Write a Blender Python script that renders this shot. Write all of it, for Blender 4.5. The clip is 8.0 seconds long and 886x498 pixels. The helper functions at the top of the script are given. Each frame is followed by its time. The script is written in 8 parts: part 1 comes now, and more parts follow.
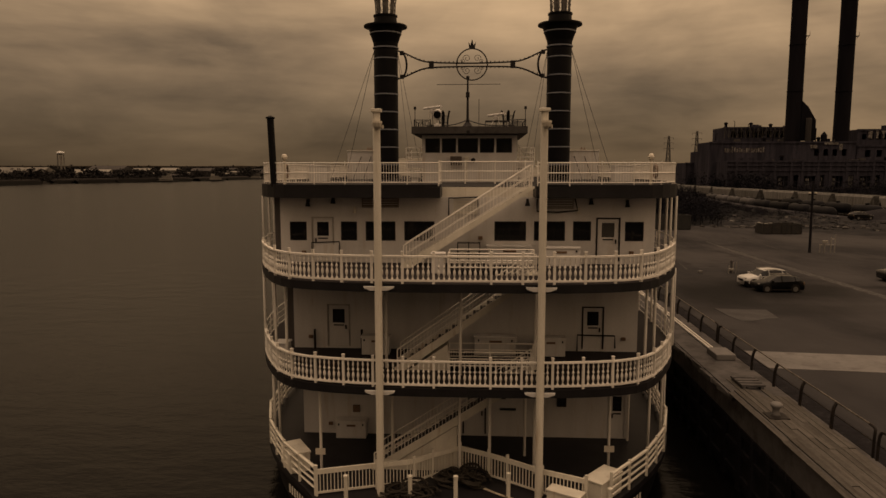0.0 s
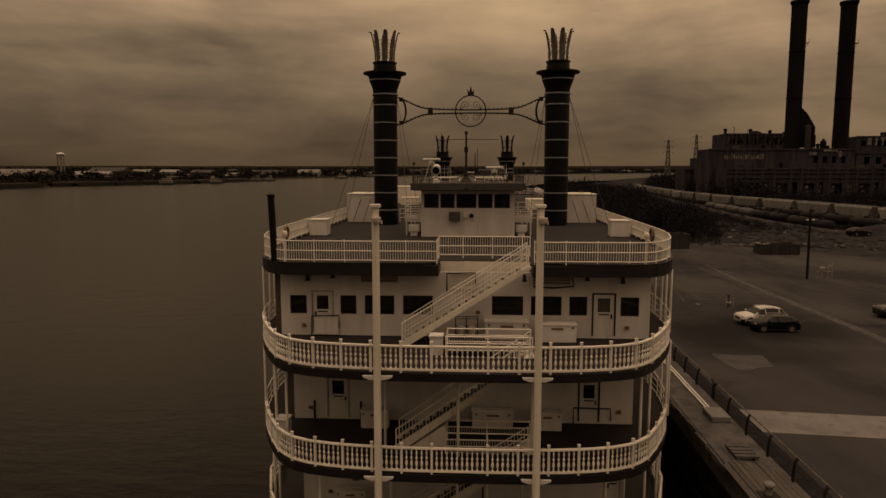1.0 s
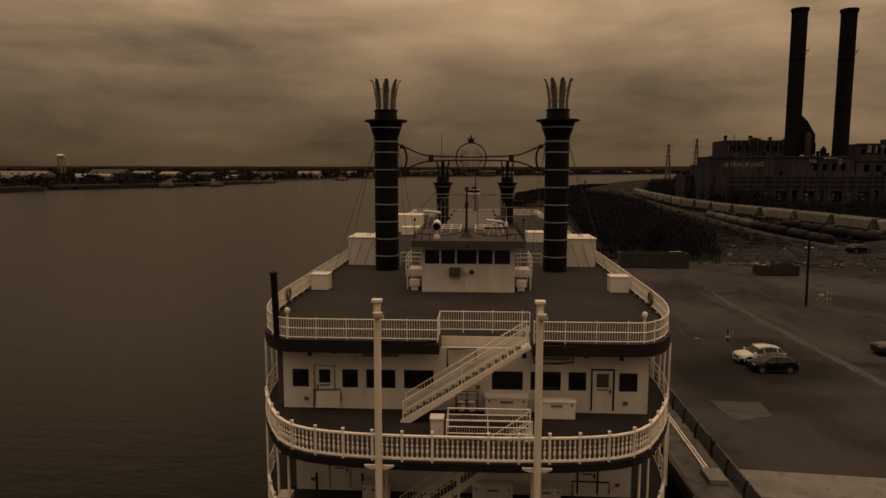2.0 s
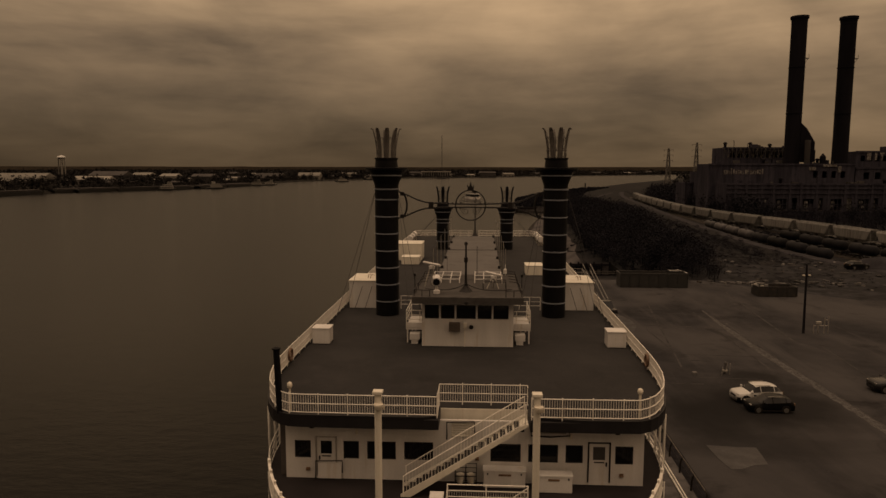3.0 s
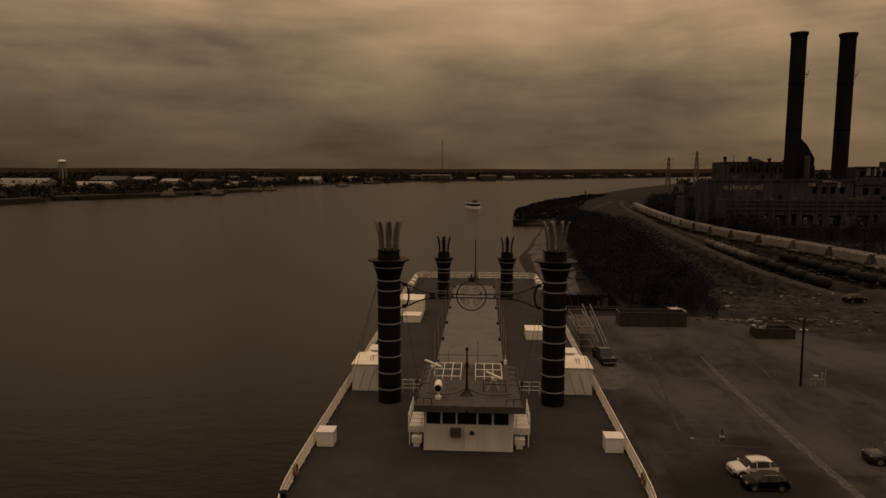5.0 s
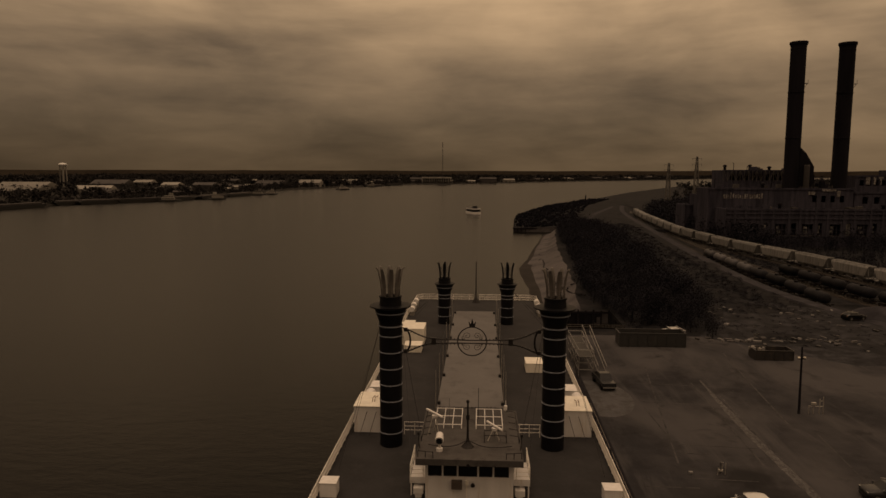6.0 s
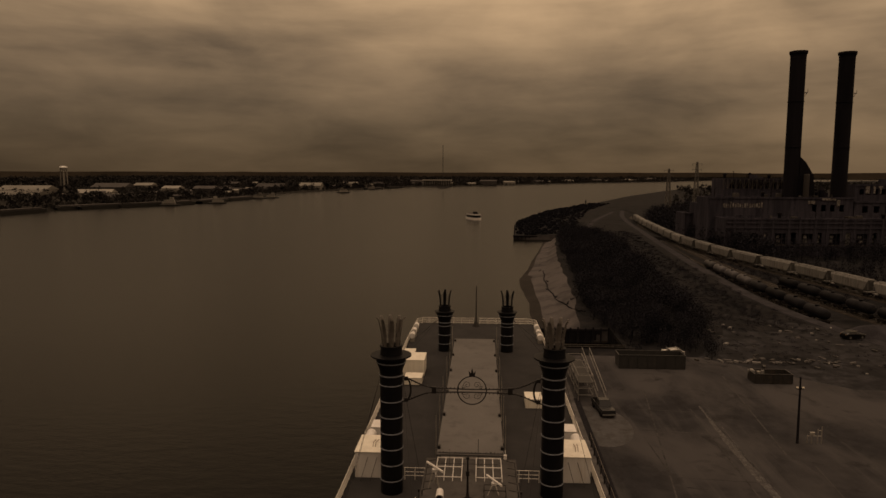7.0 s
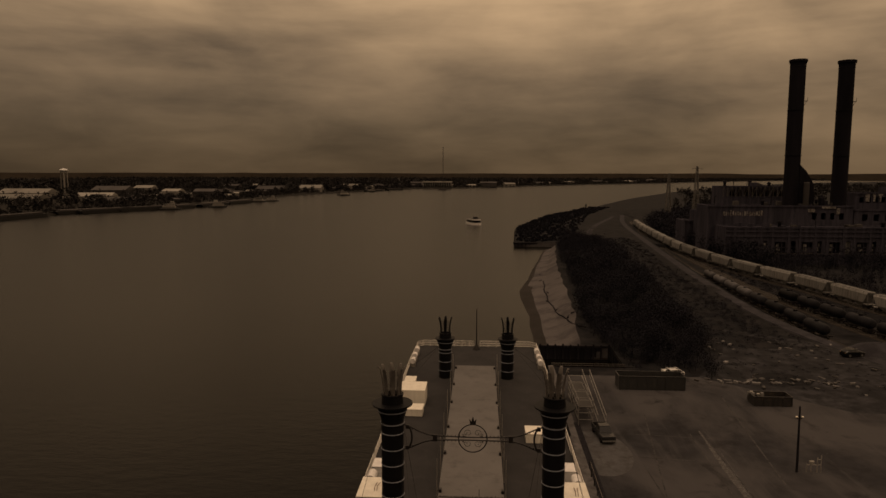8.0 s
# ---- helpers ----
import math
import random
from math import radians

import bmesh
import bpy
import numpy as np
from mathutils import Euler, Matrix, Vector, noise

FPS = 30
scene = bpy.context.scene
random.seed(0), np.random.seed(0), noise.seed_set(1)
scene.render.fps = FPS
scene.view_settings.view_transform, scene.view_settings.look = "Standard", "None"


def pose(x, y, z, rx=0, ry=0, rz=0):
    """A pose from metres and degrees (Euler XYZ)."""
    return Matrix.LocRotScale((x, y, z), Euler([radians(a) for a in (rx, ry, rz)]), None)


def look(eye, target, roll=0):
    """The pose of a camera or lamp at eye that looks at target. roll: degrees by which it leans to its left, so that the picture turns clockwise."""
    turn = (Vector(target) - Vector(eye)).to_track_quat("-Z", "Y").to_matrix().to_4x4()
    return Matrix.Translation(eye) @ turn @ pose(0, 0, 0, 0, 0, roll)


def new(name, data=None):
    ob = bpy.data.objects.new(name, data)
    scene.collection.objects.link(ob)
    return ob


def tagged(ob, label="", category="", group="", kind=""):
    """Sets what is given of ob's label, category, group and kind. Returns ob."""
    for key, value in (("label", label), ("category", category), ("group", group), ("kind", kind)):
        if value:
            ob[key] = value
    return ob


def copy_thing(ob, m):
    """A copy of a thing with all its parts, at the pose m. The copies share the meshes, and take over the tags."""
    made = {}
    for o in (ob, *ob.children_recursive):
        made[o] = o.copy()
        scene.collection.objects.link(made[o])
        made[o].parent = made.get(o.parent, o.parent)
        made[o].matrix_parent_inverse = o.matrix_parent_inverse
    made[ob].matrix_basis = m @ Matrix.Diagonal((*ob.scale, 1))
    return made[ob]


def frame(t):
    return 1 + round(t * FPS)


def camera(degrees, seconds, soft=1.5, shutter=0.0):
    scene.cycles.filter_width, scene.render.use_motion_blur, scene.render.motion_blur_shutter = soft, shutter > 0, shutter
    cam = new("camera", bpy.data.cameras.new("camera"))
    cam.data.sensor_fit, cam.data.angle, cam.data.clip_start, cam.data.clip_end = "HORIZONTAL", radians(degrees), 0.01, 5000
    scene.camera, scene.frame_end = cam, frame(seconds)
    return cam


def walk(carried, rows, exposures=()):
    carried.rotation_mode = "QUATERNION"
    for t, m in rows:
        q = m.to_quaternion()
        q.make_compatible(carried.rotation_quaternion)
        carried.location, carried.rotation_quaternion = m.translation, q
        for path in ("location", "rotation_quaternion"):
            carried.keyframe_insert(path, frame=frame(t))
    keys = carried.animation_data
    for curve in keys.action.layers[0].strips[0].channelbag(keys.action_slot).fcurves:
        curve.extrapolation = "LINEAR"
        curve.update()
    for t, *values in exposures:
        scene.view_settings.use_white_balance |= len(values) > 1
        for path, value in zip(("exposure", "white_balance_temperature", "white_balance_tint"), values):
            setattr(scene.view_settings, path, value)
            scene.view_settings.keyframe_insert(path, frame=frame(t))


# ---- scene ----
cam = camera(66.29, 8.0)
# seconds, x, y, z, pitch, roll, yaw
ROWS = [
    (0.0, 0.575, 0.003, 13.040, -6.691, 0.021, 3.079),
    (0.5, 0.579, 0.070, 14.625, -6.694, 0.011, 3.065),
    (1.0, 0.647, -0.007, 16.219, -6.721, -0.008, 3.070),
    (1.5, 0.616, 0.097, 17.822, -6.717, -0.031, 3.081),
    (3.0, 0.658, -0.133, 22.768, -6.730, -0.075, 3.113),
    (3.5, 0.670, -0.137, 24.374, -6.732, -0.093, 3.116),
    (4.0, 0.621, -0.134, 25.983, -6.738, -0.117, 3.123),
    (4.5, 0.600, -0.173, 27.621, -6.709, -0.135, 3.137),
    (6.0, 0.520, -0.484, 32.528, -6.537, -0.147, 3.166),
    (6.5, 0.513, -0.569, 34.337, -6.492, -0.161, 3.183),
    (7.0, 0.526, -0.535, 36.143, -6.447, -0.149, 3.193),
    (7.5, 0.528, -0.476, 37.942, -6.432, -0.131, 3.209),
    (8.0, 0.457, -0.453, 39.744, -6.415, -0.122, 3.202),
]
walk(cam, [(t, pose(x, y, z, 90 + pitch, roll, yaw)) for t, x, y, z, pitch, roll, yaw in ROWS], ((0.0, 0.02), (0.5, -0.08), (1.5, -0.16), (3.0, -0.18), (4.5, -0.2), (6.0, -0.17), (7.0, -0.2), (8.0, -0.2)))

# ---- world and light: an even overcast sky, tinted as the film is ----
world = bpy.data.worlds.new("overcast")
scene.world = world
world.use_nodes = True
wn, wl = world.node_tree.nodes, world.node_tree.links
wn.clear()


def wnode(kind, **vals):
    n = wn.new(kind)
    for k, v in vals.items():
        n.inputs[k].default_value = v
    return n


SUN_EL, SUN_AZ = 78.0, 200.0
geo = wnode("ShaderNodeTexCoord")
sep = wnode("ShaderNodeSeparateXYZ")
wl.new(geo.outputs["Generated"], sep.inputs[0])


def wmath(op, a, b, clamp=False):
    n = wn.new("ShaderNodeMath")
    n.operation, n.use_clamp = op, clamp
    for i, v in enumerate((a, b)):
        if isinstance(v, (int, float)):
            n.inputs[i].default_value = v
        elif v is not None:
            wl.new(v, n.inputs[i])
    return n.outputs[0]


up = wmath("MAXIMUM", sep.outputs["Z"], 0.0)
lift = wmath("ADD", up, 0.27)
cx = wmath("DIVIDE", sep.outputs["X"], lift)
cy = wmath("DIVIDE", sep.outputs["Y"], lift)
plane = wnode("ShaderNodeCombineXYZ")
wl.new(cx, plane.inputs["X"])
wl.new(cy, plane.inputs["Y"])
big = wnode("ShaderNodeTexNoise", Scale=0.78, Detail=4.0, Roughness=0.48, Distortion=0.25)
wl.new(plane.outputs[0], big.inputs["Vector"])
small = wnode("ShaderNodeTexNoise", Scale=2.2, Detail=5.0, Roughness=0.55, Distortion=0.4)
wl.new(plane.outputs[0], small.inputs["Vector"])
bands = []
for stretch, shift, detail in (((2.6, 2.6, 9.5), 5.2, 5.0), ((5.0, 5.0, 34.0), 9.1, 4.0)):
    mp = wn.new("ShaderNodeMapping")
    mp.inputs["Scale"].default_value, mp.inputs["Location"].default_value = stretch, (shift, 0.0, shift)
    wl.new(geo.outputs["Generated"], mp.inputs["Vector"])
    band = wnode("ShaderNodeTexNoise", Scale=1.0, Detail=detail, Roughness=0.52, Distortion=0.3)
    wl.new(mp.outputs[0], band.inputs["Vector"])
    bands.append(band.outputs["Fac"])
cloud = wmath("ADD", wmath("MULTIPLY", big.outputs["Fac"], 0.38), wmath("MULTIPLY", small.outputs["Fac"], 0.22))
cloud = wmath("ADD", cloud, wmath("ADD", wmath("MULTIPLY", bands[0], 0.26), wmath("MULTIPLY", bands[1], 0.14)))
cloud = wmath("MULTIPLY", wmath("SUBTRACT", cloud, 0.38), 4.3, True)
height = wmath("POWER", wmath("MULTIPLY", up, 3.7, True), 1.6)
# the cloud deck: dull near the horizon, brighter higher up, with darker bellies
low = wmath("ADD", 0.046, wmath("MULTIPLY", cloud, 0.07))
high = wmath("ADD", 0.17, wmath("MULTIPLY", cloud, 0.5))
low = wmath("MULTIPLY", low, wmath("ADD", 1.0, wmath("MULTIPLY", wmath("MAXIMUM", sep.outputs["X"], -0.5), 0.55)))
span = wmath("SUBTRACT", high, low)
deckl = wmath("ADD", low, wmath("MULTIPLY", span, height))
glow = wmath("ADD", 1.0, wmath("ADD", wmath("MULTIPLY", wmath("MAXIMUM", sep.outputs["X"], -0.5), 0.36), wmath("MULTIPLY", wmath("ABSOLUTE", sep.outputs["X"], 0.0), 0.45)))
glow = wmath("ADD", glow, wmath("MULTIPLY", sep.outputs["Y"], 0.22))
deckl = wmath("MULTIPLY", deckl, glow)
zen = wmath("ADD", deckl, wmath("MULTIPLY", wmath("MULTIPLY", wmath("SUBTRACT", up, 0.38), 1.7, True), 0.75))
tint = wnode("ShaderNodeMix")
tint.data_type, tint.blend_type = "RGBA", "MULTIPLY"
tint.inputs[0].default_value = 1.0
# sepia towards the horizon, a little cooler where the cloud thins overhead
hue = wnode("ShaderNodeMix")
hue.data_type = "RGBA"
hue.inputs[6].default_value, hue.inputs[7].default_value = (1.0, 0.648, 0.346, 1.0), (1.0, 0.685, 0.445, 1.0)
wl.new(wmath("MULTIPLY", wmath("SUBTRACT", up, 0.32), 2.2, True), hue.inputs[0])
wl.new(hue.outputs[2], tint.inputs[6])
comb = wnode("ShaderNodeCombineColor")
for i in range(3):
    wl.new(zen, comb.inputs[i])
wl.new(comb.outputs[0], tint.inputs[7])
sky = wnode("ShaderNodeTexSky")
sky.sky_type, sky.sun_disc = "NISHITA", False
sky.sun_elevation, sky.sun_rotation = radians(SUN_EL), radians(SUN_AZ)
sky.dust_density = 4.0
veil = wnode("ShaderNodeMix")
veil.data_type = "RGBA"
veil.inputs[0].default_value = 0.004
wl.new(tint.outputs[2], veil.inputs[6])
wl.new(sky.outputs[0], veil.inputs[7])
bg = wnode("ShaderNodeBackground", Strength=1.0)
wl.new(veil.outputs[2], bg.inputs["Color"])
wout = wnode("ShaderNodeOutputWorld")
wl.new(bg.outputs[0], wout.inputs["Surface"])

sun_data = bpy.data.lights.new("sun", "SUN")
sun_data.energy, sun_data.angle, sun_data.color = 0.85, radians(35), (1.0, 0.705, 0.435)
sun = new("sun", sun_data)
sun.matrix_world = look((0, 0, 300), (8, 20, 300 - 100), 0)
scene.view_settings.exposure = 0.0

# ---- materials ----


def material(name, colour, rough=0.6, metal=0.0, spread=0.25, scale=0.6, fine=9.0, bump=0.15, stain=None, stain_at=0.62, streak=False, spec=0.5, rand=0.0):
    """Paint or stone with variation at two scales, an optional stain colour, and a fine relief."""
    m = bpy.data.materials.new(name)
    m.use_nodes = True
    n, l = m.node_tree.nodes, m.node_tree.links
    b = n["Principled BSDF"]
    b.inputs["Roughness"].default_value, b.inputs["Metallic"].default_value = rough, metal
    b.inputs["Specular IOR Level"].default_value = spec if rough < 0.8 else spec * 0.12
    tc = n.new("ShaderNodeTexCoord")
    src = tc.outputs["Object"]
    if streak:
        mp = n.new("ShaderNodeMapping")
        mp.inputs["Scale"].default_value = (3.0, 0.3, 3.0) if streak == "y" else (3.0, 3.0, 0.35)
        l.new(src, mp.inputs[0])
        src = mp.outputs[0]
    a = n.new("ShaderNodeTexNoise")
    a.inputs["Scale"].default_value, a.inputs["Detail"].default_value = scale, 5.0
    f = n.new("ShaderNodeTexNoise")
    f.inputs["Scale"].default_value, f.inputs["Detail"].default_value = fine, 4.0
    l.new(src, a.inputs["Vector"])
    l.new(tc.outputs["Object"], f.inputs["Vector"])
    mixf = n.new("ShaderNodeMath")
    mixf.operation = "MULTIPLY_ADD"
    l.new(f.outputs["Fac"], mixf.inputs[0])
    mixf.inputs[1].default_value = 0.4
    l.new(a.outputs["Fac"], mixf.inputs[2])
    ramp = n.new("ShaderNodeValToRGB")
    lo = [c * (1 - spread) for c in colour]
    hi = [min(1.0, c * (1 + spread * 0.7)) for c in colour]
    ramp.color_ramp.elements[0].position, ramp.color_ramp.elements[0].color = 0.45, (*lo, 1)
    ramp.color_ramp.elements[1].position, ramp.color_ramp.elements[1].color = 0.95, (*hi, 1)
    l.new(mixf.outputs[0], ramp.inputs[0])
    out = ramp.outputs[0]
    if stain:
        s = n.new("ShaderNodeTexNoise")
        s.inputs["Scale"].default_value, s.inputs["Detail"].default_value, s.inputs["Roughness"].default_value = scale * 1.7, 8.0, 0.65
        l.new(src, s.inputs["Vector"])
        sr = n.new("ShaderNodeMapRange")
        sr.inputs[1].default_value, sr.inputs[2].default_value = stain_at - 0.08, stain_at + 0.1
        l.new(s.outputs["Fac"], sr.inputs[0])
        mx = n.new("ShaderNodeMix")
        mx.data_type = "RGBA"
        l.new(sr.outputs[0], mx.inputs[0])
        l.new(out, mx.inputs[6])
        mx.inputs[7].default_value = (*stain, 1)
        out = mx.outputs[2]
    if rand:
        oi = n.new("ShaderNodeObjectInfo")
        rr = n.new("ShaderNodeMapRange")
        rr.inputs[3].default_value, rr.inputs[4].default_value = 1 - rand, 1 + rand
        l.new(oi.outputs["Random"], rr.inputs[0])
        hv = n.new("ShaderNodeHueSaturation")
        l.new(rr.outputs[0], hv.inputs["Value"])
        l.new(out, hv.inputs["Color"])
        out = hv.outputs[0]
    l.new(out, b.inputs["Base Color"])
    if bump:
        bp = n.new("ShaderNodeBump")
        bp.inputs["Strength"].default_value, bp.inputs["Distance"].default_value = bump, 0.02
        l.new(f.outputs["Fac"], bp.inputs["Height"])
        l.new(bp.outputs[0], b.inputs["Normal"])
    return m


def lot_asphalt():
    """Old asphalt: broad worn and dusty areas, smears, oil spots and a fine grain."""
    m = material("asphalt", (0.0225, 0.0217, 0.0238), 0.9, spread=0.3, scale=0.5, fine=6.0, bump=0.25)
    n, l = m.node_tree.nodes, m.node_tree.links
    b = n["Principled BSDF"]
    out = b.inputs["Base Color"].links[0].from_socket
    tc = n.new("ShaderNodeTexCoord")
    for scale, turn, lo, hi, colour, amount in (((0.055, 0.035, 1), 0.4, 0.41, 0.58, (0.0455, 0.0428, 0.0440), 0.95), ((0.5, 0.05, 1), 0.35, 0.52, 0.70, (0.047, 0.0445, 0.046), 0.75),
                                                ((0.22, 0.2, 1), 1.1, 0.56, 0.72, (0.0112, 0.0104, 0.0110), 0.85), ((1.3, 1.1, 1), 0.2, 0.62, 0.72, (0.0461, 0.0455, 0.0490), 0.4)):
        mp = n.new("ShaderNodeMapping")
        mp.inputs["Scale"].default_value, mp.inputs["Rotation"].default_value = scale, (0, 0, turn)
        l.new(tc.outputs["Object"], mp.inputs[0])
        t = n.new("ShaderNodeTexNoise")
        t.inputs["Scale"].default_value, t.inputs["Detail"].default_value, t.inputs["Roughness"].default_value, t.inputs["Distortion"].default_value = 1.0, 6.0, 0.6, 0.6
        l.new(mp.outputs[0], t.inputs["Vector"])
        r = n.new("ShaderNodeMapRange")
        r.inputs[1].default_value, r.inputs[2].default_value, r.inputs[4].default_value = lo, hi, amount
        l.new(t.outputs["Fac"], r.inputs[0])
        mx = n.new("ShaderNodeMix")
        mx.data_type = "RGBA"
        l.new(r.outputs[0], mx.inputs[0])
        l.new(out, mx.inputs[6])
        mx.inputs[7].default_value = (*colour, 1)
        out = mx.outputs[2]
    # dark oily areas where vehicles stand and turn
    for cx, cy, rx, ry, amount in ((24.0, 55.0, 7.5, 5.5, 0.9), (26.4, 63.0, 3.0, 2.4, 0.8), (18.3, 51.5, 3.6, 4.2, 0.75), (20.5, 46.5, 7.0, 2.6, 0.5)):
        mp = n.new("ShaderNodeMapping")
        mp.inputs["Location"].default_value, mp.inputs["Scale"].default_value = (-cx / rx, -cy / ry, 0), (1 / rx, 1 / ry, 0)
        l.new(tc.outputs["Object"], mp.inputs[0])
        t = n.new("ShaderNodeTexNoise")
        t.inputs["Scale"].default_value, t.inputs["Detail"].default_value = 1.6, 5.0
        l.new(mp.outputs[0], t.inputs["Vector"])
        d = n.new("ShaderNodeVectorMath")
        d.operation = "LENGTH"
        l.new(mp.outputs[0], d.inputs[0])
        add = n.new("ShaderNodeMath")
        l.new(d.outputs["Value"], add.inputs[0])
        l.new(t.outputs["Fac"], add.inputs[1])
        r = n.new("ShaderNodeMapRange")
        r.inputs[1].default_value, r.inputs[2].default_value, r.inputs[3].default_value, r.inputs[4].default_value = 1.1, 1.75, amount, 0.0
        l.new(add.outputs[0], r.inputs[0])
        mx = n.new("ShaderNodeMix")
        mx.data_type = "RGBA"
        l.new(r.outputs[0], mx.inputs[0])
        l.new(out, mx.inputs[6])
        mx.inputs[7].default_value = (0.0105, 0.0100, 0.0102, 1)
        out = mx.outputs[2]
    l.new(out, b.inputs["Base Color"])
    return m


WHITE = material("white_paint", (0.515, 0.495, 0.48), 0.45, spread=0.14, scale=0.5, fine=14, bump=0.08, stain=(0.40, 0.335, 0.27), stain_at=0.64, streak=True)
CREAM = material("cream_paint", (0.57, 0.535, 0.465), 0.45, spread=0.14, scale=0.7, fine=14, bump=0.06, stain=(0.36, 0.28, 0.20), stain_at=0.66, streak=True)
RAILW = material("rail_paint", (0.65, 0.615, 0.565), 0.5, spread=0.12, scale=2.0, fine=20, bump=0.05, rand=0.10, stain=(0.42, 0.33, 0.24), stain_at=0.66)
FASCIA = material("dark_trim_paint", (0.012, 0.011, 0.0125), 0.5, spread=0.4, scale=1.5, fine=12, bump=0.1, spec=0.2)
BLACK = material("stack_black", (0.0045, 0.0044, 0.0055), 0.5, spread=0.4, scale=1.2, fine=10, bump=0.06, spec=0.10)
BAND = material("band_grey", (0.17, 0.18, 0.21), 0.45, 0.2, spread=0.2, scale=3.0)
PLUME = material("plume_metal", (0.0912, 0.081, 0.0726), 0.55, 0.3, spread=0.4, scale=3.0, fine=20)
ROOFDECK = material("roof_membrane", (0.0255, 0.0245, 0.0252), 0.85, spread=0.22, scale=0.35, fine=5, bump=0.1, stain=(0.031, 0.0297, 0.0303), stain_at=0.6)
DECKIN = material("deck_planking", (0.0157, 0.0126, 0.0135), 0.7, spread=0.3, scale=0.8, fine=8, spec=0.15)
TEXAS = material("tan_roofing", (0.100, 0.095, 0.093), 0.8, spread=0.12, scale=0.4, fine=7, bump=0.1, stain=(0.0671, 0.0635, 0.0627), stain_at=0.62)
PHROOF = material("pilothouse_roofing", (0.056, 0.052, 0.050), 0.8, spread=0.25, scale=0.9, fine=8, stain=(0.034, 0.031, 0.030), stain_at=0.6)
GLASS = material("dark_glass", (0.006, 0.006, 0.007), 0.08, spread=0.1, scale=1, bump=0.0, spec=0.25)
DARKMETAL = material("dark_metal", (0.02, 0.018, 0.018), 0.5, 0.5, spread=0.3, scale=3, spec=0.25)
HULL = material("hull_black", (0.011, 0.0105, 0.0105), 0.55, spread=0.4, scale=0.8, stain=(0.035, 0.027, 0.019), stain_at=0.66, streak=True, spec=0.2)
ROPE = material("mooring_rope", (0.030, 0.026, 0.022), 0.9, spread=0.5, scale=3, fine=30, bump=0.5)
STEEL = material("galvanised_steel", (0.33, 0.31, 0.28), 0.45, 0.5, spread=0.25, scale=3)
CONCRETE = material("wharf_concrete", (0.084, 0.079, 0.079), 0.85, spread=0.35, scale=0.5, fine=3, bump=0.3, stain=(0.046, 0.0425, 0.0425), stain_at=0.55)
MUD = material("wet_river_mud", (0.027, 0.0243, 0.0225), 0.85, spread=0.3, scale=0.1, fine=1.5, spec=0.1)
PALEC = material("pale_concrete", (0.150, 0.143, 0.140), 0.85, spread=0.2, scale=0.5, fine=4, stain=(0.0900, 0.0830, 0.0820), stain_at=0.6)
ASPHALT = lot_asphalt()
DIRT = material("packed_dirt", (0.0255, 0.0248, 0.0275), 0.95, spread=0.65, scale=0.22, fine=2.0, bump=0.4, stain=(0.0118, 0.0116, 0.0125), stain_at=0.5)
ROADDIRT = material("gravel_road", (0.026, 0.0247, 0.0285), 0.95, spread=0.55, scale=0.3, fine=3.0, bump=0.4)
SCRUB = material("scrub_land", (0.0089, 0.0088, 0.0098), 0.95, spread=0.65, scale=0.14, fine=1.2, bump=0.6, stain=(0.0165, 0.0153, 0.0160), stain_at=0.56)
SAND = material("river_sand", (0.071, 0.0645, 0.0645), 0.9, spread=0.25, scale=0.06, fine=1.5, stain=(0.0295, 0.0274, 0.0297), stain_at=0.55)
PLANK = material("weathered_plank", (0.086, 0.079, 0.072), 0.9, spread=0.4, scale=0.9, fine=9, bump=0.5, stain=(0.052, 0.046, 0.041), stain_at=0.55, streak="y", rand=0.2)
RAILSTEEL = material("worn_rail_steel", (0.05, 0.046, 0.042), 0.6, 0.3, spread=0.3, scale=1.0)
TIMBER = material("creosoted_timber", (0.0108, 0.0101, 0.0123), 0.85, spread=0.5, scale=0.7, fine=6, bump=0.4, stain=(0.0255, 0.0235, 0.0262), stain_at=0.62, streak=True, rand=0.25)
CORNERM = material("dull_brown_strip", (0.060, 0.050, 0.046), 0.6, spread=0.3, scale=0.8, fine=8, streak=True)
BRICK = material("sooty_brick", (0.041, 0.0385, 0.050), 0.9, spread=0.3, scale=0.12, fine=1.5, bump=0.3, stain=(0.0215, 0.0208, 0.0285), stain_at=0.52, streak=True, spec=0.3)
CHIMNEY = material("chimney_brick", (0.0090, 0.0084, 0.0108), 0.85, spread=0.4, scale=0.1, fine=1.5, bump=0.2, streak=True, spec=0.3)
WOOD = material("leafless_scrub_wood", (0.0118, 0.0116, 0.0155), 0.95, spread=0.5, scale=0.2, fine=2.0, bump=0.0)
# lifted above the near wood colour to stand in for haze
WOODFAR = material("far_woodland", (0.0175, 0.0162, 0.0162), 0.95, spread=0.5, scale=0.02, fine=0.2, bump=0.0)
HOPPER = material("railcar_grey", (0.135, 0.131, 0.125), 0.75, spread=0.35, scale=0.4, fine=5, stain=(0.045, 0.036, 0.030), stain_at=0.56, streak=True, rand=0.3)
TANKPALE = material("tank_car_faded", (0.046, 0.044, 0.048), 0.6, spread=0.35, scale=0.5, fine=5, stain=(0.018, 0.017, 0.018), stain_at=0.55, rand=0.4, spec=0.2)
TANKC = material("tank_car_black", (0.0068, 0.0068, 0.0085), 0.6, spread=0.4, scale=0.4, fine=5, stain=(0.0113, 0.011, 0.0122), stain_at=0.6, rand=0.55, spec=0.06)
CARWHITE = material("white_car_paint", (0.43, 0.42, 0.405), 0.3, spread=0.05, scale=1, bump=0.0)
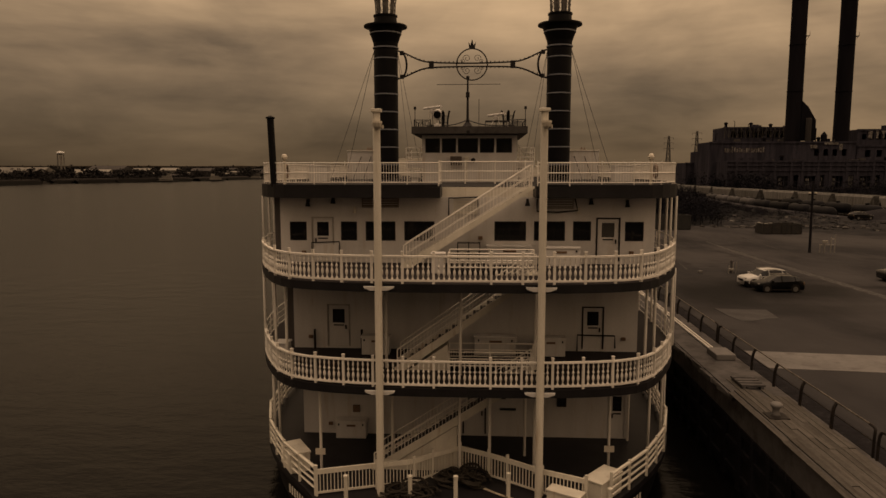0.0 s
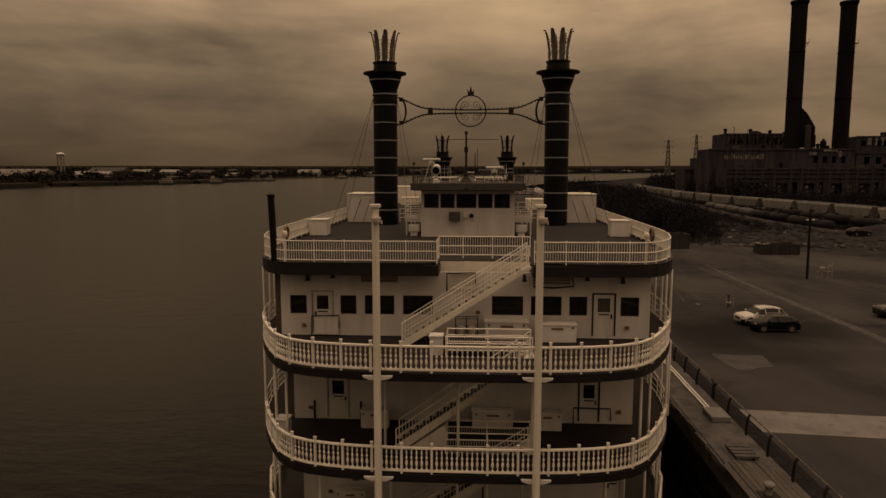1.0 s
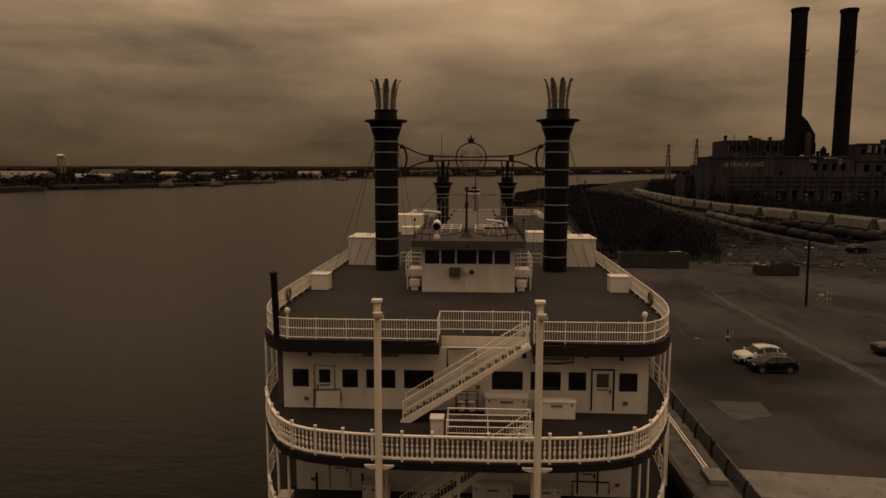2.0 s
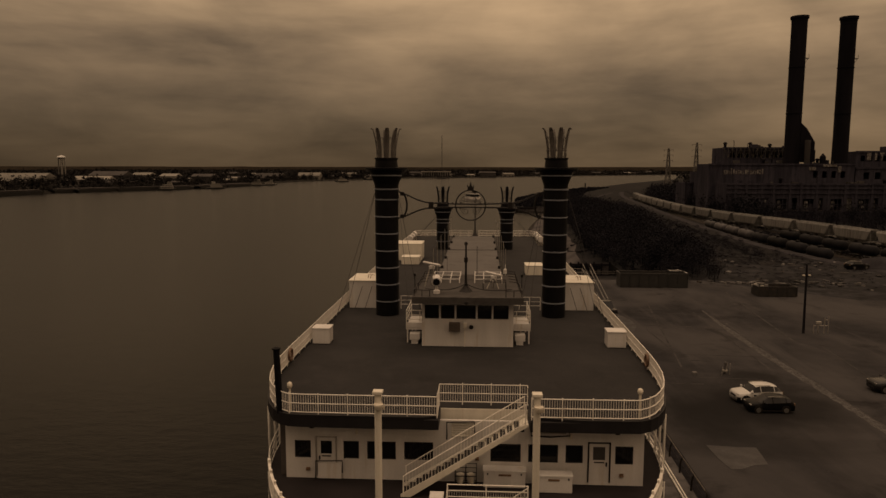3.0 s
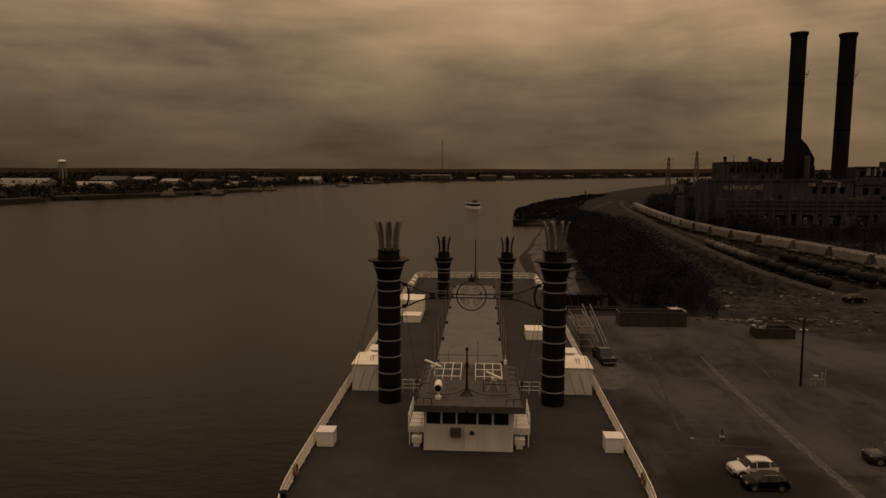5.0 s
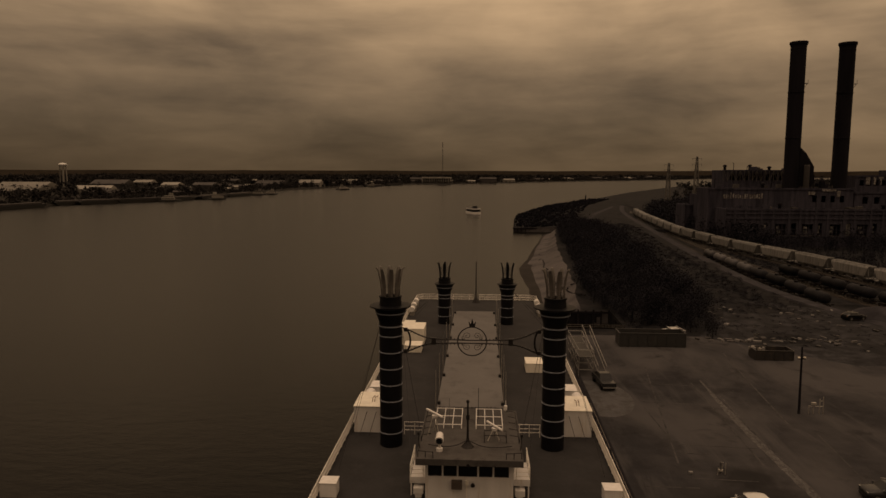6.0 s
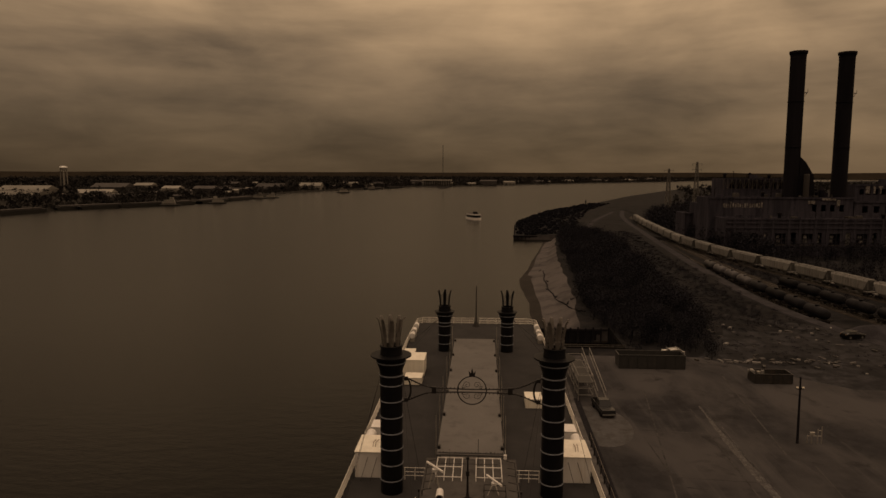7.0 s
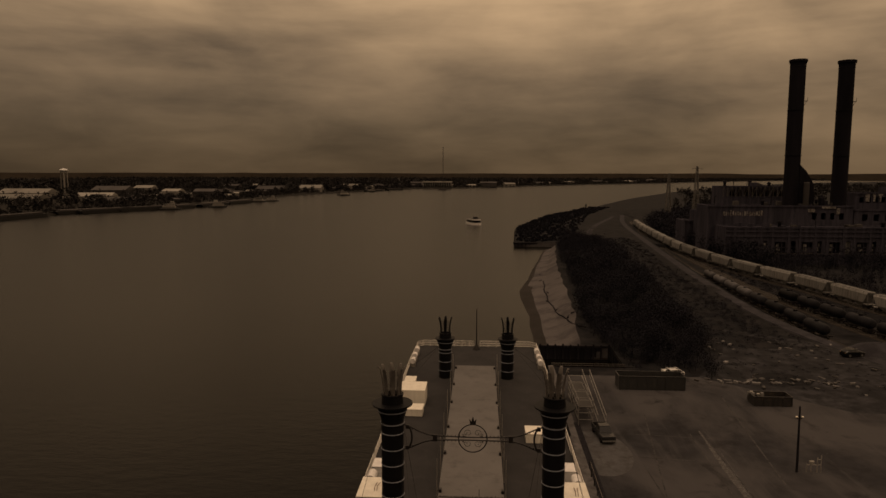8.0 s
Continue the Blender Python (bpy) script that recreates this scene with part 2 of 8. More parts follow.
CARBLACK = material("black_car_paint", (0.004, 0.004, 0.0044), 0.3, spread=0.2, scale=1, bump=0.0, spec=0.08)
CARDARK = material("dark_grey_car_paint", (0.018, 0.018, 0.0192), 0.25, spread=0.2, scale=1, bump=0.0, spec=0.25)
TYRE = material("tyre_rubber", (0.014, 0.013, 0.012), 0.85, spread=0.3, scale=5)
RIM = material("alloy_rim", (0.25, 0.24, 0.23), 0.3, 0.8, spread=0.1, scale=5)
HEADLAMP = material("headlamp_lens", (0.16, 0.15, 0.14), 0.12, spread=0.1, scale=5, bump=0.0)
LAMPGLASS = material("lamp_lens", (0.55, 0.5, 0.42), 0.15, spread=0.1, scale=5, bump=0.0)
# palest of the far colours: aerial haze is painted in
BACKHILL = material("hazed_distant_land", (0.058, 0.048, 0.038), 1.0, spread=0.3, scale=0.004, fine=0.05, bump=0.0, spec=0.0)
BLDG = material("far_building_white", (0.150, 0.140, 0.126), 0.8, spread=0.2, scale=0.05, fine=0.5, rand=0.35)
BLDGDK = material("far_building_grey", (0.045, 0.041, 0.040), 0.8, spread=0.25, scale=0.05, fine=0.5, rand=0.35)
PAINTLINE = material("worn_line_paint", (0.044, 0.0415, 0.0415), 0.9, spread=0.4, scale=0.35, fine=6, stain=(0.0178, 0.0162, 0.0179), stain_at=0.56)
GRAFF = material("faded_wall_paint", (0.20, 0.188, 0.178), 0.9, spread=0.4, scale=0.8, fine=3, stain=(0.0324, 0.0248, 0.0221), stain_at=0.5)


def water_material():
    m = bpy.data.materials.new("muddy_river")
    m.use_nodes = True
    n, l = m.node_tree.nodes, m.node_tree.links
    b = n["Principled BSDF"]
    b.inputs["Roughness"].default_value = 0.16
    b.inputs["IOR"].default_value = 1.33
    b.inputs["Specular IOR Level"].default_value = 0.09
    tc = n.new("ShaderNodeTexCoord")
    a = n.new("ShaderNodeTexNoise")
    a.inputs["Scale"].default_value, a.inputs["Detail"].default_value = 0.012, 4.0
    l.new(tc.outputs["Object"], a.inputs["Vector"])
    ramp = n.new("ShaderNodeValToRGB")
    ramp.color_ramp.elements[0].position, ramp.color_ramp.elements[0].color = 0.35, (0.002, 0.0018, 0.0016, 1)
    ramp.color_ramp.elements[1].position, ramp.color_ramp.elements[1].color = 0.70, (0.0045, 0.004, 0.0035, 1)
    l.new(a.outputs["Fac"], ramp.inputs[0])
    l.new(ramp.outputs[0], b.inputs["Base Color"])
    mp = n.new("ShaderNodeMapping")
    mp.inputs["Scale"].default_value = (0.5, 1.0, 1.0)
    mp.inputs["Rotation"].default_value = (0, 0, 0.3)
    l.new(tc.outputs["Object"], mp.inputs[0])
    w1 = n.new("ShaderNodeTexNoise")
    w1.inputs["Scale"].default_value, w1.inputs["Detail"].default_value, w1.inputs["Roughness"].default_value = 0.55, 6.0, 0.6
    l.new(mp.outputs[0], w1.inputs["Vector"])
    bp = n.new("ShaderNodeBump")
    bp.inputs["Strength"].default_value, bp.inputs["Distance"].default_value = 0.27, 0.5
    l.new(w1.outputs["Fac"], bp.inputs["Height"])
    l.new(bp.outputs[0], b.inputs["Normal"])
    return m


WATER = water_material()

# ---- builders ----


def box(bm, x0, x1, y0, y1, z0, z1):
    vs = [bm.verts.new(p) for p in ((x0, y0, z0), (x1, y0, z0), (x1, y1, z0), (x0, y1, z0), (x0, y0, z1), (x1, y0, z1), (x1, y1, z1), (x0, y1, z1))]
    for f in ((3, 2, 1, 0), (4, 5, 6, 7), (0, 1, 5, 4), (1, 2, 6, 5), (2, 3, 7, 6), (3, 0, 4, 7)):
        bm.faces.new([vs[i] for i in f])
    return vs


def rbox(bm, x0, x1, y0, y1, z0, z1, r=0.04):
    """A box with bevelled edges."""
    vs = box(bm, x0, x1, y0, y1, z0, z1)
    es = list({e for v in vs for e in v.link_edges})
    bmesh.ops.bevel(bm, geom=es, offset=r, segments=2, affect="EDGES", profile=0.6)


def rod(bm, p, q, r, r2=None, seg=6, caps=True):
    """A round bar from p to q."""
    p, q = Vector(p), Vector(q)
    r2 = r if r2 is None else r2
    d = q - p
    u = d.orthogonal().normalized()
    w = d.cross(u).normalized()
    rings = []
    for c, rad in ((p, r), (q, r2)):
        rings.append([bm.verts.new(c + (u * math.cos(2 * math.pi * i / seg) + w * math.sin(2 * math.pi * i / seg)) * rad) for i in range(seg)])
    for i in range(seg):
        j = (i + 1) % seg
        bm.faces.new((rings[0][i], rings[0][j], rings[1][j], rings[1][i]))
    if caps:
        bm.faces.new(rings[0][::-1])
        bm.faces.new(rings[1])


def tube(bm, pts, r, seg=5):
    """One bent round bar through all the points."""
    line = [Vector(pts[0])]
    for p in pts[1:]:
        if (Vector(p) - line[-1]).length > 1e-4:
            line.append(Vector(p))
    if len(line) < 2:
        return
    u = (line[1] - line[0]).orthogonal().normalized()
    rings = []
    for i, p in enumerate(line):
        d = (line[min(i + 1, len(line) - 1)] - line[max(i - 1, 0)])
        d = d.normalized() if d.length > 1e-6 else (line[i] - line[i - 1]).normalized()
        u = u - d * u.dot(d)
        u = u.normalized() if u.length > 1e-4 else d.orthogonal().normalized()
        w = d.cross(u)
        rings.append([bm.verts.new(p + (u * math.cos(2 * math.pi * k / seg) + w * math.sin(2 * math.pi * k / seg)) * r) for k in range(seg)])
    for a, b in zip(rings, rings[1:]):
        for k in range(seg):
            j = (k + 1) % seg
            bm.faces.new((a[k], a[j], b[j], b[k]))
    bm.faces.new(rings[0][::-1])
    bm.faces.new(rings[-1])


def lathe(bm, prof, cx=0.0, cy=0.0, seg=24, cap=True):
    """Turns (radius, height) pairs about an upright axis."""
    rings = [[bm.verts.new((cx + r * math.cos(2 * math.pi * i / seg), cy + r * math.sin(2 * math.pi * i / seg), z)) for i in range(seg)] for r, z in prof]
    for a, b in zip(rings, rings[1:]):
        for i in range(seg):
            j = (i + 1) % seg
            bm.faces.new((a[i], a[j], b[j], b[i]))
    if cap:
        bm.faces.new(rings[0][::-1])
        bm.faces.new(rings[-1])


def prism(bm, poly, z0, z1):
    """An upright slab over a plan outline given anticlockwise."""
    a = [bm.verts.new((x, y, z0)) for x, y in poly]
    b = [bm.verts.new((x, y, z1)) for x, y in poly]
    bm.faces.new(a[::-1])
    bm.faces.new(b)
    for i in range(len(poly)):
        j = (i + 1) % len(poly)
        bm.faces.new((a[i], a[j], b[j], b[i]))


def clip(poly, axis, at, keep_less):
    """The part of a plan outline on one side of a line."""
    out = []
    for i, p in enumerate(poly):
        q = poly[(i + 1) % len(poly)]
        pin, qin = (p[axis] <= at) == keep_less, (q[axis] <= at) == keep_less
        if pin:
            out.append(p)
        if pin != qin:
            t = (at - p[axis]) / (q[axis] - p[axis])
            out.append((p[0] + (q[0] - p[0]) * t, p[1] + (q[1] - p[1]) * t))
    return out


def smooth_line(pts, times=2):
    """Rounds the corners of an open line."""
    for _ in range(times):
        out = [pts[0]]
        for a, b in zip(pts, pts[1:]):
            out.append(tuple(u * 0.75 + v * 0.25 for u, v in zip(a, b)))
            out.append(tuple(u * 0.25 + v * 0.75 for u, v in zip(a, b)))
        out.append(pts[-1])
        pts = out
    return pts


def mirrored(half):
    """A full outline from its right half, bow to stern, anticlockwise."""
    left = [(-x, y) for x, y in half if x > 1e-6]
    return half + left[::-1] if half[-1][0] > 1e-6 else half + left[::-1]


def along(line, step, start=0.0):
    """Points and headings at even steps along a plan line."""
    out, want, run = [], start, 0.0
    for a, b in zip(line, line[1:]):
        d = math.hypot(b[0] - a[0], b[1] - a[1])
        while d > 1e-9 and want <= run + d:
            t = (want - run) / d
            out.append((a[0] + (b[0] - a[0]) * t, a[1] + (b[1] - a[1]) * t, math.atan2(b[1] - a[1], b[0] - a[0])))
            want += step
        run += d
    return out


def world_of(ob):
    m = ob.matrix_basis.copy()
    return m if ob.parent is None else world_of(ob.parent) @ ob.matrix_parent_inverse @ m


def mesh_of(name, bm, mat, smooth=False):
    me = bpy.data.meshes.new(name)
    bmesh.ops.recalc_face_normals(bm, faces=bm.faces)
    bm.to_mesh(me)
    bm.free()
    for m in (mat if isinstance(mat, (list, tuple)) else [mat]):
        me.materials.append(m)
    if smooth:
        me.shade_smooth()
    return me


def part(name, bm, mat, parent=None, label="", smooth=False, kind=""):
    """One mesh object, in place, under a thing or a part."""
    ob = new(name, mesh_of(name, bm, mat, smooth))
    if parent is not None:
        ob.parent = parent
        ob.matrix_parent_inverse = world_of(parent).inverted()
    return tagged(ob, label, kind=kind)


def piece(name, me, m, parent):
    """One more object on a shared mesh, at the pose m."""
    ob = new(name, me)
    ob.parent = parent
    ob.matrix_parent_inverse = world_of(parent).inverted()
    ob.matrix_basis = m
    return ob


def thing(name, at, label, category, group="", kind=""):
    ob = new(name)
    ob.empty_display_size = 0.2
    ob.matrix_basis = Matrix.Translation(at)
    return tagged(ob, label, category, group, kind)


def solid(name, bm, mat, label, category, group="", kind="", smooth=False):
    """A thing that is one mesh."""
    return tagged(part(name, bm, mat, None, smooth=smooth), label, category, group, kind)


def pierced(bm, x0, x1, z0, z1, y0, y1, holes):
    """A wall across the boat, y0 its outer face, with openings (x0, x1, z0, z1) through it."""
    xs = sorted({x0, x1, *[h[0] for h in holes], *[h[1] for h in holes]})
    zs = sorted({z0, z1, *[h[2] for h in holes], *[h[3] for h in holes]})

    def full(i, k):
        if not (0 <= i < len(xs) - 1 and 0 <= k < len(zs) - 1):
            return False
        mx, mz = (xs[i] + xs[i + 1]) / 2, (zs[k] + zs[k + 1]) / 2
        return not any(h[0] < mx < h[1] and h[2] < mz < h[3] for h in holes)

    def quad(*ps):
        bm.faces.new([bm.verts.new(p) for p in ps])

    for i in range(len(xs) - 1):
        for k in range(len(zs) - 1):
            if not full(i, k):
                continue
            a, b, c, d = xs[i], xs[i + 1], zs[k], zs[k + 1]
            quad((a, y0, c), (b, y0, c), (b, y0, d), (a, y0, d))
            quad((b, y1, c), (a, y1, c), (a, y1, d), (b, y1, d))
            if not full(i - 1, k):
                quad((a, y1, c), (a, y0, c), (a, y0, d), (a, y1, d))
            if not full(i + 1, k):
                quad((b, y0, c), (b, y1, c), (b, y1, d), (b, y0, d))
            if not full(i, k - 1):
                quad((a, y0, c), (a, y1, c), (b, y1, c), (b, y0, c))
            if not full(i, k + 1):
                quad((a, y1, d), (a, y0, d), (b, y0, d), (b, y1, d))
    bmesh.ops.remove_doubles(bm, verts=bm.verts, dist=1e-5)

# ---- water, banks and ground ----
bm = bmesh.new()
N = 24
ring0 = [bm.verts.new((4900 * math.cos(2 * math.pi * i / N), 4900 * math.sin(2 * math.pi * i / N), 0.0)) for i in range(N)]
bm.faces.new(ring0)
solid("water", bm, WATER, "wide muddy brown river with small ripples", "river", kind="structure")

GZ = 3.1                        # the height of the land above the water
# waterline, bank top, bank height by distance along the bank
BANK = [(-400, 11.22, 11.22), (19, 11.22, 11.22), (38, 11.37, 11.37), (90, 13.42, 13.42), (126.9, 13.6, 13.6), (127, 28.0, 28.05), (143, 28.2, 28.25), (143.5, 13.2, 22.0), (157, 13.1, 23.3), (171, 13.5, 24.8), (187, 14.3, 26.3),
        (209, 13.2, 27.5), (228, 13.6, 28.4), (238, 15.6, 29.0), (254, 18.5, 30.0), (275, 21.3, 31.6), (292, 24.0, 33.2), (322, 28.6, 35.8), (350, 33.0, 39.0), (364, 41.0, 44.0), (366, 18.2, 19.0), (463, 23.3, 24.3), (598, 57.0, 58.5),
        (741, 116, 118), (1009, 214, 217), (1354, 364, 368), (2000, 720, 725), (2700, 1190, 1196), (3300, 1900, 1910), (4300, 3000, 3010)]


def lot_z(y):
    """The lot rises gently towards the near end of the wharf."""
    return float(np.interp(y, [45, 92], [GZ + 0.5, GZ]))


def rail_x(y):
    """The line of the wharf guard rail."""
    return float(np.interp(y, [0, 37, 58, 80, 92], [13.37, 13.5, 13.77, 14.19, 14.4]))


def bank_at(y):
    for a, b in zip(BANK, BANK[1:]):
        if a[0] <= y <= b[0]:
            t = (y - a[0]) / (b[0] - a[0])
            return a[1] + (b[1] - a[1]) * t, a[2] + (b[2] - a[2]) * t
    return BANK[-1][1:]


ROAD = [(124, 600), (104, 505), (90, 375), (79.5, 270), (75.0, 212), (73.2, 178), (75.0, 154), (79, 130), (92, 98), (112, 62)]
TRAIN = [(122, 560), (114.5, 505), (110, 472), (103.5, 400), (98.9, 342), (100.2, 299), (102, 276), (105, 258), (109, 238), (111.6, 220), (113.5, 199), (117.5, 178), (125, 152), (137, 122), (155, 90)]
TANKS = [(107, 440), (94, 360), (87, 285), (84.1, 252.6), (83.4, 225), (82.3, 197), (82.3, 181), (81.5, 160), (85, 136), (96, 102)]
SIDING = [(110, 440), (99, 350), (95, 280), (93.6, 235), (94.2, 205), (95.0, 187), (96.4, 168), (100, 140), (111, 105)]
GT = 0.3                        # the lower ground of the railway yard


def yard_drop(x, y):
    """How far the ground falls from the land's height towards the railway yard."""
    side = np.interp(y, [p[1] for p in ROAD[::-1]], [p[0] for p in ROAD[::-1]]) + 2.4
    a = min(1.0, max(0.0, (x - side) / 3.6))
    b = min(1.0, max(0.0, (y - 96) / 26)) * min(1.0, max(0.0, (680 - y) / 100)) * min(1.0, max(0.0, (330 - x) / 60))
    return (GZ - GT) * a * a * (3 - 2 * a) * b


def ground_sheet():
    bm = bmesh.new()
    ys = sorted({*[b[0] for b in BANK], *range(0, 144, 6), *range(144, 380, 3), *range(380, 900, 40)})
    rows = []
    for y in ys:
        ws, wt = bank_at(y)
        cliff = wt - ws < 0.2
        if not cliff and 144 < y < 362:
            ws += 0.5 * noise.noise(Vector((y * 0.06, 3.1, 0)))
            wt += 0.9 * noise.noise(Vector((y * 0.11, 8.4, 0)))
        wet = (0.27 if y < 235 else 0.14) + 0.06 * noise.noise(Vector((y * 0.045, 5.5, 0)))
        cols = [(ws, -3.0), (ws, 0.0 if not cliff else -1.0), (ws + (wt - ws) * wet, 0.22 if not cliff else 0.4), (ws + (wt - ws) * 0.6, 0.95 if not cliff else 1.5), (wt, lot_z(y) if y < 365 else 2.3)]
        for off in (3, 8, 16, 24, 30, 36, 40, 44, 48, 52, 56, 60, 64, 68, 74, 82, 92, 104, 120, 150, 190, 230, 270, 310, 360, 700, 1800, 4500):
            x = wt + off
            bumpy = 0.0 if (y < 118 and off < 75) else (0.35 if x < 80 or x > 130 else 0.15) * noise.noise(Vector((x * 0.05, y * 0.05, 0.3)))
            cols.append((x, (lot_z(y) if y < 365 else 2.3 + min(1.0, off / 30) * 0.8) + bumpy - yard_drop(x, y)))
        rows.append([bm.verts.new((x, y, z)) for x, z in cols])
    for a, b in zip(rows, rows[1:]):
        for i in range(len(a) - 1):
            f = bm.faces.new((a[i], a[i + 1], b[i + 1], b[i]))
            mid = f.calc_center_median()
            f.material_index = (2 if i < 2 else 1) if (i < 4 and 143 < mid.y < 366) else 0
    return solid("ground", bm, [SCRUB, SAND, MUD], "flat riverside land of scrub, dirt and gravel", "ground", kind="structure", smooth=False)


ground_sheet()


def draped(bm, poly, z0, z1):
    """An upright slab cut into strips that follow the slope of the lot; z1 is its height over the land."""
    for y0, y1 in ((-999, 45), (45, 61), (61, 76), (76, 92), (92, 999)):
        strip = clip(clip(poly, 1, y1, True), 1, y0, False)
        if len(strip) < 3:
            continue
        a = [bm.verts.new((x, y, z0)) for x, y in strip]
        b = [bm.verts.new((x, y, lot_z(y) - GZ + z1)) for x, y in strip]
        bm.faces.new(a[::-1])
        bm.faces.new(b)
        for i in range(len(strip)):
            j = (i + 1) % len(strip)
            bm.faces.new((a[i], a[j], b[j], b[i]))


def slab(name, poly, z0, z1, mat, label, category, kind="structure"):
    bm = bmesh.new()
    draped(bm, poly, z0, z1)
    return solid(name, bm, mat, label, category, kind=kind)


# asphalt lot, then the rough dirt behind it
slab("pavement", [(13.4, -60), (150, -60), (112, 60), (92, 101), (58, 104), (40, 121), (14.0, 121), (14.3, 92), (13.7, 50)], GZ - 0.3, GZ + 0.06, ASPHALT, "cracked grey asphalt lot beside the wharf", "pavement")
slab("dirt_yard", [(40, 121.1), (58, 104.1), (92, 101.1), (88, 128), (72, 150), (58, 160), (50, 138)], GZ - 0.3, GZ + 0.045, DIRT, "rubble-strewn dirt yard", "yard")


def ribbon(name, line, width, z0, z1, mat, label, category, times=3):
    """A strip of even width along a smoothed line."""
    line = smooth_line(line, times)
    bm = bmesh.new()
    prev = None
    for i, p in enumerate(line):
        a, b = line[max(0, i - 1)], line[min(len(line) - 1, i + 1)]
        d = Vector((b[0] - a[0], b[1] - a[1])).normalized()
        o = Vector((-d.y, d.x)) * width / 2
        cur = [bm.verts.new((p[0] + s * o.x * k, p[1] + s * o.y * k, z)) for s, k, z in ((1, 1.25, z0), (1, 1, z1), (-1, 1, z1), (-1, 1.25, z0))]
        if prev:
            for j in range(3):
                bm.faces.new((prev[j], prev[j + 1], cur[j + 1], cur[j]))
        prev = cur
    return solid(name, bm, mat, label, category, kind="structure")


ribbon("road", [(62, 372), (64, 405), (74, 455), (88, 505), (112, 580)], 3.2, GZ - 0.3, GZ + 0.10, ROADDIRT, "narrow dirt track on the point", "road")
ribbon("road", ROAD, 3.2, GZ - 0.3, GZ + 0.10, ROADDIRT, "pale gravel service road along the tracks", "road")
BALLAST = material("track_ballast", (0.027, 0.023, 0.02), 0.95, spread=0.4, scale=0.5, fine=5, bump=0.5)
for k, line in enumerate((TRAIN, SIDING, TANKS)):
    ribbon("track_bed", line, 4.2, GT - 0.3, GT + 0.22, BALLAST, "dark gravel ballast of a railway track", "track")
    for s in (-0.72, 0.72):
        pts = smooth_line(line, 3)
        off = []
        for i, p in enumerate(pts):
            a, b = pts[max(0, i - 1)], pts[min(len(pts) - 1, i + 1)]
            d = Vector((b[0] - a[0], b[1] - a[1])).normalized()
            off.append((p[0] - d.y * s, p[1] + d.x * s))
        ribbon("rail", off, 0.09, GT + 0.1, GT + 0.40, RAILSTEEL, "steel rail of the railway track", "rail", times=0)

# far bank of the river
SHORE = [(-700, -500), (-480, 250), (-406, 551), (-397, 614), (-360, 696), (-358, 768), (-322, 951), (-330, 1200), (-218, 1485), (-151, 1711), (13, 1810), (276, 2259), (724, 2710), (1091, 3290), (2200, 4300)]


# far bank colour raised a little for haze
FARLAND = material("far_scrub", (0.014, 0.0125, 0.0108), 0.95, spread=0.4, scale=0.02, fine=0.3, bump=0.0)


def far_bank():
    bm = bmesh.new()
    prev = None
    for x, y in smooth_line(SHORE, 2):
        cur = [bm.verts.new(p) for p in ((x + 4, y - 3, -2), (x - 4, y + 5, 1.6), (x - 60, y + 60, 2.0), (x - 500, y + 400, 2.5), (x - 2600, y + 1500, 3.0))]
        if prev:
            for j in range(4):
                bm.faces.new((prev[j], prev[j + 1], cur[j + 1], cur[j]))
        prev = cur
    return solid("far_bank", bm, FARLAND, "low dark far bank of the river", "river bank", kind="structure")


far_bank()


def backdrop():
    """Low land and woods at the horizon, all round; distance haze is put into their colour."""
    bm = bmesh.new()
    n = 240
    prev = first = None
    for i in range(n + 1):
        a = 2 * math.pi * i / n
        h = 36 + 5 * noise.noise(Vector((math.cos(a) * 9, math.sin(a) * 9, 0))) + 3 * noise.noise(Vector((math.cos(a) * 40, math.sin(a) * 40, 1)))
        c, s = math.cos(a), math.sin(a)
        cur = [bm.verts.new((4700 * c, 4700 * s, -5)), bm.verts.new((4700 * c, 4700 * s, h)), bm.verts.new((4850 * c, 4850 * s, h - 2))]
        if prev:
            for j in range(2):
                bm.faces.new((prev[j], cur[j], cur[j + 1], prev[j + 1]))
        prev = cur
    return solid("backdrop", bm, BACKHILL, "low wooded land along the horizon, paled for haze", "horizon", kind="structure")


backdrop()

# ---- the riverboat ----
D1, D2, D3, D4 = 1.5, 5.42, 9.12, 12.32
boat = thing("riverboat", (0, 60, 0), "white multi-deck riverboat with black smokestacks, moored at a wharf", "riverboat")
HALF23 = smooth_line([(0, 22.95), (2.0, 22.95), (4.3, 23.12), (6.0, 23.55), (6.85, 24.25), (7.7, 25.75), (8.45, 27.5), (9.05, 29.6), (9.35, 33.0), (9.35, 60), (9.35, 102), (8.4, 104)], 1)
HALF4 = smooth_line([(0, 27.15), (6.6, 27.15), (7.65, 27.24), (8.42, 28.05), (9.06, 29.6), (9.5, 32.0), (9.62, 36.0), (9.62, 60), (9.62, 103.5), (8.6, 105)], 1)
HALF1 = smooth_line([(0, 14.0), (1.6, 16.2), (3.4, 19.6), (5.3, 22.7), (7.0, 24.9), (8.2, 27.0), (9.0, 29.6), (9.35, 33.0), (9.35, 60), (9.35, 102), (8.4, 104)], 1)


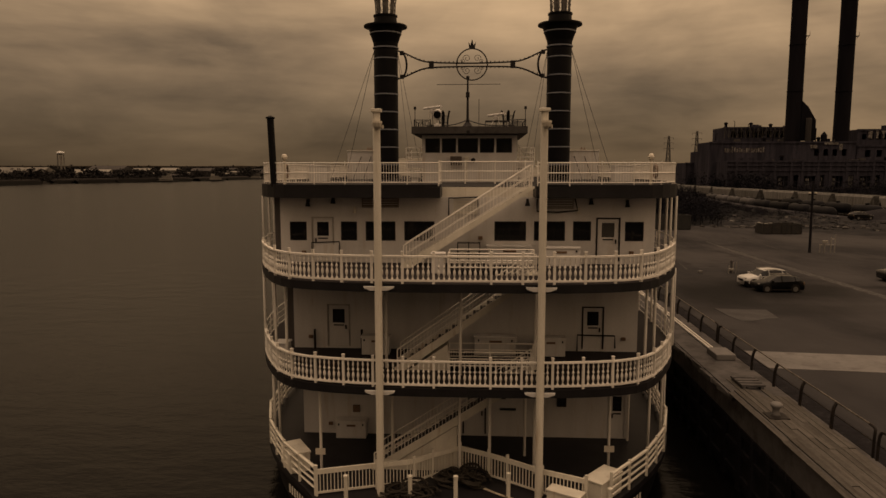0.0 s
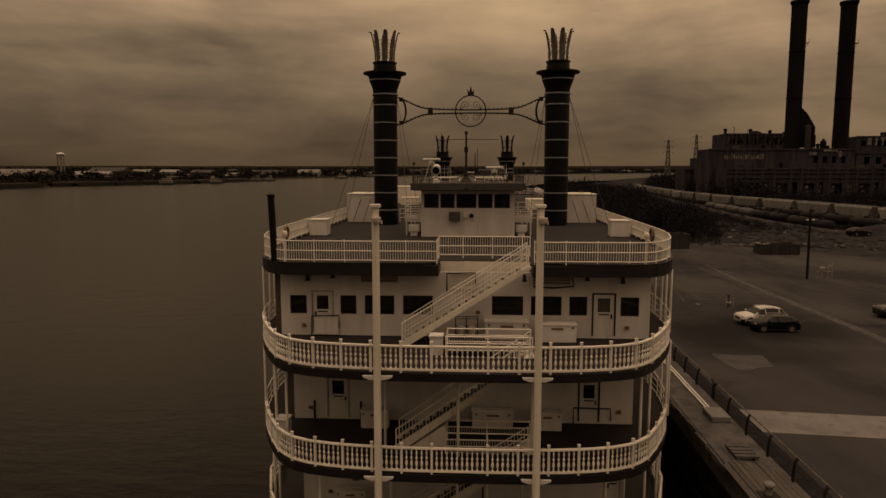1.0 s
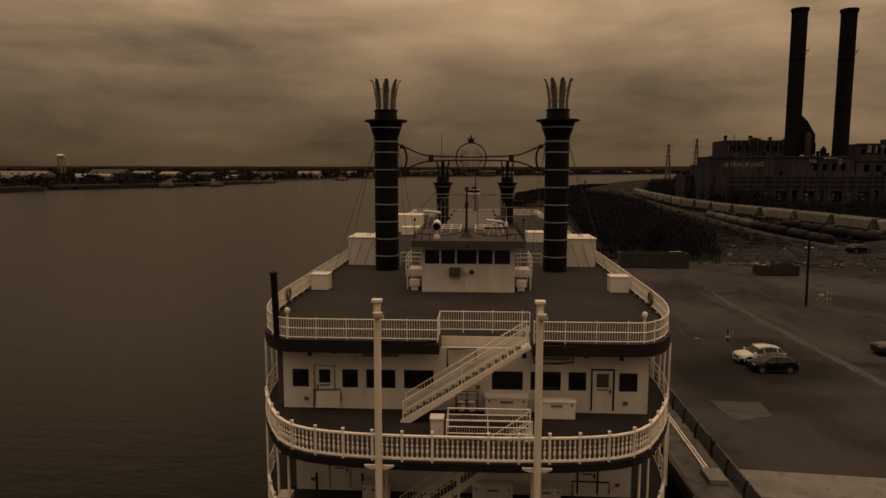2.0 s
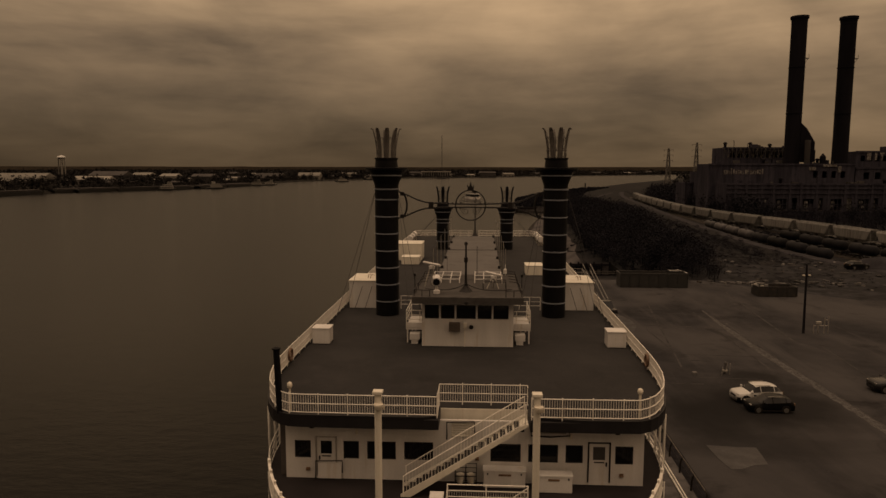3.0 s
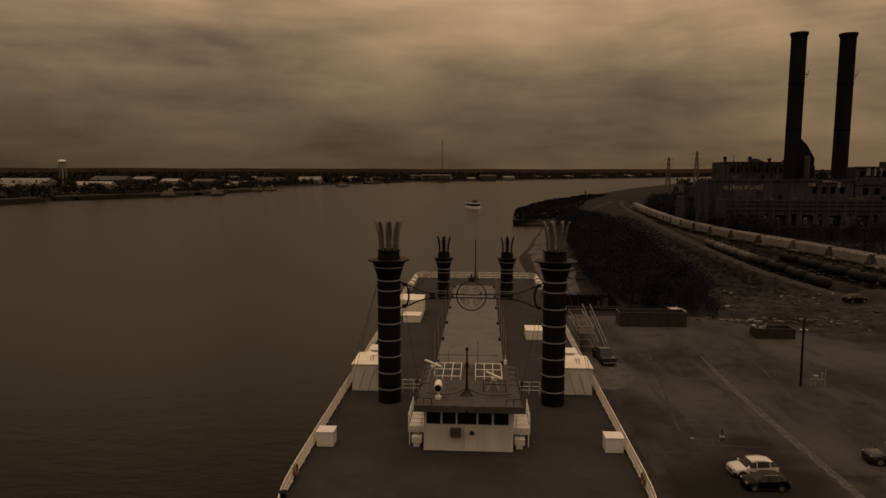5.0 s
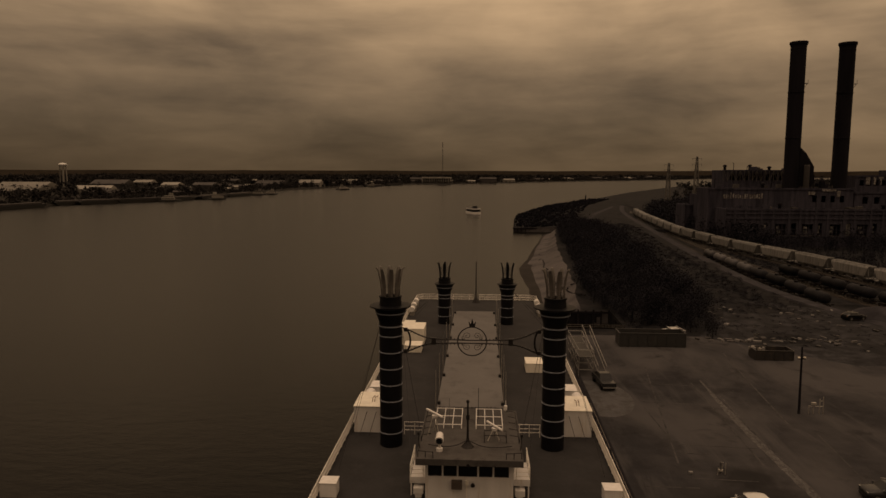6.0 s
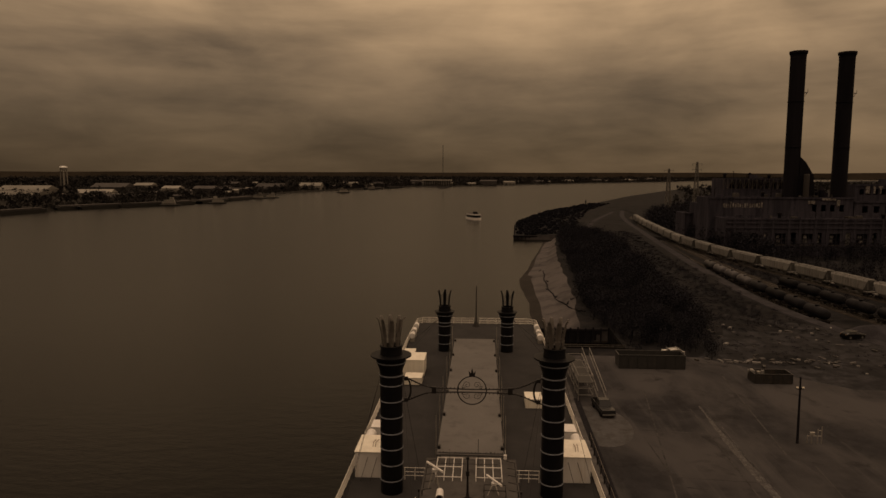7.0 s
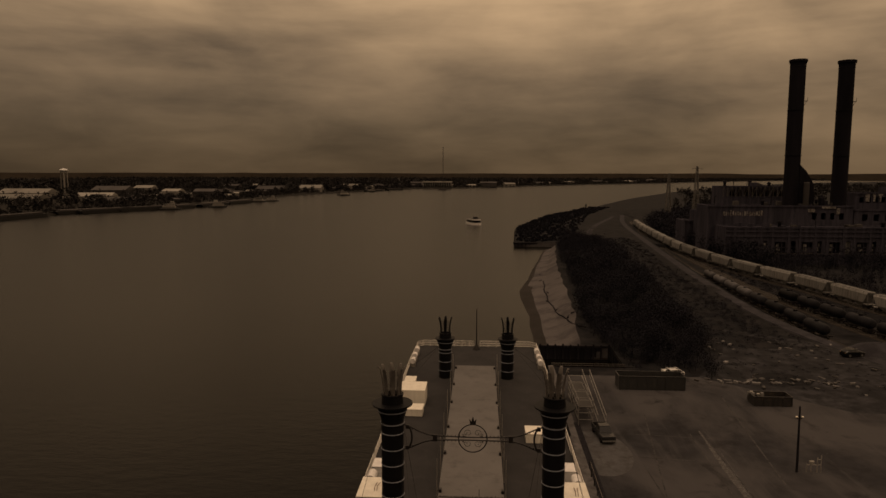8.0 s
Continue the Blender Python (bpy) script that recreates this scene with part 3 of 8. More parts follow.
def deck_slab(name, half, z0, z1, mats, hole, label):
    """A deck with a stair opening (x0, x1, y0, y1), its edge in the trim colour."""
    bm = bmesh.new()
    full = mirrored(half)
    x0, x1, y0, y1 = hole
    band = clip(clip(full, 1, y1, True), 1, y0, False) if y0 is not None else clip(full, 1, y1, True)
    pieces = [clip(full, 1, y1, False), clip(band, 0, x0, True), clip(band, 0, x1, False)]
    if y0 is not None:
        pieces.append(clip(full, 1, y0, True))
    for p in pieces:
        prism(bm, p, z0, z1)
    bm.normal_update()
    for f in bm.faces:
        f.material_index = 0 if f.normal.z > 0.7 else (2 if f.normal.z < -0.7 else 1)
    ob = part(name, bm, mats, boat, label)
    return ob


CEIL = material("deck_underside", (0.16, 0.14, 0.115), 0.7, spread=0.25, scale=0.6, fine=6)
deck_slab("roof_deck", HALF4, D4 - 0.42, D4, [ROOFDECK, FASCIA, CEIL], (-1.0, 2.82, None, 28.72), "open roof deck with a dark edge")
deck_slab("upper_deck", HALF23, D3 - 0.30, D3, [DECKIN, FASCIA, CEIL], (-0.52, 3.2, 25.05, 26.25), "upper promenade deck with a dark edge")
deck_slab("middle_deck", HALF23, D2 - 0.30, D2, [DECKIN, FASCIA, CEIL], (-0.52, 3.2, 24.85, 26.05), "middle promenade deck with a dark edge")
bm = bmesh.new()
prism(bm, mirrored(HALF1), D1 - 0.25, D1)
part("main_deck", bm, FASCIA, boat, "dark painted main deck")
# raised coaming round the roof deck
bm = bmesh.new()


def kerb(bm, line, z0, z1, w):
    for a, b in zip(line, line[1:]):
        d = Vector((b[0] - a[0], b[1] - a[1], 0))
        if d.length < 1e-6:
            continue
        o = Vector((-d.y, d.x, 0)).normalized() * w
        p, q = Vector((*a, z0)), Vector((*b, z0))
        vs = [bm.verts.new(v) for v in (p, q, q + o, p + o)]
        vt = [bm.verts.new(v.co + Vector((0, 0, z1 - z0))) for v in vs]
        bm.faces.new(vs[::-1])
        bm.faces.new(vt)
        for i in range(4):
            bm.faces.new((vs[i], vs[(i + 1) % 4], vt[(i + 1) % 4], vt[i]))


EDGE4R = [p for p in HALF4 if p[0] >= 2.82]
EDGE4R = [(2.82, 27.42)] + EDGE4R
EDGE4L = [(-1.0, 27.42)] + [(-x, y) for x, y in HALF4 if x >= 1.0]
kerb(bm, EDGE4R, D4 - 0.002, D4 + 0.12, 0.08)
part("coaming", bm, FASCIA, boat)
bm = bmesh.new()
kerb(bm, [(x, y) for x, y in EDGE4L][::-1], D4 - 0.002, D4 + 0.12, 0.08)
part("coaming", bm, FASCIA, boat)

# hull
bm = bmesh.new()
top = mirrored(HALF1)
rows_h = []
for z, k in ((D1 - 0.02, 1.0), (0.7, 0.975), (-0.2, 0.95), (-2.0, 0.85)):
    rows_h.append([bm.verts.new((x * k, y + (1 - k) * (18 if y < 22 else 3 if y < 28 else 0), z)) for x, y in top])
for a, b in zip(rows_h, rows_h[1:]):
    for i in range(len(a)):
        j = (i + 1) % len(a)
        bm.faces.new((a[i], a[j], b[j], b[i]))
bm.faces.new(rows_h[-1])
hull = part("hull", bm, HULL, boat, "black steel hull with a flared bow")
# the name along both bows, as plain bars
for side in (-1, 1):
    bm = bmesh.new()
    line = [(side * x, y) for x, y in HALF1]
    for i, (x, y, a) in enumerate(along(line, 0.24, 4.6)):
        if y < 21.2 or y > 24.4 or i in (4, 11):
            continue
        h = 0.17
        u = Vector((math.cos(a), math.sin(a), 0))
        nrm = Vector((u.y, -u.x, 0)) * side
        c = Vector((x, y, 0.95)) + nrm * 0.025
        vs = [bm.verts.new(c + u * s * 0.07 + Vector((0, 0, t * h))) for s, t in ((-1, -1), (1, -1), (1, 1), (-1, 1))]
        bm.faces.new(vs)
    part("name_bars", bm, CREAM, hull, "pale lettering bars on the bow", kind="stuff")

# deckhouse fronts
WY = 28.3


def window(x0, x1, z0, z1, y, parent):
    """A fixed window: frame and recessed dark pane."""
    bm = bmesh.new()
    t = 0.045
    for a in ((x0, x1, z0, z0 + t), (x0, x1, z1 - t, z1), (x0, x0 + t, z0 + t, z1 - t), (x1 - t, x1, z0 + t, z1 - t)):
        box(bm, a[0] + 0.001, a[1] - 0.001, y + 0.02, y + 0.09, a[2] + 0.001, a[3] - 0.001)
    fr = part("window_frame", bm, DARKMETAL, parent)
    bm = bmesh.new()
    box(bm, x0 + t, x1 - t, y + 0.05, y + 0.065, z0 + t, z1 - t)
    part("pane", bm, GLASS, parent, "dark tinted window pane")


WIN3 = [(-7.45, -6.73, 10.05, 10.85), (-5.27, -4.58, 10.05, 10.86), (-4.22, -2.95, 10.05, 10.87), (-2.58, -1.30, 10.06, 10.88), (1.20, 2.52, 10.07, 10.89), (2.84, 4.13, 10.08, 10.90), (4.45, 5.20, 10.09, 10.90), (6.58, 7.35, 10.08, 10.89)]
DOOR3 = [(-6.46, -5.62), (5.46, 6.33)]
holes = WIN3 + [(a, b, D3 + 0.12, 11.0) for a, b in DOOR3]
bm = bmesh.new()
pierced(bm, -7.85, 7.8, D3, D4 - 0.42, WY, WY + 0.15, holes)
wall3 = part("upper_front_wall", bm, WHITE, boat, "white painted deckhouse front with a row of windows")
for w in WIN3:
    window(*w, WY, wall3)


def door(x0, x1, z0, z1, y, parent, frame_mat, handle_right, pane_mat=None):
    """A steel door in its frame, with a light in its upper half, a vent bar and a lever."""
    bm = bmesh.new()
    t = 0.06
    for a in ((x0 - t, x0, z0, z1 + t), (x1, x1 + t, z0, z1 + t), (x0, x1, z1, z1 + t)):
        box(bm, a[0], a[1], y - 0.03, y + 0.03, a[2], a[3])
    part("door_frame", bm, frame_mat, parent)
    bm = bmesh.new()
    w = x1 - x0
    h = z1 - z0
    pierced(bm, x0 + 0.01, x1 - 0.01, z0 + 0.005, z1 - 0.01, y + 0.01, y + 0.05, [(x0 + w * 0.2, x1 - w * 0.2, z0 + h * 0.57, z0 + h * 0.91)])
    part("door", bm, WHITE, parent, "white steel door with a window")
    bm = bmesh.new()
    box(bm, x0 + w * 0.2, x1 - w * 0.2, y + 0.025, y + 0.035, z0 + h * 0.57, z0 + h * 0.91)
    part("door_pane", bm, pane_mat or GLASS, parent)
    bm = bmesh.new()
    box(bm, x0 + w * 0.25, x1 - w * 0.25, y - 0.005, y + 0.012, z0 + h * 0.50, z0 + h * 0.53)
    hx = x1 - 0.12 if handle_right else x0 + 0.12
    box(bm, hx - 0.03, hx + 0.03, y - 0.04, y + 0.012, z0 + h * 0.42, z0 + h * 0.52)
    part("door_handle", bm, DARKMETAL, parent)


# lighter copy of the dark glass, with daylight put into its colour
GREYPANE = material("sunlit_pane", (0.05, 0.047, 0.044), 0.15, spread=0.1, scale=1, bump=0.0)
door(*DOOR3[0], D3 + 0.12, 11.0, WY, wall3, STEEL, False)
door(*DOOR3[1], D3 + 0.12, 11.0, WY, wall3, DARKMETAL, True, pane_mat=GREYPANE)

DOOR2 = [(-5.85, -4.98), (4.95, 5.75)]
bm = bmesh.new()
pierced(bm, -7.35, 7.2, D2, D3 - 0.30, 28.2, 28.35, [(a, b, D2 + 0.10, D2 + 1.86) for a, b in DOOR2])
wall2 = part("middle_front_wall", bm, WHITE, boat, "white painted deckhouse front in the shade of the deck above")
for (a, b), fm in zip(DOOR2, (STEEL, DARKMETAL)):
    door(a, b, D2 + 0.10, D2 + 1.86, 28.2, wall2, fm, True)
bm = bmesh.new()
pierced(bm, -7.1, 7.05, D1, D2 - 0.30, 28.5, 28.65, [(6.2, 6.85, D1 + 0.1, D1 + 2.05), (-0.05, 0.85, D1 + 0.1, D1 + 2.05)])
wall1 = part("lower_front_wall", bm, WHITE, boat, "white painted lower deckhouse front in deep shade")
door(6.2, 6.85, D1 + 0.1, D1 + 2.05, 28.5, wall1, WHITE, False)
door(-0.05, 0.85, D1 + 0.1, D1 + 2.05, 28.5, wall1, DARKMETAL, True)
# sides and stern of the three deckhouses
for nm, hx, y0, z0, z1 in (("lower_side_wall", 7.05, 28.65, D1, D2 - 0.3), ("middle_side_wall", 7.2, 28.35, D2, D3 - 0.3), ("upper_side_wall", 7.8, 28.45, D3, D4 - 0.42)):
    for s in (-1, 1):
        bm = bmesh.new()
        box(bm, min(s * hx, s * (hx - 0.15)), max(s * hx, s * (hx - 0.15)), y0 + 0.002, 98.0, z0, z1)
        part(nm, bm, WHITE, boat)
    bm = bmesh.new()
    box(bm, -hx, hx, 98.002, 98.15, z0, z1)
    part(nm, bm, WHITE, boat)
# dark upright strips at the deckhouse corners on the river side
for x0, x1, y0, z0, z1 in ((-8.16, -7.82, 28.5, D3, D4 - 0.42), (-7.68, -7.37, 28.4, D2, D3 - 0.3)):
    bm = bmesh.new()
    rbox(bm, x0, x1, y0, y0 + 0.4, z0, z1, 0.04)
    part("corner_strip", bm, CORNERM, boat, "dull brown upright strip at the deckhouse corner")
# pale panel at the back of the stair notch
bm = bmesh.new()
box(bm, -0.998, 2.818, 28.67, 28.718, D4 - 0.62, D4 - 0.02)
part("notch_panel", bm, CREAM, boat)

# ---- promenade railings ----
TURNED = [(0.046, 0.0), (0.046, 0.03), (0.018, 0.10), (0.053, 0.22), (0.046, 0.30), (0.014, 0.38), (0.050, 0.45), (0.014, 0.53), (0.040, 0.64), (0.013, 0.78)]
bm = bmesh.new()
lathe(bm, [(r, z) for r, z in TURNED], seg=5, cap=False)
BALUSTER = mesh_of("baluster", bm, RAILW)
bm = bmesh.new()
box(bm, -0.042, 0.042, -0.042, 0.042, -0.12, 1.10)
box(bm, -0.052, 0.052, -0.052, 0.052, 1.102, 1.13)
POST = mesh_of("post", bm, RAILW)


def rails_along(bm, line, zs, r):
    for z in zs:
        tube(bm, [(x, y, z) for x, y in line], r, 5)


def turned_railing(half, z, label):
    """A railing of turned balusters round the bow of the promenade, going over into thin pipe rails along the sides."""
    inset = [(x - 0.06 * (1 if x > 6 else 0), y + 0.07 * (1 if x < 6.9 else 0)) for x, y in half if y < 99]
    for side in (1, -1):
        line = [(side * x, y) for x, y in inset if y < 28.3]
        rail = None
        for zz, hh, ww in ((z + 0.92, 0.06, 0.06), (z + 0.08, 0.06, 0.05)):
            bm = bmesh.new()
            for a, b in zip(line, line[1:]):
                d = Vector((b[0] - a[0], b[1] - a[1], 0))
                if d.length < 1e-4:
                    continue
                o = Vector((-d.y, d.x, 0)).normalized() * ww
                p, q = Vector((*a, zz)), Vector((*b, zz))
                vs = [bm.verts.new(v) for v in (p - o, q - o, q + o, p + o)]
                vt = [bm.verts.new(v.co + Vector((0, 0, hh))) for v in vs]
                bm.faces.new(vs[::-1])
                bm.faces.new(vt)
                for i in range(4):
                    bm.faces.new((vs[i], vs[(i + 1) % 4], vt[(i + 1) % 4], vt[i]))
            if rail:
                part("bottom_rail", bm, RAILW, rail)
            else:
                rail = part("promenade_railing", bm, RAILW, boat, label)
        for i, (x, y, a) in enumerate(along(line, 0.18, 0.09)):
            if i % 6 == 5:
                piece("post", POST, Matrix.Translation((x, y, z)) @ Matrix.Rotation(a, 4, "Z"), rail)
            else:
                piece("baluster", BALUSTER, Matrix.Translation((x, y, z + 0.14)) @ Matrix.Rotation(a + i, 4, "Z"), rail)
        aft = [line[-1]] + [(side * x, y) for x, y in inset if y >= 28.3]
        bm = bmesh.new()
        for h, r in ((0.96, 0.024), (0.66, 0.011), (0.38, 0.011), (0.10, 0.018)):
            rails_along(bm, aft, (z + h,), r)
        part("side_pipe_rail", bm, RAILW, rail, "thin white pipe rails along the side deck")
        bm = bmesh.new()
        for x, y, a in along(aft, 1.6, 0.8):
            rod(bm, (x, y, z), (x, y, z + 0.98), 0.022, seg=5)
        part("side_rail_posts", bm, RAILW, rail, kind="stuff")


turned_railing(HALF23, D3, "cream railing of turned balusters on the upper promenade")
turned_railing(HALF23, D2, "cream railing of turned balusters on the middle promenade")

# roof deck railing: three rails and thin pickets
bm = bmesh.new()
rod(bm, (0, 0, 0), (0, 0, 0.77), 0.011, seg=4)
PICKET = mesh_of("picket", bm, RAILW)
bm = bmesh.new()
rod(bm, (0, 0, 0), (0, 0, 0.98), 0.024, seg=6)
STANCHION = mesh_of("stanchion", bm, RAILW)


def picket_railing(line, z, label, near_y=33.0):
    bm = bmesh.new()
    rails_along(bm, line, (z + 0.14, z + 0.52, z + 0.92), 0.024)
    rail = part("roof_railing", bm, RAILW, boat, label)
    bm = bmesh.new()
    for i, (x, y, a) in enumerate(along(line, 0.105, 0.02)):
        if i % 12 == 0:
            if y < near_y:
                piece("stanchion", STANCHION, Matrix.Translation((x, y, z)), rail)
            else:
                box(bm, x - 0.025, x + 0.025, y - 0.025, y + 0.025, z, z + 0.95)
        elif y < near_y:
            piece("picket", PICKET, Matrix.Translation((x, y, z + 0.15)), rail)
        else:
            box(bm, x - 0.012, x + 0.012, y - 0.012, y + 0.012, z + 0.15, z + 0.91)
    part("side_picket_run", bm, RAILW, rail, kind="stuff")


R4 = [(x - (0.12 if x > 7.5 else 0.0), y + (0.1 if y < 29 else 0)) for x, y in HALF4 if y <= 104.2]
R4 = R4 + [(8.3, 104.8), (0.4, 104.8)]
R4R = [(2.86, 27.25)] + [p for p in R4 if p[0] > 2.9 or p[1] > 60]
R4L = [(-1.05, 27.25)] + [(-p[0], p[1]) for p in R4 if p[0] > 1.2 or p[1] > 60]
picket_railing(R4R, D4 + 0.06, "white steel picket railing round the roof deck")
picket_railing(R4L, D4 + 0.06, "white steel picket railing round the roof deck")
picket_railing([(-1.05, 27.27), (-1.05, 28.8), (2.80, 28.8), (2.80, 28.5)], D4 + 0.12, "white steel picket railing round the stair opening")

# ---- masts in front of the decks, with brackets ----
for mx, my in ((-2.87, 22.78), (2.70, 22.82)):
    bm = bmesh.new()
    lathe(bm, [(0.135, D1), (0.135, 5.4), (0.13, 9.2), (0.125, 14.75)], mx, my, 14)
    mast = part("mast", bm, CREAM, boat, "tall cream painted steel mast", smooth=False)
    bm = bmesh.new()
    rbox(bm, mx - 0.175, mx + 0.175, my - 0.17, my + 0.17, 14.93, 15.04, 0.02)
    lathe(bm, [(0.125, 14.75), (0.125, 14.925)], mx, my, 12)
    part("mast_cap", bm, CREAM, mast)
    bm = bmesh.new()
    lathe(bm, [(0.17, 14.62), (0.17, 14.56), (0.13, 14.44), (0.06, 14.37), (0.02, 14.35)], mx + 0.05, my - 0.20, 12)
    rod(bm, (mx, my, 14.46), (mx + 0.22, my - 0.1, 14.44), 0.02, seg=6)
    rod(bm, (mx + 0.22, my - 0.1, 14.38), (mx + 0.22, my - 0.1, 14.5), 0.035, seg=6)
    rod(bm, (mx, my, 14.5), (mx, my - 0.2, 14.5), 0.03, seg=6)
    part("mast_lamp", bm, LAMPGLASS, mast, "white bell-shaped mast lamp")
    for z in (D2, D3):
        bm = bmesh.new()
        pts = [(-0.53, 0.0), (0.53, 0.0), (0.50, -0.06), (0.28, -0.14), (0.0, -0.15), (-0.28, -0.14), (-0.50, -0.06)]
        va = [bm.verts.new((mx + px, my + 0.05, z - 0.08 + pz)) for px, pz in pts]
        vb = [bm.verts.new((mx + px, my + 0.16, z - 0.08 + pz)) for px, pz in pts]
        bm.faces.new(va)
        bm.faces.new(vb[::-1])
        for i in range(len(pts)):
            bm.faces.new((va[i], vb[i], vb[(i + 1) % len(pts)], va[(i + 1) % len(pts)]))
        part("mast_bracket", bm, WHITE, mast, "white crescent bracket")

# thin columns between the decks
bm = bmesh.new()
rod(bm, (0, 0, 0), (0, 0, 1), 0.055, seg=8)
COLUMN = mesh_of("column", bm, RAILW, True)
cols = [(x, y, D1, D2 - 0.3) for x, y in ((-5.42, 24.6), (-8.0, 27.9), (5.6, 25.4), (7.6, 27.4), (-2.78, 25.45), (2.70, 24.9), (-0.13, 24.6), (1.0, 24.7), (2.45, 26.5), (6.95, 28.3))]
cols += [(x, y, D2, D3 - 0.3) for x, y in ((-6.72, 24.9), (-7.5, 26.1), (6.8, 25.2), (7.4, 26.3), (-2.98, 25.4), (-0.1, 24.6), (2.72, 25.4))]
for s in (-1, 1):
    for k, y in enumerate((27.6, 29.4, 31.4, 34, 37, 40, 44, 48, 54, 60, 68, 76, 84, 92)):
        x = 8.4 if y < 28 else 9.0 if y < 30 else 9.22
        cols.append((s * x, y, D2, D3 - 0.3))
        if y > 34:
            cols.append((s * (x + 0.06), y + 0.3, D3, D4 - 0.42))
        cols.append((s * (x - 0.1), y + 0.6, D1, D2 - 0.3))
    cols += [(s * x, y, D3, D4 - 0.42) for x, y in ((9.0, 29.6), (9.26, 31.3), (9.28, 32.1), (9.28, 33.3))]
for x, y, z0, z1 in cols:
    piece("column", COLUMN, Matrix.Translation((x, y, z0)) @ Matrix.Diagonal((1, 1, z1 - z0, 1)), boat)

# ---- stairs ----


def stair(x0, z0, x1, z1, y0, y1, name, drop=0.22, hr=0.84):
    """A flight rising along x, with closed stringers, treads and two hand railings."""
    L = math.hypot(x1 - x0, z1 - z0)
    run, rise = x1 - x0, z1 - z0
    bm = bmesh.new()
    for y in (y0, y1 - 0.05):
        v = [bm.verts.new(p) for p in ((x0 - 0.12, y, z0), (x0 + 0.30, y, z0), (x1 + 0.12, y, z1 - drop), (x1 + 0.12, y, z1 + 0.06), (x1, y, z1 + 0.06), (x0 - 0.12, y, z0 + 0.10))]
        w = [bm.verts.new(q.co + Vector((0, 0.05, 0))) for q in v]
        bm.faces.new(v)
        bm.faces.new(w[::-1])
        for i in range(6):
            bm.faces.new((v[i], w[i], w[(i + 1) % 6], v[(i + 1) % 6]))
    fl = part(name, bm, CREAM, boat, "cream painted steel stair flight")
    n = max(8, round(rise / 0.19))
    bm = bmesh.new()
    box(bm, -0.14, 0.14, 0, y1 - y0 - 0.1, -0.035, 0.0)
    tread = mesh_of("tread", bm, DARKMETAL)
    for i in range(1, n):
        t = i / n
        piece("tread", tread, Matrix.Translation((x0 + run * t, y0 + 0.05, z0 + rise * t)), fl)
    # soffit plate under the treads
    bm = bmesh.new()
    v = [bm.verts.new(p) for p in ((x0 + 0.32, y0 + 0.052, z0 + 0.02), (x1 + 0.1, y0 + 0.052, z1 - drop + 0.02), (x1 + 0.1, y1 - 0.052, z1 - drop + 0.02), (x0 + 0.32, y1 - 0.052, z0 + 0.02))]
    w = [bm.verts.new(q.co + Vector((0, 0, 0.03))) for q in v]
    bm.faces.new(v[::-1])
    bm.faces.new(w)
    for i in range(4):
        bm.faces.new((v[i], v[(i + 1) % 4], w[(i + 1) % 4], w[i]))
    part("soffit", bm, CREAM, fl)
    for y in (y0 + 0.025, y1 - 0.025):
        bm = bmesh.new()
        for h, r in ((0.12, 0.018), (hr * 0.55, 0.016), (hr, 0.024)):
            rod(bm, (x0, y, z0 + h), (x1, y, z1 + h), r, seg=5)
        rod(bm, (x0, y, z0), (x0, y, z0 + hr), 0.03, seg=6)
        rod(bm, (x1, y, z1), (x1, y, z1 + hr), 0.03, seg=6)
        k = int(run / 0.13)
        for i in range(1, k):
            t = i / k
            rod(bm, (x0 + run * t, y, z0 + rise * t + 0.1), (x0 + run * t, y, z0 + rise * t + hr), 0.022 if i % 9 == 0 else 0.013, seg=4, caps=False)
        part("stair_railing", bm, RAILW, fl)


stair(-2.45, D3, 2.6, D4, 26.75, 27.8, "upper_stair", 0.02, 0.9)
stair(-2.52, D2, 2.68, D3, 25.08, 26.2, "middle_stair", 0.03, 0.80)
stair(-3.42, D1, 2.62, D2, 24.9, 26.0, "lower_stair", 0.14, 0.66)
# cream panels closing the space under the two lower flights
for z0, y, xa, xb, h in ((D1, 24.96, -3.05, -0.25, 1.80), (D2, 25.14, -2.08, -0.60, 1.02)):
    bm = bmesh.new()
    v = [(xa, z0), (xb, z0), (xb, z0 + h)]
    near = [bm.verts.new((x, y, z)) for x, z in v]
    back = [bm.verts.new((x, y + 0.9, z)) for x, z in v]
    bm.faces.new(near)
    bm.faces.new(back[::-1])
    for i in range(3):
        bm.faces.new((near[i], back[i], back[(i + 1) % 3], near[(i + 1) % 3]))
    part("stair_panel", bm, CREAM, boat, "cream panel under the stair")
# rails round the stair well on the two promenade decks
for z, y0, y1 in ((D3, 25.0, 26.3), (D2, 24.8, 26.1)):
    bm = bmesh.new()
    for h in (0.30, 0.56, 0.82):
        tube(bm, [(2.7, y1, z + h), (-0.58, y1, z + h), (-0.58, y0, z + h), (2.58, y0, z + h)], 0.024, 5)
    for x, y in ((-0.58, y1), (1.0, y1), (2.7, y1), (-0.58, y0), (1.0, y0), (2.58, y0)):
        rod(bm, (x, y, z), (x, y, z + 0.84), 0.028, seg=6)
    for i in range(32):
        for y in (y0, y1):
            rod(bm, (-0.5 + i * 0.1, y, z + 0.30), (-0.5 + i * 0.1, y, z + 0.56), 0.009, seg=4, caps=False)
    part("well_railing", bm, RAILW, boat, "white tube railing round the stair well")

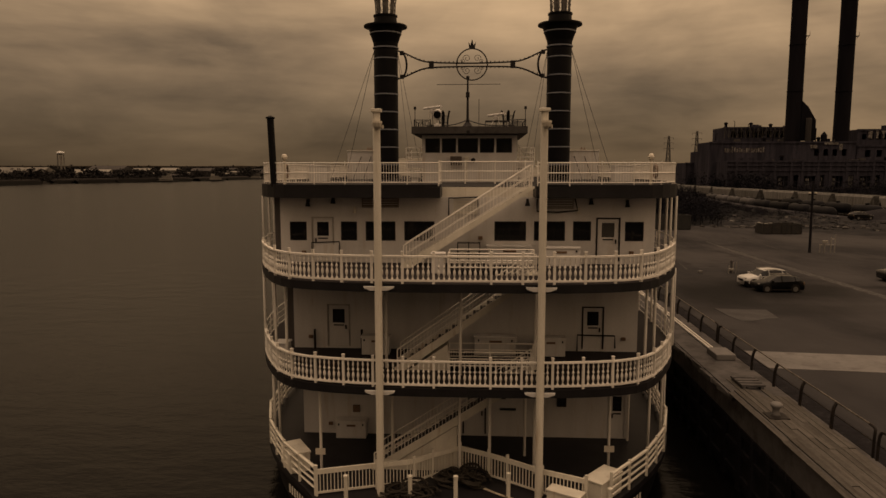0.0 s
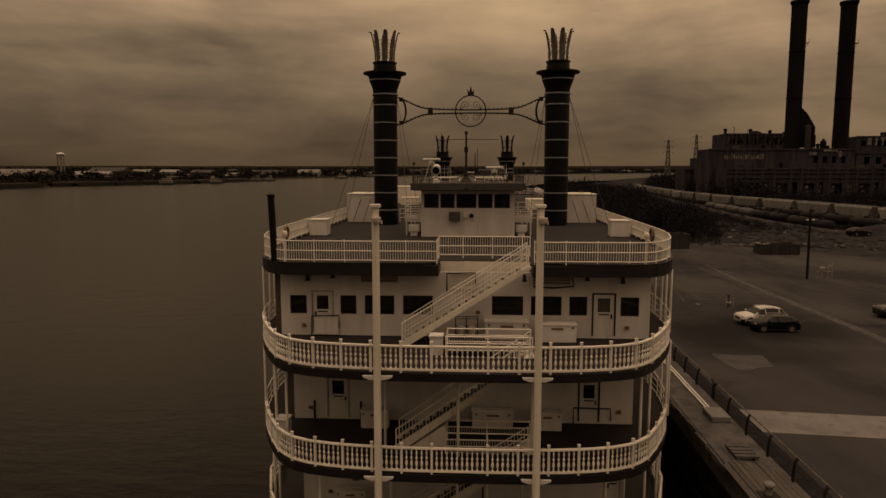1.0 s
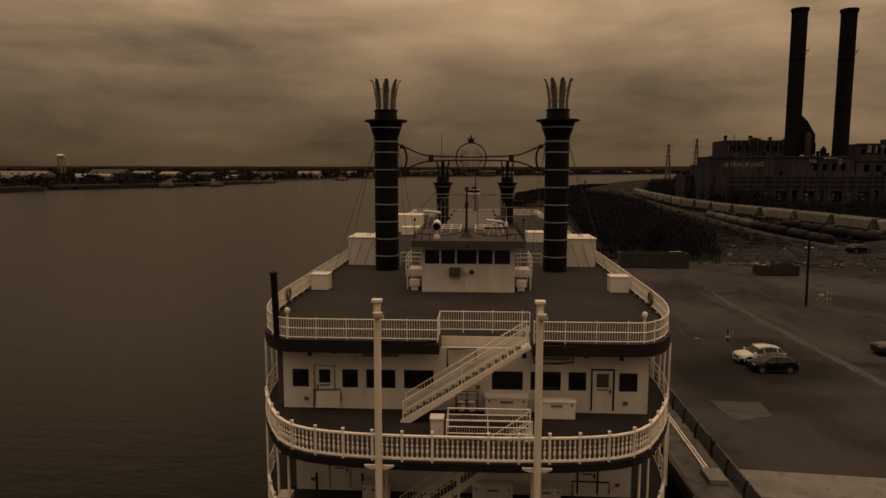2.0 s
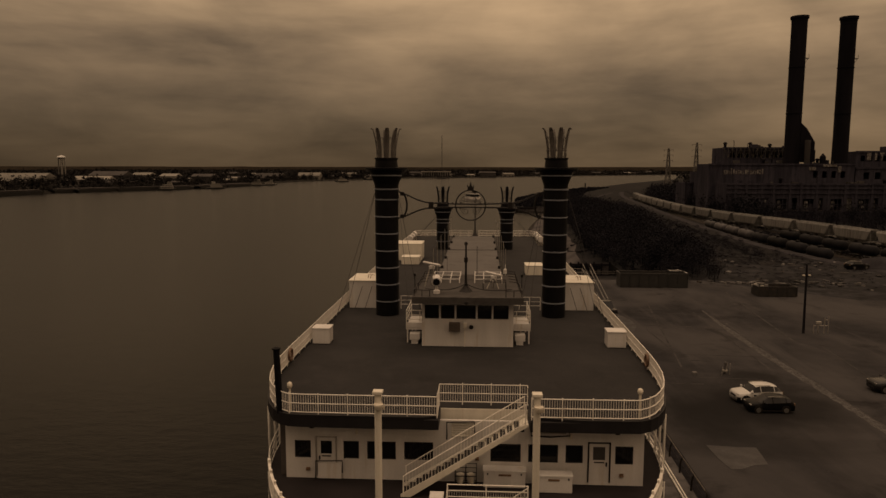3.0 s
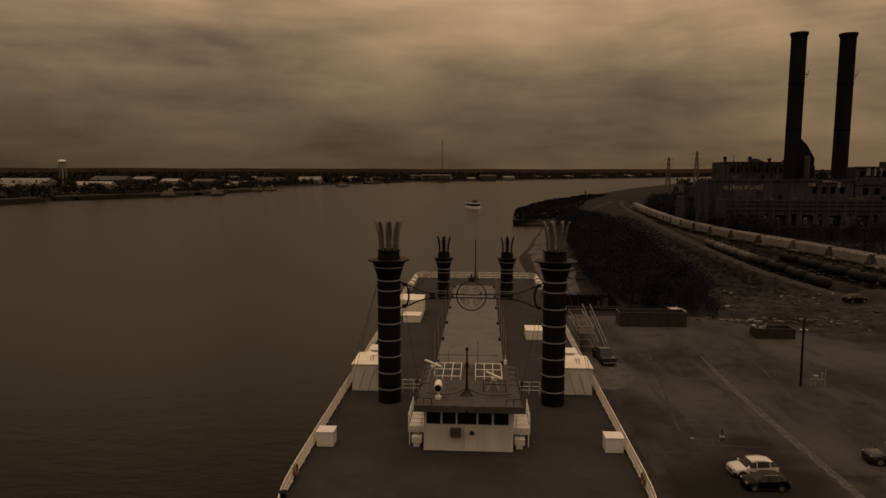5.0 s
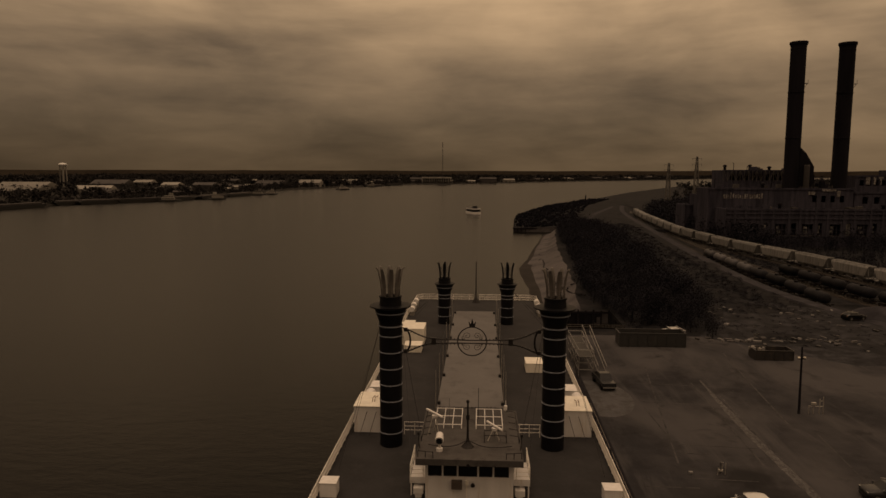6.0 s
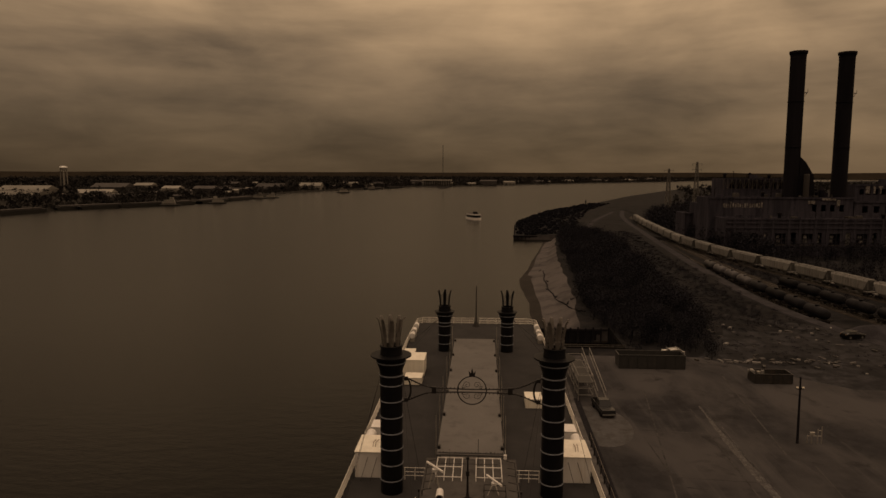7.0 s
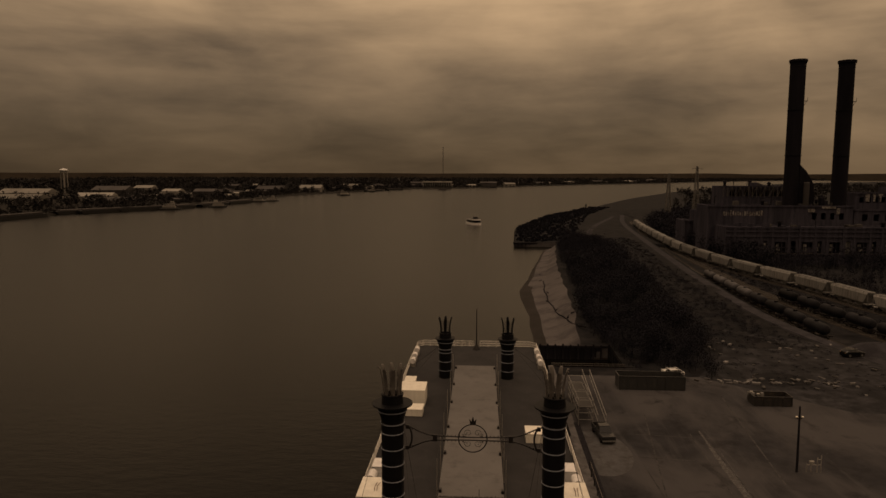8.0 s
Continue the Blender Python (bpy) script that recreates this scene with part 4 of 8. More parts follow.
# ---- smokestacks ----
bm = bmesh.new()
PLN = [(0.13, 0.0, 0.0), (0.16, 0.05, 0.9), (0.18, 0.15, 1.55), (0.16, 0.25, 2.0), (0.12, 0.32, 2.2), (0.07, 0.39, 2.24), (0.02, 0.42, 2.16)]
prev = None
for w, out, z in PLN:
    cur = [bm.verts.new(p) for p in ((out, -w, z), (out + 0.05, 0, z), (out, w, z), (out - 0.05, 0, z))]
    if prev:
        for i in range(4):
            bm.faces.new((prev[i], prev[(i + 1) % 4], cur[(i + 1) % 4], cur[i]))
    prev = cur
PLUMEMESH = mesh_of("plume", bm, PLUME)
DARKPLUME = PLUMEMESH.copy()
DARKPLUME.materials[0] = BLACK


def stack(cx, cy, zcap, k, ladder):
    """A round stack with bands, a flared cap, a collar and a crown of metal plumes."""
    r = 0.83
    bm = bmesh.new()
    lathe(bm, [(r, D4), (r, zcap - 1.55), (r * 1.06, zcap - 1.5), (r * 1.06, zcap - 1.4), (r, zcap - 1.36), (r * 1.04, zcap - 1.1), (r * 1.28, zcap - 0.55), (r * 1.30, zcap - 0.45), (r * 1.42, zcap - 0.15), (r * k, zcap - 0.06), (r * k, zcap + 0.04), (r * 0.98, zcap + 0.06), (r * 0.92, zcap + 0.62), (r * 1.0, zcap + 0.64), (r * 1.0, zcap + 0.74), (r * 0.8, zcap + 0.74), (r * 0.78, zcap + 0.3)], cx, cy, 32)
    st = part("smokestack", bm, BLACK, boat, "black riveted smokestack with a flared crown", smooth=False)
    z = D4 + 1.0
    while z < zcap - 1.2:
        bm = bmesh.new()
        lathe(bm, [(r + 0.002, z), (r + 0.03, z + 0.01), (r + 0.03, z + 0.075), (r + 0.002, z + 0.085)], cx, cy, 32, cap=False)
        part("band", bm, BAND, st, smooth=False)
        z += 1.21
    bm = bmesh.new()
    lathe(bm, [(r * 1.285, zcap - 0.53), (r * 1.32, zcap - 0.53), (r * 1.32, zcap - 0.45), (r * 1.30, zcap - 0.45)], cx, cy, 32, cap=False)
    lathe(bm, [(r * 1.06, zcap - 1.5), (r * 1.085, zcap - 1.49), (r * 1.085, zcap - 1.41), (r * 1.06, zcap - 1.40)], cx, cy, 32, cap=False)
    part("band", bm, BAND, st, smooth=False)
    count = 8 if ladder else 6
    turn = 0.25 if ladder else 0.5
    for i in range(count):
        a = 2 * math.pi * (i + turn) / count
        piece("plume", PLUMEMESH if ladder else DARKPLUME, Matrix.Translation((cx + 0.62 * math.cos(a), cy + 0.62 * math.sin(a), zcap + 0.55)) @ Matrix.Rotation(a, 4, "Z"), st)
    # lattice and ring between the plumes
    bm = bmesh.new()
    for zz, rr in ((zcap + 1.3, 0.70), (zcap + 2.15, 0.80)):
        tube(bm, [(cx + rr * math.cos(2 * math.pi * i / 16), cy + rr * math.sin(2 * math.pi * i / 16), zz) for i in range(17)], 0.02, 4)
    for i in range(16):
        a, b = 2 * math.pi * i / 16, 2 * math.pi * (i + 1) / 16
        for j in range(5):
            za, zb = zcap + 0.75 + j * 0.28, zcap + 0.75 + (j + 1) * 0.28
            p, q = (a, b) if j % 2 else (b, a)
            rod(bm, (cx + 0.68 * math.cos(p), cy + 0.68 * math.sin(p), za), (cx + 0.70 * math.cos(q), cy + 0.70 * math.sin(q), zb), 0.014, seg=3, caps=False)
    part("plume_lattice", bm, PLUME if ladder else BLACK, st)
    return st


SX, SY = 5.96, 47.9
stack(-SX, SY, 22.80, 1.80, True)
stack(SX, SY, 22.80, 1.80, True)
RX, RY = 4.17, 88.6
stack(-RX, RY, 17.7, 1.60, False)
stack(RX, RY, 17.7, 1.60, False)

# spreader truss with ring and crown
bm = bmesh.new()
for s in (-1, 1):
    tube(bm, smooth_line([(s * 5.22, SY, 21.2), (s * 4.6, SY, 21.0), (s * 3.6, SY, 20.5), (s * 2.8, SY, 20.36), (s * 0.5, SY, 20.30), (0, SY, 20.30)], 2), 0.055, 6)
    tube(bm, smooth_line([(s * 5.22, SY, 19.25), (s * 4.6, SY, 19.42), (s * 3.6, SY, 19.9), (s * 2.8, SY, 20.05), (s * 0.5, SY, 20.08), (0, SY, 20.08)], 2), 0.055, 6)
    tube(bm, smooth_line([(s * 4.72, SY, 21.02), (s * 4.52, SY, 20.5), (s * 4.52, SY, 19.9), (s * 4.72, SY, 19.42)], 2), 0.075, 6)
    rbox(bm, s * 2.8 - 0.17, s * 2.8 + 0.17, SY - 0.1, SY + 0.1, 19.95, 20.46, 0.03)
    for zz in (21.02, 19.42):
        rbox(bm, s * 4.85 - 0.14, s * 4.85 + 0.14, SY - 0.1, SY + 0.1, zz - 0.14, zz + 0.14, 0.03)
    for i in range(14):
        x = 0.7 + i * 0.29
        t = max(0.0, (x - 2.8) / 2.0)
        for zz in (20.38 + 0.62 * t ** 1.3, 20.03 - 0.58 * t ** 1.3):
            box(bm, s * x - 0.03, s * x + 0.03, SY - 0.07, SY + 0.07, zz - 0.06, zz + 0.06)
truss = part("spreader_truss", bm, DARKMETAL, boat, "dark iron spreader truss between the stacks")
bm = bmesh.new()
tube(bm, [(1.06 * math.sin(2 * math.pi * i / 40), SY, 20.22 + 1.06 * math.cos(2 * math.pi * i / 40)) for i in range(41)], 0.045, 6)
part("ring", bm, DARKMETAL, truss, "iron ring at the middle of the truss")
bm = bmesh.new()
crown = [(-0.20, 21.28), (-0.26, 21.72), (-0.11, 21.5), (0, 21.92), (0.11, 21.5), (0.26, 21.72), (0.20, 21.28)]
va = [bm.verts.new((x, SY - 0.04, z)) for x, z in crown]
vb = [bm.verts.new((x, SY + 0.04, z)) for x, z in crown]
for quad in ((0, 1, 2), (0, 2, 4, 6), (2, 3, 4), (4, 5, 6)):
    bm.faces.new([va[i] for i in quad])
    bm.faces.new([vb[i] for i in quad][::-1])
for i in range(7):
    j = (i + 1) % 7
    bm.faces.new((va[i], vb[i], vb[j], va[j]))
part("crown", bm, DARKMETAL, truss, "small iron crown")
for sx in (-1, 1):
    for sz in (-1, 1):
        for ox, oz, k in ((0.36, 0.40, 1.0), (0.62, 0.22, 0.55)):
            bm = bmesh.new()
            pts = []
            for i in range(26):
                a = i * 0.32
                rr = 0.30 * k * (1 - i / 30)
                pts.append((sx * (ox + rr * math.cos(a) * 0.9), SY, 20.22 + sz * (oz + rr * math.sin(a) * 0.9)))
            tube(bm, pts, 0.021, 3)
            part("scroll", bm, DARKMETAL, truss, "thin iron scroll")
# stays from the stacks to the deck
for s in (-1, 1):
    for x, y in ((8.9, 43.0), (9.2, 49.5), (3.6, 41.5), (3.3, 46.0)):
        bm = bmesh.new()
        rod(bm, (s * (SX + (0.8 if x > SX else -0.8)), SY, 21.2), (s * x, y, D4 + 0.1), 0.018, seg=4, caps=False)
        part("stack_stay", bm, DARKMETAL, boat)
    for x, y in ((8.8, 94.0), (9.2, 84.0)):
        bm = bmesh.new()
        rod(bm, (s * (RX + 0.8), RY, 16.6), (s * x, y, D4 + 0.1), 0.018, seg=4, caps=False)
        part("stack_stay", bm, DARKMETAL, boat)

# ---- pilothouse and texas house ----
PY = 39.15
PHW = [(-2.55, -1.70), (-1.60, -0.78), (-0.68, 0.47), (0.57, 1.40), (1.50, 2.40)]
ph = thing("pilothouse", (0, 42, D4), "white pilothouse with a band of dark windows on the roof deck", "pilothouse")
bm = bmesh.new()
pierced(bm, -2.72, 2.68, D4, 15.0, PY, PY + 0.12, [(a, b, 13.98, 14.80) for a, b in PHW])
front = part("front_wall", bm, WHITE, ph)
for a, b in PHW:
    window(a, b, 13.98, 14.80, PY, front)
bm = bmesh.new()
box(bm, -2.72, -2.60, PY + 0.121, 46.0, D4, 15.0)
part("side_wall", bm, WHITE, ph)
bm = bmesh.new()
box(bm, 2.56, 2.68, PY + 0.121, 46.0, D4, 15.0)
part("side_wall", bm, WHITE, ph)
for s, x in ((-1, -2.74), (1, 2.66)):
    for y in (39.9, 41.4, 42.9):
        bm = bmesh.new()
        box(bm, x, x + 0.08, y, y + 1.1, 13.98, 14.80)
        part("side_pane", bm, GLASS, ph)
# roof with a sloping overhang
bm = bmesh.new()
lo = [(-2.95, PY - 0.35), (2.92, PY - 0.35), (2.92, 46.6), (-2.95, 46.6)]
hi = [(-3.25, PY - 0.85), (3.22, PY - 0.85), (3.22, 46.9), (-3.25, 46.9)]
a = [bm.verts.new((x, y, 14.98)) for x, y in lo]
b = [bm.verts.new((x, y, 15.03)) for x, y in hi]
c = [bm.verts.new((x, y, 15.42)) for x, y in hi]
bm.faces.new(a[::-1])
bm.faces.new(c)
for u, v in ((a, b), (b, c)):
    for i in range(4):
        bm.faces.new((u[i], u[(i + 1) % 4], v[(i + 1) % 4], v[i]))
part("pilothouse_roof", bm, PHROOF, ph, "grey weathered pilothouse roof")
# bridge wings with rails and lockers under them
for s in (-1, 1):
    x0, x1 = sorted((s * 2.74, s * 3.75))
    bm = bmesh.new()
    box(bm, x0, x1, 39.9, 43.0, 13.12, 13.28)
    box(bm, x0, x1, 39.86, 39.92, 13.28, 13.55)
    for y in (39.95, 42.9):
        box(bm, s * 3.66 - 0.04, s * 3.66 + 0.04, y - 0.04, y + 0.04, D4, 13.12)
    wing = part("bridge_wing", bm, WHITE, ph, "white bridge wing platform")
    bm = bmesh.new()
    for z in (13.75, 14.02, 14.30):
        tube(bm, [(s * 2.76, 39.9, z), (s * 3.72, 39.9, z), (s * 3.72, 43.0, z)], 0.022, 5)
    for x, y in ((2.9, 39.9), (3.72, 39.9), (3.72, 41.4), (3.72, 43.0)):
        rod(bm, (s * x, y, 13.28), (s * x, y, 14.32), 0.025, seg=6)
    part("wing_rail", bm, RAILW, wing)
    bm = bmesh.new()
    x0, x1 = sorted((s * 2.80, s * 3.50))
    rbox(bm, x0, x1 - 0.08, 39.55, 40.2, D4 + 0.24, D4 + 0.64, 0.03)
    box(bm, x0 + 0.1, x1 - 0.2, 39.6, 40.1, D4, D4 + 0.24)
    rod(bm, ((x0 + x1) / 2, 39.8, D4 + 0.62), ((x0 + x1) / 2, 39.8, D4 + 0.95), 0.02)
    part("deck_unit", bm, WHITE, ph, "small white equipment box under the wing")
# air unit, horn and pipe on the front wall
bm = bmesh.new()
box(bm, -1.10, -0.45, PY - 0.32, PY, 13.28, 13.78)
AIRB = material("air_unit_brown", (0.06, 0.045, 0.035), 0.6, spread=0.3, scale=4)
unit = part("window_air_unit", bm, AIRB, ph, "brown window air unit")
for i in range(6):
    bm = bmesh.new()
    box(bm, -1.06 + i * 0.10, -1.02 + i * 0.10, PY - 0.34, PY - 0.321, 13.32, 13.74)
    part("fin", bm, AIRB, unit)
bm = bmesh.new()
rod(bm, (-0.18, PY - 0.06, D4), (-0.18, PY - 0.06, 13.5), 0.03, seg=6)
box(bm, -0.26, -0.06, PY - 0.12, PY, 13.45, 13.75)
part("conduit", bm, CREAM, ph)
bm = bmesh.new()
rod(bm, (0.20, PY - 0.28, 13.55), (0.20, PY, 13.58), 0.14, 0.05, seg=10)
part("horn", bm, DARKMETAL, ph, "dark horn on the front wall")
bm = bmesh.new()
rod(bm, (-0.08, PY - 0.90, 15.10), (-0.08, PY - 0.66, 15.12), 0.10, 0.08, seg=10)
part("roof_lamp", bm, DARKMETAL, ph)
# mast with yard and stays on the roof
bm = bmesh.new()
rod(bm, (-0.15, 40.3, 15.42), (-0.15, 40.3, 18.25), 0.085, 0.05, seg=8)
rod(bm, (-1.95, 40.3, 17.95), (1.75, 40.3, 17.95), 0.018, seg=5)
lathe(bm, [(0.42, 15.42), (0.30, 15.55), (0.12, 15.8), (0.09, 16.0)], -0.15, 40.3, 8)
box(bm, -0.26, -0.04, 40.2, 40.4, 17.2, 17.5)
lathe(bm, [(0.10, 18.25), (0.10, 18.4), (0.03, 18.45)], -0.15, 40.3, 8)
tube(bm, smooth_line([(-0.15, 40.2, 15.9), (-0.9, 39.9, 15.6), (-1.8, 39.9, 15.55), (-2.6, 40.1, 15.6)], 2), 0.03, 5)
tube(bm, smooth_line([(-0.15, 40.2, 15.9), (0.7, 39.9, 15.6), (1.8, 39.9, 15.55), (2.6, 40.1, 15.6)], 2), 0.03, 5)
part("signal_mast", bm, DARKMETAL, ph, "dark signal mast with a yard")
bm = bmesh.new()
rod(bm, (0.5, 45.2, 15.42), (0.5, 45.2, 17.6), 0.02, seg=5)
part("whip_aerial", bm, DARKMETAL, ph)
bm = bmesh.new()
rod(bm, (-1.5, 45.0, 15.42), (-1.5, 45.0, 16.9), 0.012, seg=4)
part("whip_aerial", bm, DARKMETAL, ph)
# searchlight
bm = bmesh.new()
lathe(bm, [(0.20, 15.42), (0.20, 15.60), (0.08, 15.66), (0.08, 15.92)], -1.87, 39.55, 12)
rod(bm, (-1.87, 39.30, 16.14), (-1.87, 39.95, 16.30), 0.27, 0.22, seg=16)
part("searchlight", bm, WHITE, ph, "white searchlight on a pedestal")
bm = bmesh.new()
rod(bm, (-1.87, 39.27, 16.133), (-1.87, 39.31, 16.143), 0.21, seg=16)
part("searchlight_glass", bm, GLASS, ph)
# radar scanners: one on a raked tripod, one on a low pedestal
for x, y, z, ang, half in ((-2.35, 42.3, 16.72, -52, 0.92), (1.55, 41.6, 16.22, -58, 0.88)):
    bm = bmesh.new()
    lathe(bm, [(0.17, z - 0.22), (0.19, z - 0.05), (0.07, z - 0.03), (0.07, z + 0.02)], x, y, 10)
    part("radar_gearbox", bm, WHITE, ph)
    bm = bmesh.new()
    c, q = math.cos(radians(ang)), math.sin(radians(ang))
    rod(bm, (x - half * c, y - half * q, z + 0.09), (x + half * c, y + half * q, z + 0.09), 0.075, seg=8)
    part("radar_scanner", bm, WHITE, ph, "white bar radar scanner")
    for lx, ly in ((-0.42, -0.30), (0.30, -0.30), (0.0, 0.42)):
        bm = bmesh.new()
        rod(bm, (x + lx, y + ly, 15.42), (x + lx * 0.3, y + ly * 0.3, z - 0.2), 0.03, seg=5)
        part("radar_leg", bm, STEEL, ph)
# low rail along the front corners, and two corner posts
for s in (-1, 1):
    bm = bmesh.new()
    tube(bm, [(s * 3.12, 41.2, 15.80), (s * 3.12, 38.6, 15.80), (s * 2.2, 38.5, 15.78)], 0.025, 5)
    for x, y in ((3.12, 41.2), (3.12, 39.9), (3.12, 38.6), (2.66, 38.55), (2.2, 38.5)):
        rod(bm, (s * x, y, 15.42), (s * x, y, 15.82), 0.025, seg=5)
    part("edge_rail", bm, DARKMETAL, ph)
    bm = bmesh.new()
    rod(bm, (s * 3.16, 39.5, 15.42), (s * 3.16, 39.5, 16.45), 0.022, seg=5)
    rbox(bm, s * 3.16 - 0.07, s * 3.16 + 0.07, 39.43, 39.57, 16.45, 16.62, 0.02)
    part("corner_lamp", bm, DARKMETAL, ph)
# white racks at the back of the roof, low frames and stanchions
for x0, x1 in ((-2.40, -0.62), (0.36, 2.12)):
    bars = [[(x0 + (x1 - x0) * i / 3, 43.2, 15.44), (x0 + (x1 - x0) * i / 3, 43.3, 15.66), (x0 + (x1 - x0) * i / 3, 46.4, 15.70)] for i in range(4)]
    bars += [[(x0, y, 15.68), (x1, y, 15.68)] for y in (43.3, 44.9, 46.4)] + [[(x, 46.4, 15.42), (x, 46.4, 15.70)] for x in (x0, x1)]
    for k, bar in enumerate(bars):
        bm = bmesh.new()
        tube(bm, bar, 0.03, 5)
        if k == 0:
            rack = part("roof_rack", bm, WHITE, ph, "white tubular rack")
        else:
            part("rack_bar", bm, WHITE, rack)
for s in (-1, 1):
    for i, y in enumerate((41.0, 42.1, 43.2, 44.3, 45.4)):
        bm = bmesh.new()
        tube(bm, [(s * 3.1, y, 15.42), (s * 3.05, y, 15.85), (s * 2.5, y + 0.1, 15.9)], 0.03, 4)
        part("roof_bracket", bm, DARKMETAL, ph)
bm = bmesh.new()
tube(bm, [(0.9, 41.0, 15.42), (0.9, 41.0, 15.9), (2.3, 41.0, 15.9), (2.3, 41.0, 15.42)], 0.035, 5)
tube(bm, [(0.9, 41.8, 15.42), (0.9, 41.8, 15.9), (2.3, 41.8, 15.9), (2.3, 41.8, 15.42)], 0.035, 5)
part("low_frame", bm, DARKMETAL, ph)

# the long texas house behind, with its tan roof
tex = thing("texas_house", (0, 68, D4), "long low white deckhouse with a tan roof behind the pilothouse", "deckhouse")
bm = bmesh.new()
box(bm, -2.45, 2.25, 51.0, 88.2, D4, 13.85)
part("deckhouse_wall", bm, WHITE, tex)
bm = bmesh.new()
rbox(bm, -2.80, 2.52, 50.9, 88.45, 13.852, 14.02, 0.05)
part("deckhouse_roof", bm, TEXAS, tex, "tan roofing felt, faintly stained")
bm = bmesh.new()
for i in range(60):
    x = -2.7 + 5.1 * i / 59
    h = 0.10 + 0.22 * abs(noise.noise(Vector((i * 0.7, 0, 0))))
    rod(bm, (x, 51.05, 14.02), (x + 0.05 * noise.noise(Vector((i, 3, 0))), 51.0, 14.02 + h), 0.05, 0.02, seg=4)
part("roof_debris", bm, DARKMETAL, tex, kind="stuff")
for s, x in ((-1, -2.95), (1, 2.68)):
    for y in (52.5, 57.5, 63.0, 70.0, 77.5, 84.5):
        bm = bmesh.new()
        lathe(bm, [(0.06, D4), (0.05, D4 + 0.3), (0.028, D4 + 0.5), (0.022, 16.6)], x, y, 6)
        part("light_pole", bm, STEEL, tex, "thin pale pole beside the roof")
    bm = bmesh.new()
    for y0, y1 in ((52.5, 57.5), (57.5, 63), (63, 70), (70, 77.5), (77.5, 84.5)):
        tube(bm, [(x, y0, 16.55), (x, (y0 + y1) / 2, 16.4), (x, y1, 16.55)], 0.008, 3)
    part("string_cable", bm, DARKMETAL, tex)
    for y in (52.0, 59.5, 66.0, 73.5, 80.0, 87.0):
        bm = bmesh.new()
        rbox(bm, x * 0.90 - 0.12, x * 0.90 + 0.12, y - 0.2, y + 0.2, 13.9, 14.28, 0.05)
        part("roof_fitting", bm, DARKMETAL, tex)
# lower dark-roofed link between the pilothouse and the texas house
bm = bmesh.new()
box(bm, -2.40, 2.20, 46.02, 50.98, D4, 13.55)
part("link_wall", bm, WHITE, tex)
bm = bmesh.new()
rbox(bm, -2.75, 2.45, 46.92, 50.88, 13.552, 13.66, 0.04)
part("link_roof", bm, ROOFDECK, tex, "dark roof of the link behind the pilothouse")
bm = bmesh.new()
rod(bm, (2.45, 46.7, 13.66), (2.45, 46.7, 16.2), 0.03, seg=6)
lathe(bm, [(0.02, 15.5), (0.12, 15.55), (0.12, 15.85), (0.02, 15.9)], 2.45, 46.7, 8)
part("white_lamp_post", bm, WHITE, tex)
# low rail gates between pilothouse and the side houses
for s in (-1, 1):
    bm = bmesh.new()
    for z in (0.35, 0.65, 0.98):
        rod(bm, (s * 2.9, 49.8, D4 + z), (s * 5.2, 49.8, D4 + z), 0.022, seg=5)
    for x in (2.9, 3.65, 4.4, 5.2):
        rod(bm, (s * x, 49.8, D4), (s * x, 49.8, D4 + 1.0), 0.025, seg=5)
    part("gate_rail", bm, RAILW, boat)

# stern flagstaff
bm = bmesh.new()
rod(bm, (-0.05, 103.2, D4), (-0.05, 103.2, 18.7), 0.11, 0.06, seg=8)
lathe(bm, [(0.62, D4), (0.10, D4 + 0.85), (0.08, D4 + 0.9)], -0.05, 103.2, 4)
part("stern_staff", bm, DARKMETAL, boat, "dark flagstaff at the stern")
# black vent pipe at the bow corner and globe lamps
bm = bmesh.new()
rod(bm, (-7.86, 27.62, D4 + 0.02), (-7.98, 27.72, 15.1), 0.14, 0.14, seg=12)
lathe(bm, [(0.15, 15.08), (0.19, 15.12), (0.19, 15.16), (0.05, 15.22)], -7.98, 27.72, 12)
part("vent_pipe", bm, BLACK, boat, "black vent pipe")
for x in (-7.45, 7.42):
    bm = bmesh.new()
    rod(bm, (x, 27.75, D4 + 0.02), (x, 27.75, D4 + 1.1), 0.05, seg=6)
    lathe(bm, [(0.05, D4 + 1.08), (0.10, D4 + 1.12), (0.125, D4 + 1.22), (0.10, D4 + 1.31), (0.04, D4 + 1.35)], x, 27.75, 10)
    part("deck_lamp", bm, LAMPGLASS, boat, "white globe lamp on a short post")
bm = bmesh.new()
# life rings hung inside the side rails
for s in (-1, 1):
    for y in (34.6,):
        bm = bmesh.new()
        rings = []
        for i in range(20):
            a = i * math.pi / 10
            rings.append([bm.verts.new((s * 9.34 + 0.07 * math.sin(k * math.pi / 4), y + (0.30 + 0.07 * math.cos(k * math.pi / 4)) * math.cos(a), D4 + 0.62 + (0.30 + 0.07 * math.cos(k * math.pi / 4)) * math.sin(a))) for k in range(8)])
        for i in range(20):
            p, q = rings[i], rings[(i + 1) % 20]
            for k in range(8):
                bm.faces.new((p[k], p[(k + 1) % 8], q[(k + 1) % 8], q[k]))
        part("life_ring", bm, material("life_ring_brown", (0.10, 0.055, 0.03), 0.6, spread=0.3, scale=6), boat, "faded brown life ring")

# ---- loose things on the roof deck ----


